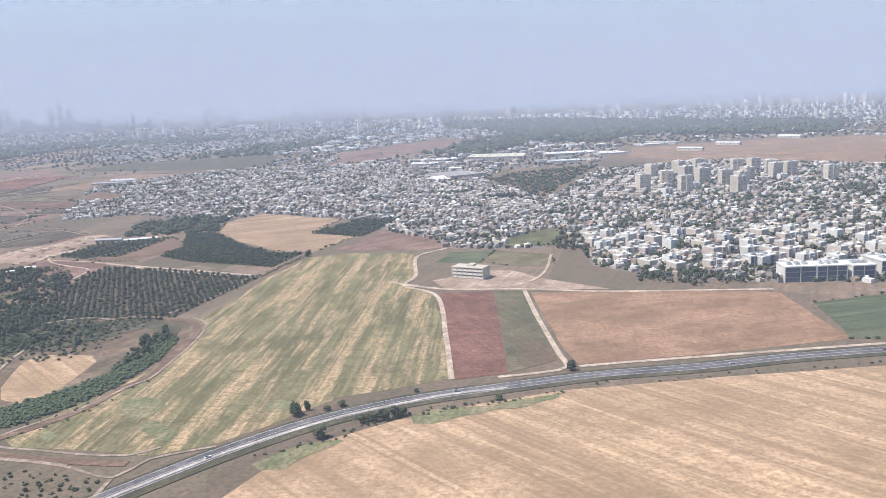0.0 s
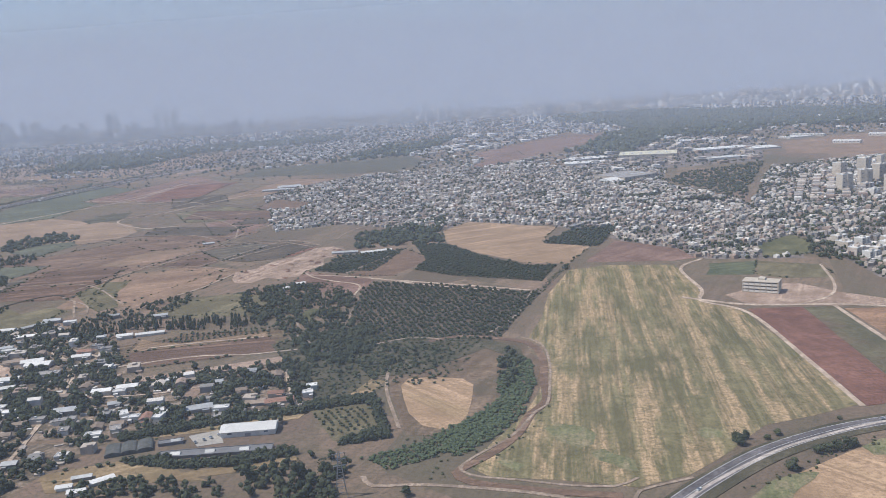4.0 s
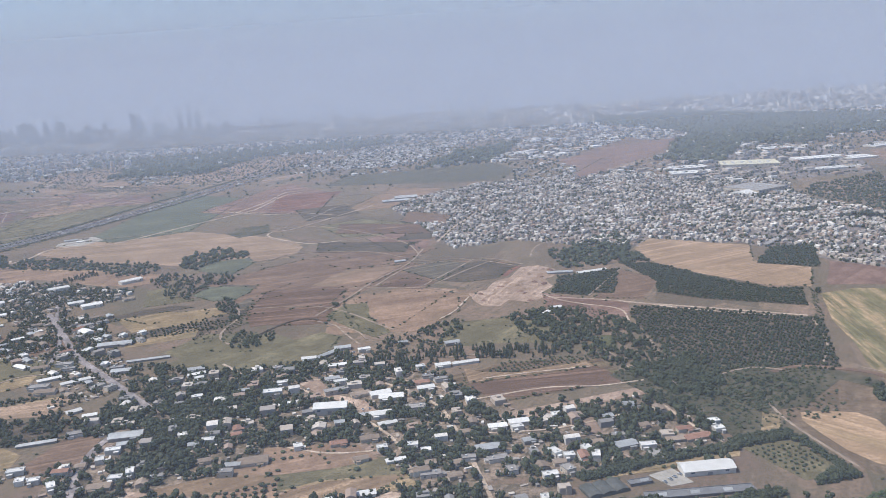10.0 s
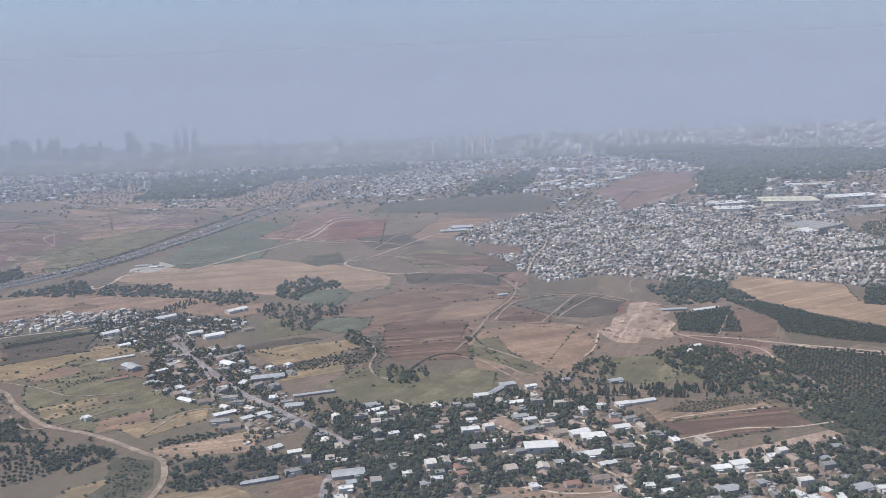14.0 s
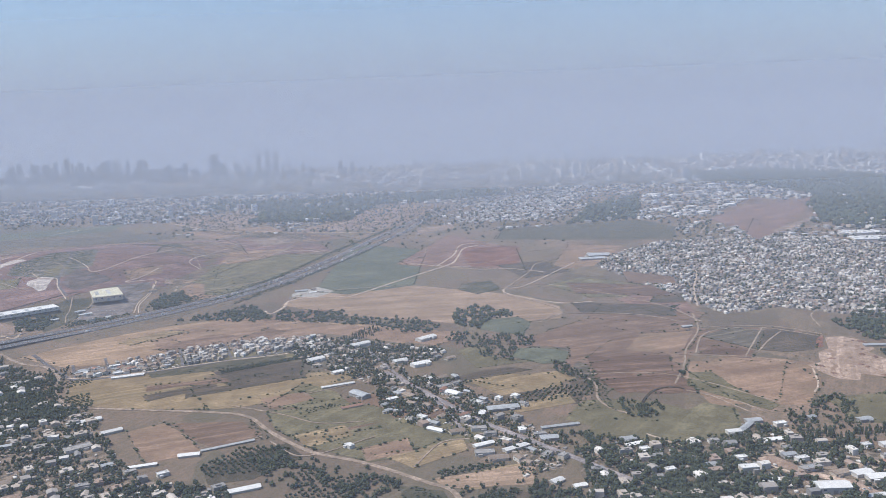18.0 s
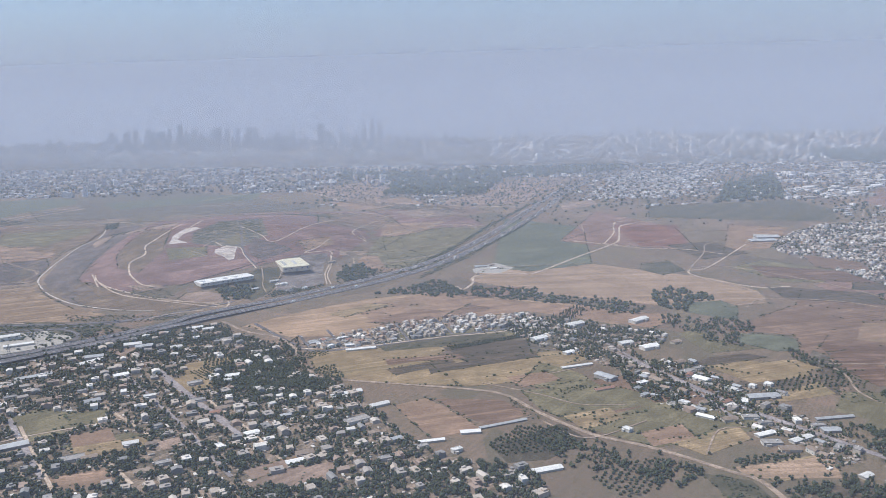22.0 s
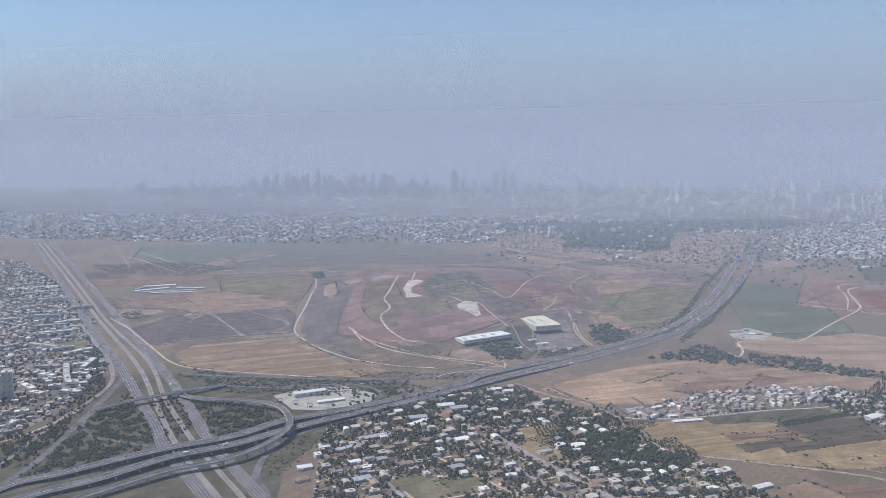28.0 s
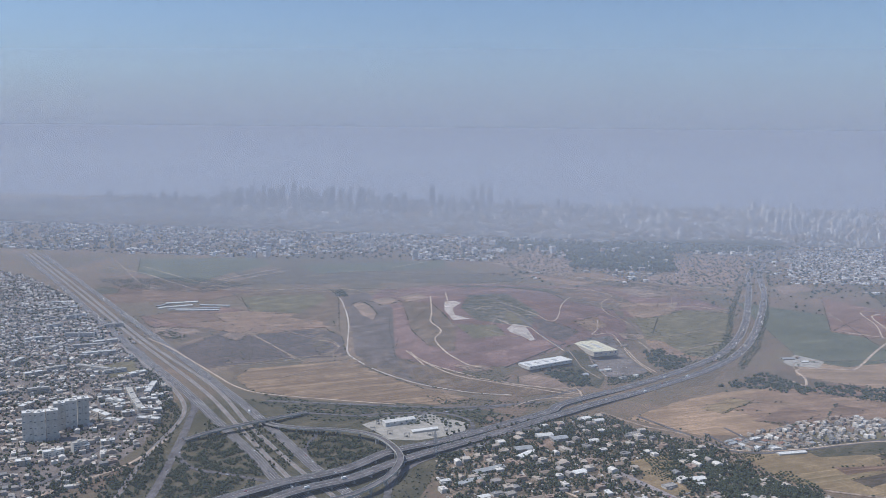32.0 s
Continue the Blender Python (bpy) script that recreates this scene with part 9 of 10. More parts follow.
# ---- blocks of flats ----
def flats(w, d, floors, wall, label):
    """A block of flats: walls, parapet roof, stair tower, balconies and windows."""
    thing, tall = new("apartment_block"), 1.5 * floors
    part("wall", mesh_of("wall", *joined(box(-w / 2, -d / 2, -0.3, w / 2, d / 2, tall), box(-w * 0.08, -d / 2 - 0.8, -0.3, w * 0.08, -d / 2, tall + 0.6)), wall), thing)
    part("roof", mesh_of("roof", *flat_roof(w, d, tall, 0.4), "white_roof"), thing)
    part("stair_room", mesh_of("stair_room", *box(-w * 0.12, -d * 0.2, tall + 0.15, w * 0.12, d * 0.2, tall + 1.6), wall), thing)
    part("water_tank", mesh_of("water_tank", *box(w * 0.22, -0.5, tall + 0.15, w * 0.34, 0.5, tall + 1.0), "white_roof"), thing)
    pane = mesh_of("window", *box(-0.75, -0.05, 0.35, 0.75, 0.05, 1.1), "glass")
    ledge = mesh_of("balcony", *box(-1.1, -0.7, 0.0, 1.1, 0.0, 0.5), "white_wall")
    rail = mesh_of("railing", *joined(box(-1.1, -0.74, 0.62, 1.1, -0.68, 0.7), box(-1.1, -0.74, 0.5, -1.04, -0.68, 0.62), box(1.04, -0.74, 0.5, 1.1, -0.68, 0.62)), "steel")
    step = max(1, floors // 4)
    for k in range(0, floors, step):
        for x0 in (-w * 0.34, w * 0.2):
            part("window", pane, thing).location = (x0, -d / 2 - 0.03, 1.5 * k + 0.1)
    for k in range(1, floors, step):
        balcony = part("balcony", ledge, thing)
        balcony.location = (w * 0.29, -d / 2, 1.5 * k)
        if k < 3:
            part("railing", rail, balcony)
    return tagged(thing, label, "apartment block", "apartment blocks")


BLOCKS = {
    "low": flats(12, 6.5, 3, "cream_wall", "cream block of flats with a flat roof"),
    "mid": flats(10.5, 7.5, 4, "stone_wall", "pinkish stone block of flats with balconies"),
    "white": flats(10, 7, 4, "white_wall", "white block of flats with balconies"),
    "tower": flats(13, 11, 12, "cream_wall", "tall cream residential tower with balconies"),
    "white_tower": flats(10, 9, 18, "white_wall", "tall white residential tower"),
    "slim": flats(14, 12, 26, "white_wall", "one of two tall pale residential towers"),
}
used = set()


def block(kind, x, y, turn):
    m = pose(x, y, relief(x, y), 0, 0, turn)
    if kind in used:
        return copy_thing(BLOCKS[kind], m)
    used.add(kind)
    BLOCKS[kind].matrix_world = m
    return BLOCKS[kind]


for x, y in ((-1634, 533), (-1625, 536), (-1617, 543), (-1625, 565), (-1619, 574), (-1613, 584)):
    block("white_tower", x, y, 38)
for x, y in ((-71, 2767), (-31, 2790)):
    block("slim", x, y, 10)
for x, y in ((-1585, 500), (-1571, 520), (-1560, 540), (-1600, 480), (-1588, 620), (-1575, 632), (-1610, 640), (-1640, 660), (-1590, 680), (-1620, 700)):
    block(("low", "white", "low", "mid")[int(abs(x)) % 4], x, y, 38)


def slab(x, y, w, d, tall, turn):
    """A long low block of flats: walls with a stair tower, a parapet roof, and a band of windows on each floor."""
    thing = tagged(new("apartment_slab"), "long pale block of flats with bands of windows", "apartment block", "long blocks of flats")
    part("wall", mesh_of("wall", *joined(box(-w / 2, -d / 2, -0.3, w / 2, d / 2, tall), box(-1.2, -d / 2 - 0.7, -0.3, 1.2, -d / 2, tall + 0.8)), "cream_wall" if int(abs(x)) % 2 else "white_wall"), thing)
    part("roof", mesh_of("roof", *flat_roof(w, d, tall, 0.4), "white_roof" if int(y) % 3 else "concrete"), thing)
    part("stair_room", mesh_of("stair_room", *box(-1.6, -d * 0.25, tall + 0.15, 1.6, d * 0.25, tall + 1.5), "white_wall"), thing)
    for k in range(int(tall / 1.6)):
        part("window_band", mesh_of("window_band", *joined(box(-w / 2 + 0.6, -d / 2 - 0.05, 1.6 * k + 0.5, -1.5, -d / 2 + 0.02, 1.6 * k + 1.1), box(1.5, -d / 2 - 0.05, 1.6 * k + 0.5, w / 2 - 0.6, -d / 2 + 0.02, 1.6 * k + 1.1)), "glass"), thing)
    thing.matrix_world = pose(x, y, relief(x, y), 0, 0, turn)


slab(-1846, 927, 39.0, 6.5, 5.0, 15)
slab(-1758, 836, 40.3, 6.5, 5.0, 37)
slab(-1723, 768, 47.6, 6.5, 5.0, -9)
slab(-1787, 896, 32.2, 6.5, 5.0, 47)
slab(-1645, 684, 21.1, 6.5, 5.0, 14)
slab(-1619, 678, 46.9, 6.5, 5.0, -52)
slab(-1592, 645, 37.7, 6.5, 5.0, -49)
slab(-1591, 664, 17.6, 6.5, 5.0, 14)
slab(-1569, 631, 19.9, 6.5, 5.0, 25)
slab(-1557, 605, 22.5, 6.5, 5.0, 0)
slab(-1620, 649, 20.2, 6.5, 6.0, -10)
slab(-1585, 590, 16.9, 6.5, 6.0, -10)
slab(-1773, 728, 19.7, 6.5, 5.0, 54)
slab(-1763, 756, 24.0, 6.5, 5.0, 56)
slab(-1574, 519, 12.6, 6.5, 9.0, 57)
slab(-1586, 500, 16.4, 6.5, 7.0, 44)
slab(-1609, 607, 27.3, 6.5, 6.0, -28)
slab(-1888, 886, 23.1, 6.5, 5.0, 52)
slab(-1918, 972, 24.3, 6.5, 5.0, 57)
slab(-1837, 996, 27.6, 6.5, 5.0, 41)
slab(-1723, 669, 22.0, 6.5, 6.0, 37)
slab(-1614, 709, 41.4, 6.5, 4.0, 109)
slab(-1831, 855, 30.3, 6.5, 5.0, 92)
slab(-1692, 765, 25.5, 6.5, 4.0, 45)
slab(-1660, 760, 21.3, 6.5, 4.0, 61)
slab(-1829, 775, 23.1, 6.5, 5.0, 96)
slab(-1930, 1041, 29.6, 6.5, 5.0, 53)
slab(-1697, 614, 16.1, 6.5, 6.0, 89)
# the estate at the town's edge, and its taller blocks behind
spots = scatter([(98, 600), (130, 520), (200, 500), (240, 495), (300, 560), (330, 640), (250, 660), (110, 690)], 19, 32, 0.33, 0.8)
spots = spots[off_roads(spots, 6.0)]
for i, (x, y) in enumerate(spots):
    block(("low", "mid", "low", "white")[i % 4], x, y, 30 + 90 * (i % 3 == 0) + rng.normal(0, 4))
spots = scatter([(205, 900), (240, 1080), (330, 1120), (420, 1080), (440, 960), (330, 880)], 30, 20, 0.3, 0.8)
for i, (x, y) in enumerate(spots):
    block(("tower", "mid", "white", "tower")[i % 4], x, y, 15 + rng.normal(0, 12))
spots = scatter([(330, 640), (300, 560), (420, 560), (520, 700), (430, 760)], 42, 32, 0.3, 0.8)
for i, (x, y) in enumerate(spots):
    block(("mid", "tower", "low")[i % 3], x, y, 20 + rng.normal(0, 10))
rows = np.concatenate([np.stack([np.linspace(150 + 16 * k, 215 + 16 * k, 15), np.linspace(880, 1060, 15)], 1) for k in range(5)])
boxes("terraces", rows, np.stack([rng.uniform(6.5, 9.0, len(rows)), rng.uniform(8.5, 12.0, len(rows)), rng.uniform(3.5, 5.5, len(rows))], 1), np.full(len(rows), -0.34) + rng.normal(0, 0.04, len(rows)), "town", "long parallel rows of pale terraced flats", "houses")


# ---- offices and the building site at the town's edge ----
def office(x, y, w, d, tall, turn, bays):
    """A flat office block: pale frame, dark glass bays, roof plant."""
    thing = tagged(new("office_building"), "pale office block with tall dark glass bays", "building", "office blocks")
    part("wall", mesh_of("wall", *box(-w / 2, -d / 2 + 0.5, -0.3, w / 2, d / 2, tall), "white_wall"), thing)
    part("roof", mesh_of("roof", *flat_roof(w + 0.6, d + 0.8, tall, 0.5), "white_roof"), thing)
    for i in range(bays + 1):
        x0 = -w / 2 + w * i / bays
        part("pillar", mesh_of("pillar", *box(x0 - 0.25, -d / 2 - 0.1, -0.3, x0 + 0.25, -d / 2 + 0.55, tall), "white_wall"), thing)
    for i in range(bays):
        for k in range(3):
            x0, x1 = -w / 2 + w * i / bays + 0.3, -w / 2 + w * (i + 1) / bays - 0.3
            part("window", mesh_of("window", *box(x0, -d / 2 + 0.2, tall * k / 3 + 0.2, x1, -d / 2 + 0.56, tall * (k + 1) / 3 - 0.15), "glass"), thing)
    for i in range(3):
        plant = part("roof_plant", mesh_of("roof_plant", *box(-w * 0.3 + i * w * 0.25, -d * 0.1, tall + 0.15, -w * 0.3 + i * w * 0.25 + 2.5, d * 0.15, tall + 1.4), "sheet_metal"), thing)
        part("fan_cowl", mesh_of("fan_cowl", *box(-w * 0.3 + i * w * 0.25 + 0.6, -0.3, tall + 1.4, -w * 0.3 + i * w * 0.25 + 1.6, 0.6, tall + 1.75), "steel"), plant)
    thing.matrix_world = pose(x, y, 0, 0, 0, turn)


office(203, 489, 17.9, 14, 9, 0, 2)
office(221, 489, 17.3, 14, 9, 1, 3)
office(239, 490, 13.4, 16, 8.5, 4, 2)
office(198, 536, 17.1, 10, 6, 14, 6)
office(266, 500, 29.2, 18, 9, 9, 4)


def building_site(x, y, w, d, turn):
    """A bare concrete frame of three floors."""
    thing = tagged(new("building_shell"), "unfinished pale concrete building on a sandy site", "building")
    for k in range(4):
        part("floor_slab", mesh_of("floor_slab", *box(-w / 2, -d / 2, 2.2 * k, w / 2, d / 2, 2.2 * k + 0.35), "cream_wall"), thing)
    for i in range(7):
        for j in (-1, 0, 1):
            x0, y0 = -w / 2 + 0.5 + (w - 1) * i / 6, j * (d / 2 - 0.5)
            part("column", mesh_of("column", *box(x0 - 0.3, y0 - 0.3, -0.3, x0 + 0.3, y0 + 0.3, 6.6), "cream_wall"), thing)
    for i in range(6):
        x0 = -w / 2 + 0.5 + (w - 1) * i / 6
        for k in range(3):
            part("wall_panel", mesh_of("wall_panel", *box(x0 + 0.35, -d / 2 + 0.3, 2.2 * k + 0.35, x0 + (w - 1) / 6 - 0.35, -d / 2 + 0.6, 2.2 * k + 1.5), "white_stone"), thing)
    part("side_wall", mesh_of("side_wall", *box(w / 2 - 0.5, -d / 2, -0.3, w / 2 + 0.05, d / 2, 7.2), "cream_wall"), thing)
    part("core", mesh_of("core", *box(-2, -1, 0, 2, d / 2 - 0.6, 8.0), "cream_wall"), thing)
    thing.matrix_world = pose(x, y, 0.3, 0, 0, turn)


building_site(14, 527, 21.8, 11, -26)


# ---- cars ----
def car_kind(mat, label, long=2.3):
    thing = new("car" if long < 3 else "truck")
    if long < 3:
        body = [(-1.15, 0.2), (1.15, 0.2), (1.15, 0.5), (0.55, 0.56), (-1.1, 0.56)]
        cab = [(-1.0, 0.56), (0.5, 0.56), (0.2, 0.82), (-0.75, 0.82)]
    else:
        body = [(-long / 2, 0.3), (long * 0.3, 0.3), (long * 0.3, 1.9), (-long / 2, 1.9)]
        cab = [(long * 0.32, 0.3), (long / 2, 0.3), (long / 2, 0.9), (long * 0.45, 1.5), (long * 0.32, 1.5)]
    def solid(side, half):
        n = len(side)
        return [(x, y, z) for y in (-half, half) for x, z in side], [tuple(range(n)), tuple(range(2 * n - 1, n - 1, -1))] + [(i, (i + 1) % n + 0, (i + 1) % n + n, i + n)[::-1] for i in range(n)]
    part("body", mesh_of("body", *solid(body, 0.45 if long < 3 else 0.65), mat), thing)
    part("cabin", mesh_of("cabin", *solid(cab, 0.4 if long < 3 else 0.6), "glass" if long < 3 else mat), thing)
    wheel = mesh_of("wheel", [(0.18 * math.cos(a), y, 0.18 + 0.18 * math.sin(a)) for y in (-0.08, 0.08) for a in [k * 0.7854 for k in range(8)]], [tuple(range(8)), tuple(range(15, 7, -1))] + [(k, (k + 1) % 8, (k + 1) % 8 + 8, k + 8) for k in range(8)], "tyre")
    for x in (-long * 0.3, long * 0.3):
        for y in (-0.42, 0.42):
            part("wheel", wheel, thing).location = (x, y, 0)
    return tagged(thing, label, "car" if long < 3 else "truck", "traffic")


CARS = [car_kind("white_car", "small white car on the road"), car_kind("silver_car", "silver grey car on the road"), car_kind("dark_car", "dark car on the road"), car_kind("red_car", "red car on the road"), car_kind("white_car", "white box truck on the road", 4.5)]
first = [True] * len(CARS)


def traffic(road_at, gap, offsets, z, raised=False, trucks=True):
    line = ROADS[road_at][0]
    run, due = 0.0, gap * 0.5
    for a, b in zip(line, line[1:]):
        run += float(np.hypot(*(b - a)))
        if run > due:
            due = run + gap * rng.uniform(0.4, 1.7)
            d = (b - a) / max(1e-6, np.hypot(*(b - a)))
            off = float(rng.choice(offsets))
            x, y = a[0] + d[1] * off, a[1] - d[0] * off
            if y > 1000:
                continue
            i = int(rng.choice(5, p=(0.45, 0.25, 0.18, 0.04, 0.08) if trucks else (0.47, 0.3, 0.18, 0.05, 0.0)))
            m = pose(x, y, z + relief(x, y) + (lift(x, y) if raised else 0.0), 0, 0, math.degrees(math.atan2(d[1], d[0])))
            if first[i]:
                CARS[i].matrix_world, first[i] = m, False
            else:
                copy_thing(CARS[i], m)


for k, (name, z) in enumerate(ROAD_KINDS):
    if name == "flyover":
        traffic(k, 34, (-3.8, -1.3, 1.3, 3.8), z + 0.02, True)
    elif name == "motorway":
        traffic(k, 46, (-3.4, 0.0, 3.4), z + 0.02)
    elif name == "slip_road":
        traffic(k, 60, (-1.0, 1.0), z + 0.02, False, False)
    elif name == "road":
        traffic(k, 90, (-0.9, 0.9), z + 0.02, False, False)


def far_traffic(road_at, gap, offsets, z, low, high):
    """Dense far traffic on one road, between two distances, as one piece of stuff."""
    line = ROADS[road_at][0]
    step = np.hypot(*(line[1:] - line[:-1]).T)
    run = np.concatenate([[0.0], np.cumsum(step)])
    places, turns = [], []
    for off in offsets:
        at = np.cumsum(rng.uniform(0.35, 1.9, int(run[-1] / gap)) * gap)
        at = at[at < run[-1] - 1]
        k = np.searchsorted(run, at, side="right") - 1
        d = (line[k + 1] - line[k]) / step[k][:, None]
        p = line[k] + d * (at - run[k])[:, None] + np.stack([d[:, 1], -d[:, 0]], 1) * off
        ok = (p[:, 1] > low) & (p[:, 1] < high)
        places.append(p[ok]), turns.append(np.arctan2(d[:, 1], d[:, 0])[ok])
    p, a = np.concatenate(places), np.concatenate(turns)
    n = len(p)
    big = rng.random(n) < 0.12
    size = np.stack([np.where(big, 5.0, 2.3), np.where(big, 1.3, 0.95), np.where(big, 1.9, 0.75)], 1)
    boxes("far_traffic", p, size, a, "town", "many small cars and trucks in far traffic", "traffic", np.full(n, z + 0.25))


for k, (name, z) in enumerate(ROAD_KINDS):
    if name == "flyover":
        far_traffic(k, 20, (-3.8, -1.3, 1.3, 3.8), z, 1000, 2600)
    elif name == "motorway":
        far_traffic(k, 22, (-3.4, 0.0, 3.4), z, 950, 1800)


def parked(ends, n):
    """A row of parked cars between two places."""
    (x0, y0), (x1, y1) = ends
    turn = math.degrees(math.atan2(y1 - y0, x1 - x0)) + 90
    for i in range(n):
        k, u = int(rng.choice(4, p=(0.45, 0.3, 0.2, 0.05))), (i + rng.uniform(0, 0.3)) / max(1, n - 1)
        x, y = x0 + (x1 - x0) * u, y0 + (y1 - y0) * u
        m = pose(x, y, relief(x, y) + 0.33, 0, 0, turn + rng.normal(0, 4))
        if first[k]:
            CARS[k].matrix_world, first[k] = m, False
        else:
            copy_thing(CARS[k], m)


parked([(-1121, 933), (-1093, 933)], 6)
parked([(-1116, 908), (-1088, 913)], 6)
parked([(-1116, 900), (-1086, 905)], 6)
parked([(-1115, 880), (-1087, 896)], 6)
parked([(-1129, 909), (-1117, 868)], 5)
parked([(-454, 503), (-452, 527)], 8)
parked([(-447, 499), (-444, 516)], 5)
parked([(-428, 413), (-416, 417)], 4)
parked([(-278, 317), (-270, 324)], 4)


def switchgear(x, y, turn):
    """A bay of the substation: a steel gantry with insulators over a transformer."""
    thing = tagged(new("switchgear"), "grey steel gantry and transformer in a substation yard", "switchgear", "substation bays")
    for s in (-2.4, 2.4):
        part("post", mesh_of("post", *box(s - 0.15, -0.15, -0.1, s + 0.15, 0.15, 4.2), "steel"), thing)
    part("beam", mesh_of("beam", *box(-2.8, -0.2, 4.2, 2.8, 0.2, 4.5), "steel"), thing)
    part("transformer", mesh_of("transformer", *joined(box(-1.1, 0.8, -0.1, 1.1, 2.4, 1.6), box(-1.4, 1.0, 0.1, -1.1, 2.2, 1.3), box(1.1, 1.0, 0.1, 1.4, 2.2, 1.3)), "grey_wall"), thing)
    for s in (-1.4, 0.0, 1.4):
        part("insulator", mesh_of("insulator", *box(s - 0.12, -0.12, 3.2, s + 0.12, 0.12, 4.2), "brown_roof"), thing)
    thing.matrix_world = pose(x, y, relief(x, y) + 0.2, 0, 0, turn)


switchgear(-1339, 627, 15)
switchgear(-1321, 623, 15)
switchgear(-1304, 619, 15)
switchgear(-1284, 628, 15)
switchgear(-1271, 644, 15)
switchgear(-1339, 649, 15)
switchgear(-1299, 671, 15)
switchgear(-1276, 668, 15)


# ---- heaps of soil on the earthworks ----
def soil_heap(x, y, size, seed):
    r, verts, faces = random.Random(seed), [(0, 0, size * 0.55)], []
    for k, (f, z) in enumerate(((0.45, 0.38), (0.8, 0.14), (1.1, -0.1))):
        verts += [(math.cos(a * 0.698) * size * f * r.uniform(0.8, 1.25) * 1.5, math.sin(a * 0.698) * size * f * r.uniform(0.8, 1.2), size * z * r.uniform(0.7, 1.2)) for a in range(9)]
    faces = [(0, 1 + a, 1 + (a + 1) % 9) for a in range(9)]
    faces += [(1 + 9 * k + a, 10 + 9 * k + a, 10 + 9 * k + (a + 1) % 9, 1 + 9 * k + (a + 1) % 9) for k in range(2) for a in range(9)]
    thing = tagged(new("soil_heap", mesh_of("soil_heap", verts, faces, "sand" if seed % 3 else "redbare")), "loose heap of dug soil on sandy ground", "soil heap", "heaps on the earthworks")
    thing.matrix_world = pose(x, y, 0.2, 0, 0, seed * 40)


for k, (x, y) in enumerate(scatter([(-365, 636), (-369, 661), (-356, 671), (-347, 702), (-333, 714), (-323, 750), (-307, 756), (-292, 737), (-295, 711), (-303, 700), (-299, 674), (-309, 653), (-307, 638), (-322, 627), (-336, 635), (-344, 618), (-358, 621)], 9.0, 30, 0.45, 0.45)):
    soil_heap(x, y, rng.uniform(1.4, 3.2), k)


# ---- pylons and lamps ----
def pylon(x, y, tall, turn, label="grey lattice power pylon with three crossarms"):
    thing = tagged(new("pylon"), label, "pylon", "power pylons")
    for sx in (-1, 1):
        for sy in (-1, 1):
            b = tall * 0.09
            v = [(sx * (b * (1 - u) + 0.25) + ex, sy * (b * (1 - u) + 0.25) + ey, tall * u) for u in (0.0, 1.0) for ex, ey in ((-0.1, -0.1), (0.1, -0.1), (0.1, 0.1), (-0.1, 0.1))]
            part("leg", mesh_of("leg", v, [(0, 1, 5, 4), (1, 2, 6, 5), (2, 3, 7, 6), (3, 0, 4, 7)], "steel"), thing)
    for k in range(1, 8):
        u = k / 8
        b = tall * 0.09 * (1 - u) + 0.25
        part("brace", mesh_of("brace", *joined(box(-b, -b - 0.06, tall * u, b, -b + 0.06, tall * u + 0.14), box(-b, b - 0.06, tall * u, b, b + 0.06, tall * u + 0.14)), "steel"), thing)
    for u in (0.68, 0.82, 0.95):
        arm = part("crossarm", mesh_of("crossarm", *box(-tall * 0.14, -0.12, tall * u, tall * 0.14, 0.12, tall * u + 0.25), "steel"), thing)
        for s in (-1, 1):
            part("insulator", mesh_of("insulator", *box(s * tall * 0.13 - 0.1, -0.1, tall * u - 1.0, s * tall * 0.13 + 0.1, 0.1, tall * u), "brown_roof"), arm)
    thing.matrix_world = pose(x, y, relief(x, y), 0, 0, turn)


pylon(-205, 267, 17, 20)
pylon(-1268, 577, 20, 20)
pylon(-1274, 602, 14, 20)


def single_tree(x, y, radius, tall, kind, mat, seed, label):
    thing = tagged(new("tree"), label, "tree")
    v, f = crown(seed, 16, 160, tall, 0.6 if tall < 1.6 else 0.35)
    part("crown", mesh_of("crown", [tuple(q) for q in v * radius * np.array([1, 1, 1.0])], [tuple(int(i) for i in q) for q in f], mat), thing)
    part("trunk", mesh_of("trunk", *trunk(radius * 0.8, radius * 0.12, 4, seed), "bark"), thing)
    thing.matrix_world = pose(x, y, relief(x, y), 0, 0, seed * 37)


single_tree(-59, 303, 1.9, 1.5, "round", "tree", 1, "tall dark roadside tree")
single_tree(-55, 305, 1.1, 2.2, "round", "tree", 2, "slim dark roadside tree")
single_tree(-54, 305, 1.0, 2.2, "round", "tree", 3, "slim dark roadside tree")
single_tree(-46, 278, 2.6, 0.9, "round", "tree_grey", 4, "broad dark tree beside the road")
single_tree(-42, 308, 1.8, 0.7, "round", "bush", 5, "low green roadside bush in grass")
single_tree(-47, 304, 1.6, 0.7, "round", "bush", 6, "low dry roadside bush")
single_tree(-33, 291, 2.2, 0.8, "round", "tree_grey", 7, "dark roadside tree in a clump")
single_tree(-29, 292, 2.4, 0.8, "round", "tree_grey", 8, "dark roadside tree in a clump")
single_tree(-25, 293, 2.5, 0.9, "round", "tree", 9, "dark roadside tree in a clump")
single_tree(-21, 295, 2.6, 0.9, "round", "tree", 10, "dark roadside tree in a clump")
single_tree(-18, 296, 2.2, 0.8, "round", "tree", 11, "dark roadside tree in a clump")
single_tree(-14, 321, 1.2, 0.7, "round", "bush", 12, "low green roadside bush in grass")
single_tree(18, 309, 1.6, 0.7, "round", "bush", 13, "low green roadside bush in grass")
single_tree(50, 341, 2.4, 1.1, "round", "tree", 14, "dark tree beside white tracks")
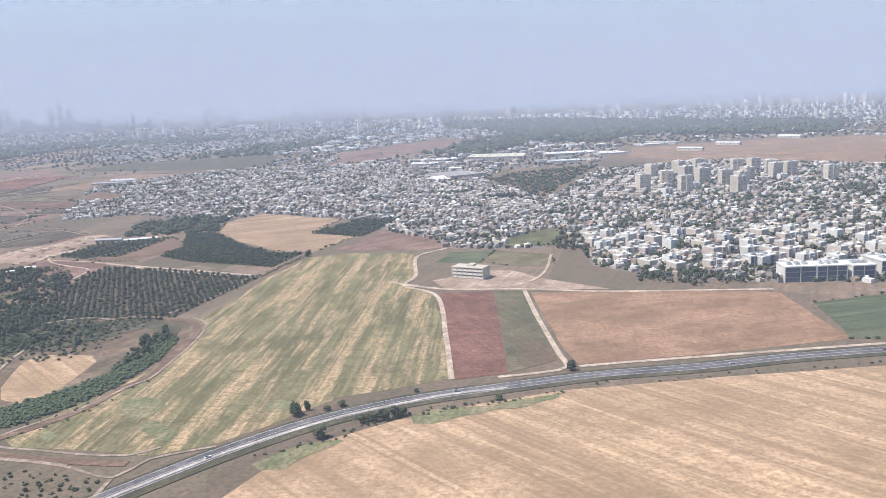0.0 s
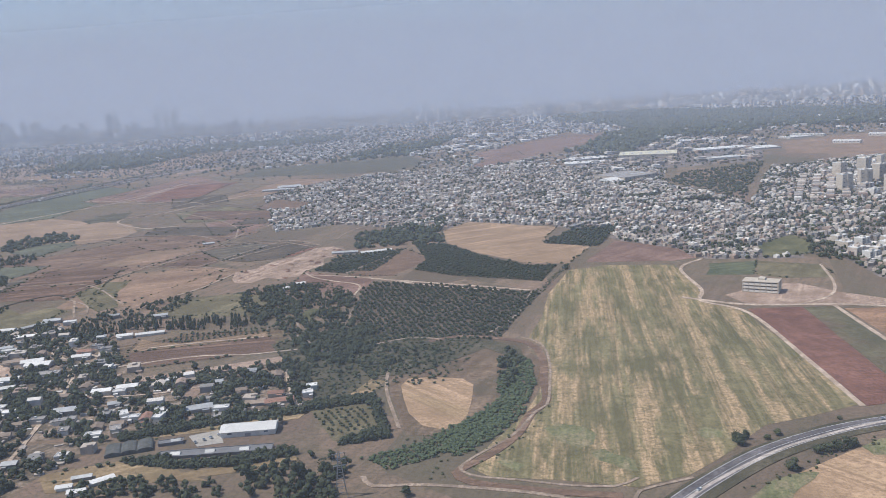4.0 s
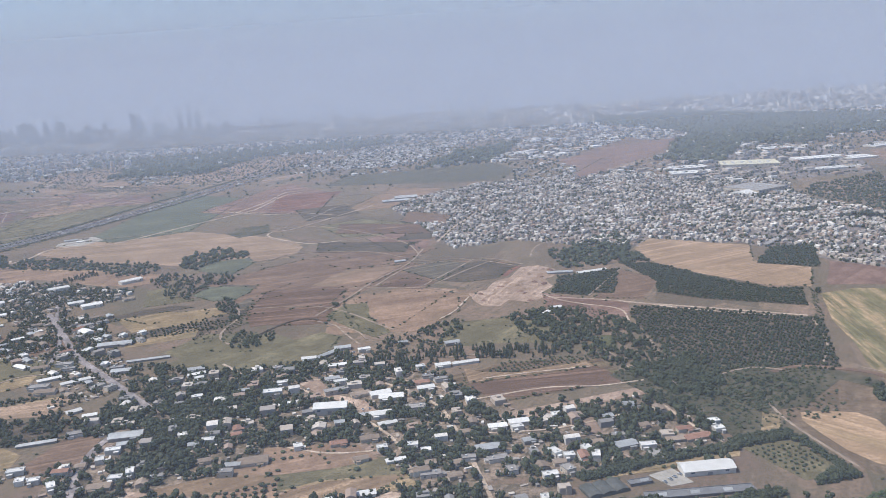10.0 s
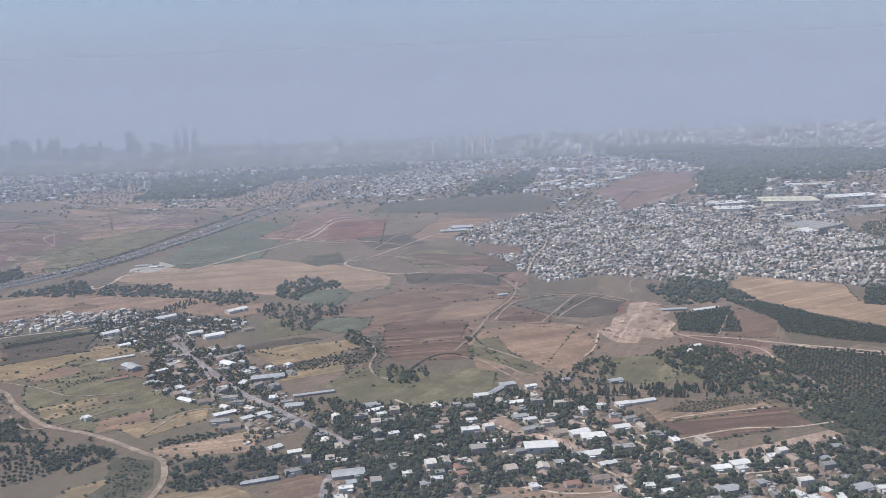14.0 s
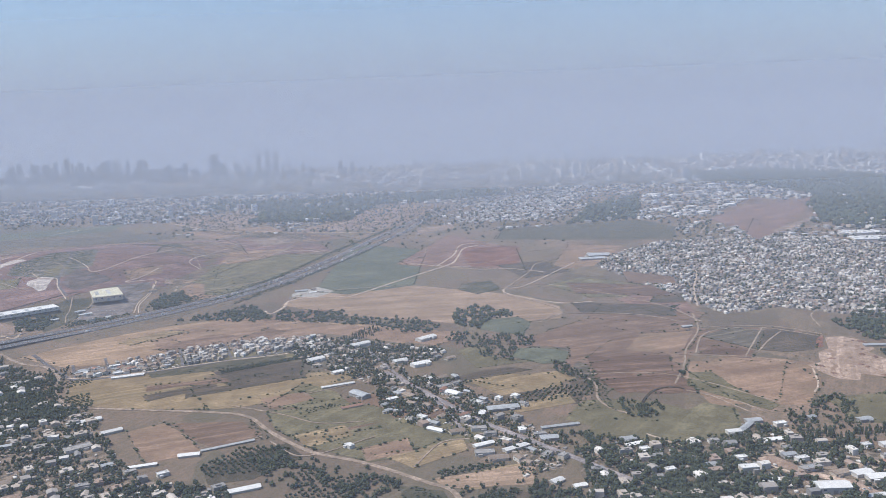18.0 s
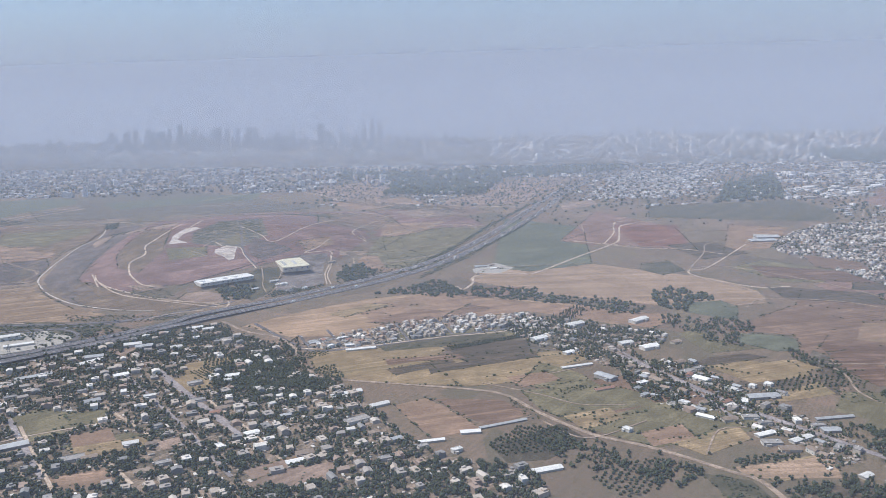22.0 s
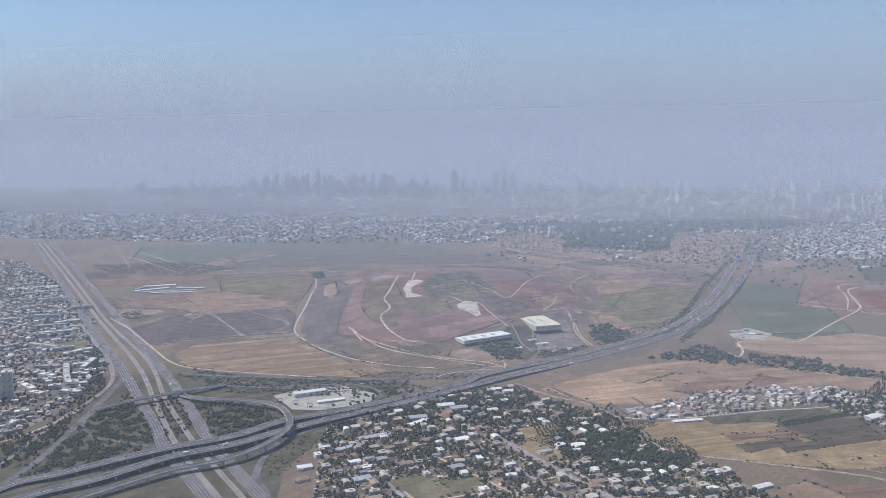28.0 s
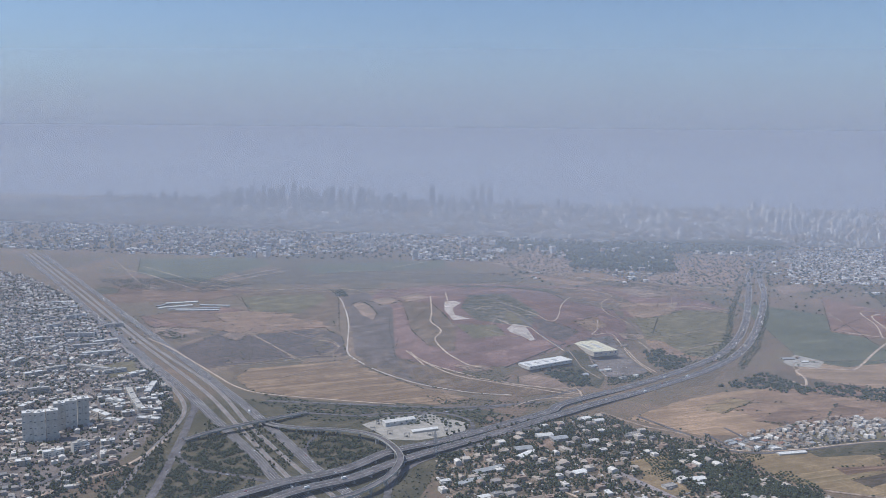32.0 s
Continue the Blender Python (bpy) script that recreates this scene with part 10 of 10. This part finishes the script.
single_tree(-102, 615, 2.6, 0.9, "round", "tree", 15, "dark tree at a field corner")
single_tree(-58, 300, 2.6, 1.0, "round", "tree", 16, "dark tree beside the road")
single_tree(-244, 282, 3.0, 1.4, "round", "tree", 17, "tall dark tree beside village fields")
single_tree(-224, 281, 3.2, 1.4, "round", "tree", 18, "tall dark tree beside village fields")
single_tree(-215, 285, 3.0, 1.3, "round", "tree", 19, "tall dark tree beside village fields")
single_tree(-229, 272, 2.4, 1.1, "round", "tree_grey", 20, "olive green tree beside village fields")
single_tree(-182, 266, 2.2, 1.0, "round", "tree", 21, "dark tree beside a track")
single_tree(-477, 643, 2.0, 0.8, "round", "tree", 22, "round dark tree beside a field")
single_tree(-477, 641, 2.2, 0.8, "round", "tree", 23, "round dark tree beside a field")
single_tree(-479, 643, 2.2, 0.8, "round", "tree", 24, "round dark tree beside a field")
single_tree(-943, 819, 1.2, 1.0, "round", "tree", 25, "small tree in a stubble field")
single_tree(-712, 448, 1.6, 1.2, "round", "tree", 26, "dark tree beside a dirt road")
single_tree(-753, 480, 1.4, 1.0, "round", "tree", 27, "dark tree beside a dirt road")
single_tree(-602, 425, 1.6, 1.0, "round", "tree", 28, "dark tree beside a dirt road")
single_tree(-664, 433, 1.2, 1.0, "round", "tree", 29, "dark tree beside a dirt road")


# ---- viaducts ----
def viaduct(width, pts, label):
    """A raised road: deck, parapets, piers."""
    p = [Vector(q) for q in pts]
    flat = curve([q[:2] for q in pts], 6.0)
    def level(q):
        best = min(range(len(p) - 1), key=lambda i: (Vector(q) - (p[i].xy + p[i + 1].xy) / 2).length)
        a, b = p[best], p[best + 1]
        u = max(0.0, min(1.0, (Vector(q) - a.xy).dot(b.xy - a.xy) / (b.xy - a.xy).length_squared))
        return a.z + (b.z - a.z) * u
    zs = np.array([level(q) for q in flat])
    zs = np.convolve(np.pad(zs, 3, mode="edge"), np.ones(7) / 7, "valid")
    thing = tagged(new("viaduct"), label, "viaduct", kind="structure")
    def strip(name, left, right, up, down, mat):
        verts, faces = [], []
        for i, q in enumerate(flat):
            d = (flat[min(i + 1, len(flat) - 1)] - flat[max(i - 1, 0)]).normalized()
            side = Vector((d.y, -d.x))
            for off, z in ((left, down), (left, up), (right, up), (right, down)):
                verts.append((q.x + side.x * off, q.y + side.y * off, zs[i] + 0.9 + z))
            if i:
                faces += [(4 * i - 4 + j, 4 * i - 4 + (j + 1) % 4, 4 * i + (j + 1) % 4, 4 * i + j) for j in range(4)]
        return part(name, mesh_of(name, verts, faces, mat), thing)
    strip("deck", -width / 2, width / 2, 0.0, -0.8, "asphalt")
    strip("parapet", -width / 2 - 0.3, -width / 2, 0.55, -1.0, "concrete")
    strip("parapet", width / 2, width / 2 + 0.3, 0.55, -1.0, "concrete")
    pier = mesh_of("pier", *box(-0.5, -1.6, -1, 0.5, 1.6, 1), "concrete")
    for i in range(2, len(flat) - 1, 3):
        if zs[i] > 1.5:
            q = part("pier", pier, thing)
            q.location, q.scale.z = (flat[i].x, flat[i].y, zs[i] / 2), zs[i] / 2 + 0.3
            q.rotation_euler.z = math.atan2(flat[i + 1].y - flat[i].y, flat[i + 1].x - flat[i].x)


viaduct(5, [(-1413, 337, 0.8), (-1392, 365, 1.5), (-1371, 395, 3.0), (-1342, 441, 4.0), (-1312, 468, 4.5), (-1294, 503, 6.0), (-1291, 538, 7.0), (-1301, 566, 7.0), (-1327, 598, 6.0), (-1360, 610, 5.0), (-1401, 610, 4.0), (-1433, 617, 2.5), (-1455, 633, 1.0)], "curved concrete ramp on piers over a motorway")
viaduct(5, [(-1497, 561, 0.6), (-1485, 577, 4.0), (-1466, 598, 5.0), (-1443, 629, 4.0), (-1418, 666, 0.8)], "concrete road bridge over motorway and railway")

# ---- the far city ----
def city(name, poly, spacing, keep, wide, tall, mat, label, patch=300.0, gap=0.0, deep=1.0):
    pts = scatter(poly, spacing, 22, 0.45, keep)
    if gap:
        dense = np.array([noise.noise((x / patch, y / patch / deep, 5.0)) + 0.5 * noise.noise((x / patch * 3.1, y / patch / deep * 2.3, 8.0)) for x, y in pts])
        pts = pts[dense > gap]
    keep_off = np.ones(len(pts), bool)
    for fname, fmat, fpoly in FIELDS:
        keep_off &= ~inside(pts, fpoly)
    pts = pts[keep_off]
    pts = pts[off_roads(pts, 8.0)]
    n = len(pts)
    high = tall[0] + (tall[1] - tall[0]) * rng.random(n) ** 3
    boxes(name, pts, np.stack([rng.uniform(*wide, n), rng.uniform(*wide, n), high], 1), radians(22) + rng.choice((0, 1.5708), n) + rng.normal(0, 0.15, n), mat, label, "city")


MID = [(-2334, 1790), (-1889, 1810), (-1400, 1900), (-1330, 2110), (-1210, 2000), (-1190, 2130), (-956, 2215), (-780, 2220), (-640, 2380), (-366, 2460), (0, 2700), (500, 2540), (1037, 2250), (1700, 2300), (2100, 3100), (-4300, 3100), (-3600, 2000), (-2650, 1800)]
FAR = [(-4300, 3100), (2100, 3100), (2600, 4100), (1500, 4350), (400, 4600), (-600, 4720), (-1800, 4550), (-2800, 4180), (-3600, 3650)]
SUBURB = [(-1400, 1640), (-846, 1640), (-420, 1500), (-300, 1430), (-40, 1400), (60, 1500), (600, 1700), (1300, 1500), (1500, 2300), (1037, 2250), (500, 2540), (0, 2700), (-366, 2460), (-640, 2380), (-780, 2220), (-956, 2215)]
city("city_houses", MID, 15, 0.72, (5, 12), (2.2, 8), "city", "dense hazy low city buildings far away", 130.0, -0.12, 1.6)
city("city_houses", FAR, 25, 0.75, (9, 22), (4, 14), "city", "dense hazy low city buildings far away", 120.0, -0.02, 2.4)
city("city_blocks", MID, 38, 0.6, (7, 15), (7, 24), "city", "hazy apartment buildings of the far city", 170.0, 0.06, 1.8)
city("city_blocks", FAR, 46, 0.75, (10, 24), (10, 40), "city", "hazy apartment buildings of the far city", 170.0, 0.04, 2.2)
city("suburb_houses", SUBURB, 19, 0.6, (5, 12), (2.0, 5), "city", "hazy suburban houses beyond the fields", 200.0, 0.05)
city("suburb_houses", [(-4200, 1500), (-2700, 1500), (-2500, 1480), (-2700, 1850), (-4600, 2050)], 17, 0.7, (6, 14), (2.5, 7), "city", "hazy suburban houses beyond the motorway", 200.0, -0.2)
city("town_houses", [(700, 1250), (760, 900), (420, 500), (900, 600), (1500, 1500), (1300, 1500)], 12, 0.6, (5, 10), (2.5, 7), "town", "dense town houses and flats", 200.0, -0.3)
city("suburb_houses", [(-751, 1724), (-554, 1763), (-366, 2449), (-619, 2344), (-704, 1987)], 10, 0.85, (3.5, 7), (1.8, 3.4), "city", "rows of small white suburban houses", 200.0, -0.6)
city("suburb_houses", [(-344, 1728), (-140, 1762), (128, 2069), (306, 2088), (498, 2500), (108, 2650), (-258, 2276)], 17, 0.7, (6, 14), (2.5, 7), "city", "pale blocks and halls of a hazy suburb", 120.0, -0.15)
city("suburb_blocks", [(-344, 1728), (-140, 1762), (128, 2069), (306, 2088), (498, 2500), (108, 2650), (-258, 2276)], 60, 0.6, (10, 26), (4, 13), "city", "pale long blocks of a hazy suburb", 120.0, -0.4)
city("city_towers", [(-2772, 3420), (-1985, 3420), (-2023, 3770), (-3013, 3770)], 44, 0.8, (10, 22), (24, 95), "tower", "cluster of hazy office towers in the far city", 420.0)
city("city_towers", [(-3362, 3350), (-1201, 3350), (-1175, 3770), (-3703, 3770)], 60, 0.6, (9, 20), (16, 62), "tower", "hazy towers of the far city", 420.0)
city("apartment_towers", [(390, 3050), (542, 2720), (715, 2590), (1037, 2270), (1500, 2500), (1900, 3600), (1152, 4300), (600, 4200)], 62, 0.5, (7, 12), (10, 30), "pale_tower", "pale hazy apartment towers of the far city", 300.0, -0.1)
city("apartment_towers", [(-1500, 3300), (-300, 3000), (300, 3200), (600, 4200), (-600, 4500), (-1500, 4300)], 95, 0.5, (8, 13), (12, 32), "pale_tower", "pale hazy apartment towers of the far city", 300.0, -0.1)
city("apartment_rows", [(-1803, 741), (-1871, 881), (-1849, 924), (-1703, 824), (-1593, 694), (-1560, 583), (-1667, 613), (-1722, 640)], 15, 0.7, (5, 13), (3, 6.5), "town", "rows of pale apartment houses in town", 200.0)
green = scatter(MID, 21, 10, 0.5, 0.7)
wood("city_trees", green, 3.8, "small", "tree", "dark trees between far city buildings", "trees", 0.5)
green = scatter(FAR, 32, 10, 0.5, 0.7)
wood("city_trees", green, 4.5, "small", "tree", "dark trees between far city buildings", "trees", 0.5)
green = scatter(SUBURB, 17, 10, 0.5, 0.7)
wood("suburb_trees", green[clear_of_fields(green)], 2.8, "small", "tree", "dark trees between suburban houses", "trees", 0.5)
belts = []
for fname, fmat, fpoly in FIELDS:
    if fname == "far_forest":
        belts.append(scatter(fpoly, 11.0, 10, 0.5, 0.92))
wood("far_woods", np.concatenate(belts), 5.4, "small", "tree_grey", "dark belts of distant woodland", "trees", 0.4)
for fname, fmat, fpoly in FIELDS:
    if fname == "far_forest":
        p = scatter(fpoly, 36, 20, 0.5, 0.4)
        n = len(p)
        boxes("suburb_houses", p, np.stack([rng.uniform(6, 16, n), rng.uniform(6, 12, n), rng.uniform(4, 7, n)], 1), rng.uniform(0, 3, n), "city", "hazy houses among distant trees", "houses")
scrub_at = np.concatenate([scatter(q, 9, 10, 0.5, 0.5) for q in ([(-1392, 1984), (-1320, 2106), (-1210, 1991), (-1195, 1732), (-1374, 1855)], [(-963, 2064), (-783, 2215), (-803, 1959), (-873, 1674), (-1042, 1643), (-976, 1831)])])
wood("scrub_trees", scrub_at, 1.9, "small", "tree", "dark bushes dotted over sandy scrub", "trees", 0.5)
green = scatter([(-1300, 1500), (-900, 1350), (-560, 1350), (-400, 1500), (-400, 1650), (-1300, 1650)], 26, 10, 0.5, 0.6)
wood("field_trees", green[clear_of_fields(green)], 2.4, "small", "tree_grey", "scattered trees and bushes between far fields", "trees", 0.5)
green = scatter([(-2100, 800), (-1300, 700), (-600, 600), (-300, 560), (-100, 640), (-450, 880), (-560, 1350), (-1300, 1500), (-2300, 1500)], 14, 10, 0.5, 0.3)
green = green[clear_of_fields(green) | (rng.random(len(green)) < 0.12)]
green = green[np.array([noise.noise((x / 60, y / 60, 6.0)) for x, y in green]) > -0.1]
green = green[((green[:, 0] + 1320) / 260) ** 2 + ((green[:, 1] - 1170) / 370) ** 2 > 1]
wood("field_bushes", green[off_roads(green, 1.0)], 1.25, "bush", "tree_grey", "scattered bushes on field edges and waste ground", "bushes", 0.5)


def skyscraper(x, y, w, d, tall, crown_tall, label="hazy office tower of the city skyline"):
    thing, mat = tagged(new("skyscraper"), label, "tower", "skyline towers"), "tower" if "office" in label else "pale_tower"
    part("shaft", mesh_of("shaft", *box(-w / 2, -d / 2, -0.5, w / 2, d / 2, tall), mat), thing)
    part("crown", mesh_of("crown", *box(-w * 0.35, -d * 0.35, tall, w * 0.35, d * 0.35, tall + crown_tall), mat), thing)
    for k in (2, 4):
        part("ledge", mesh_of("ledge", *box(-w / 2 - 0.4, -d / 2 - 0.4, tall * k / 5, w / 2 + 0.4, d / 2 + 0.4, tall * k / 5 + 1.2), mat), thing)
    thing.matrix_world = pose(x, y, 0, 0, 0, 20)


skyscraper(-3317, 3700, 18, 15, 31, 6)
skyscraper(-3213, 3700, 18, 15, 20, 6)
skyscraper(-3085, 3740, 20, 16, 29, 6)
skyscraper(-2997, 3740, 18, 15, 24, 6)
skyscraper(-2950, 3740, 18, 15, 20, 6)
skyscraper(-2847, 3700, 28, 23, 72, 6)
skyscraper(-2804, 3700, 22, 18, 64, 6)
skyscraper(-2719, 3700, 20, 16, 31, 6)
skyscraper(-2558, 3650, 22, 18, 102, 6)
skyscraper(-2517, 3650, 28, 23, 66, 6)
skyscraper(-2449, 3650, 22, 18, 50, 6)
skyscraper(-2425, 3700, 18, 15, 62, 6)
skyscraper(-2372, 3650, 25, 21, 87, 6)
skyscraper(-2332, 3650, 25, 21, 68, 6)
skyscraper(-2258, 3740, 32, 26, 82, 6)
skyscraper(-2192, 3700, 22, 18, 42, 6)
skyscraper(-2112, 3700, 25, 21, 59, 6)
skyscraper(-2053, 3700, 18, 15, 38, 6)
skyscraper(-1969, 3600, 22, 18, 39, 6)
skyscraper(-1921, 3740, 25, 21, 97, 6)
skyscraper(-1881, 3740, 22, 18, 57, 6)
skyscraper(-350, 3740, 16, 14, 58, 4, "tall hazy apartment tower of the far city")
skyscraper(-507, 3740, 18, 15, 61, 4, "tall hazy apartment tower of the far city")
skyscraper(-911, 3740, 14, 12, 50, 4, "tall hazy apartment tower of the far city")
skyscraper(1106, 3740, 15, 13, 31, 4, "tall hazy apartment tower of the far city")
skyscraper(1316, 3600, 18, 15, 46, 4, "tall hazy apartment tower of the far city")
skyscraper(1531, 3300, 16, 14, 47, 4, "tall hazy apartment tower of the far city")
skyscraper(1606, 3300, 16, 14, 45, 4, "tall hazy apartment tower of the far city")
skyscraper(1468, 3400, 15, 13, 38, 4, "tall hazy apartment tower of the far city")
skyscraper(1381, 3400, 16, 14, 30, 4, "tall hazy apartment tower of the far city")
skyscraper(1238, 3700, 15, 13, 33, 4, "tall hazy apartment tower of the far city")
skyscraper(1033, 3740, 15, 13, 30, 4, "tall hazy apartment tower of the far city")
skyscraper(766, 3740, 15, 13, 24, 4, "tall hazy apartment tower of the far city")
skyscraper(-554, 2950, 14, 13, 50, 3, "pale tall apartment block in a far cluster")
skyscraper(-535, 2950, 14, 13, 44, 3, "pale tall apartment block in a far cluster")
skyscraper(-493, 2950, 14, 13, 61, 3, "pale tall apartment block in a far cluster")
skyscraper(-470, 2950, 14, 13, 58, 3, "pale tall apartment block in a far cluster")
skyscraper(-507, 2950, 14, 13, 56, 3, "pale tall apartment block in a far cluster")
skyscraper(-417, 2950, 14, 13, 47, 3, "pale tall apartment block in a far cluster")
skyscraper(-374, 2950, 14, 13, 57, 3, "pale tall apartment block in a far cluster")
skyscraper(-347, 2950, 14, 13, 52, 3, "pale tall apartment block in a far cluster")
skyscraper(-1945, 3860, 22, 18, 94, 8)
skyscraper(-1850, 3860, 25, 20, 47, 6)
skyscraper(-1749, 3860, 22, 18, 89, 8)
skyscraper(-1707, 3860, 20, 18, 110, 8)
skyscraper(-1668, 3860, 24, 18, 94, 6)
skyscraper(-1540, 3860, 22, 18, 38, 5)
skyscraper(-1313, 3860, 18, 15, 36, 5)
skyscraper(-1017, 3700, 14, 14, 72, 4, "tall hazy apartment tower of the far city")
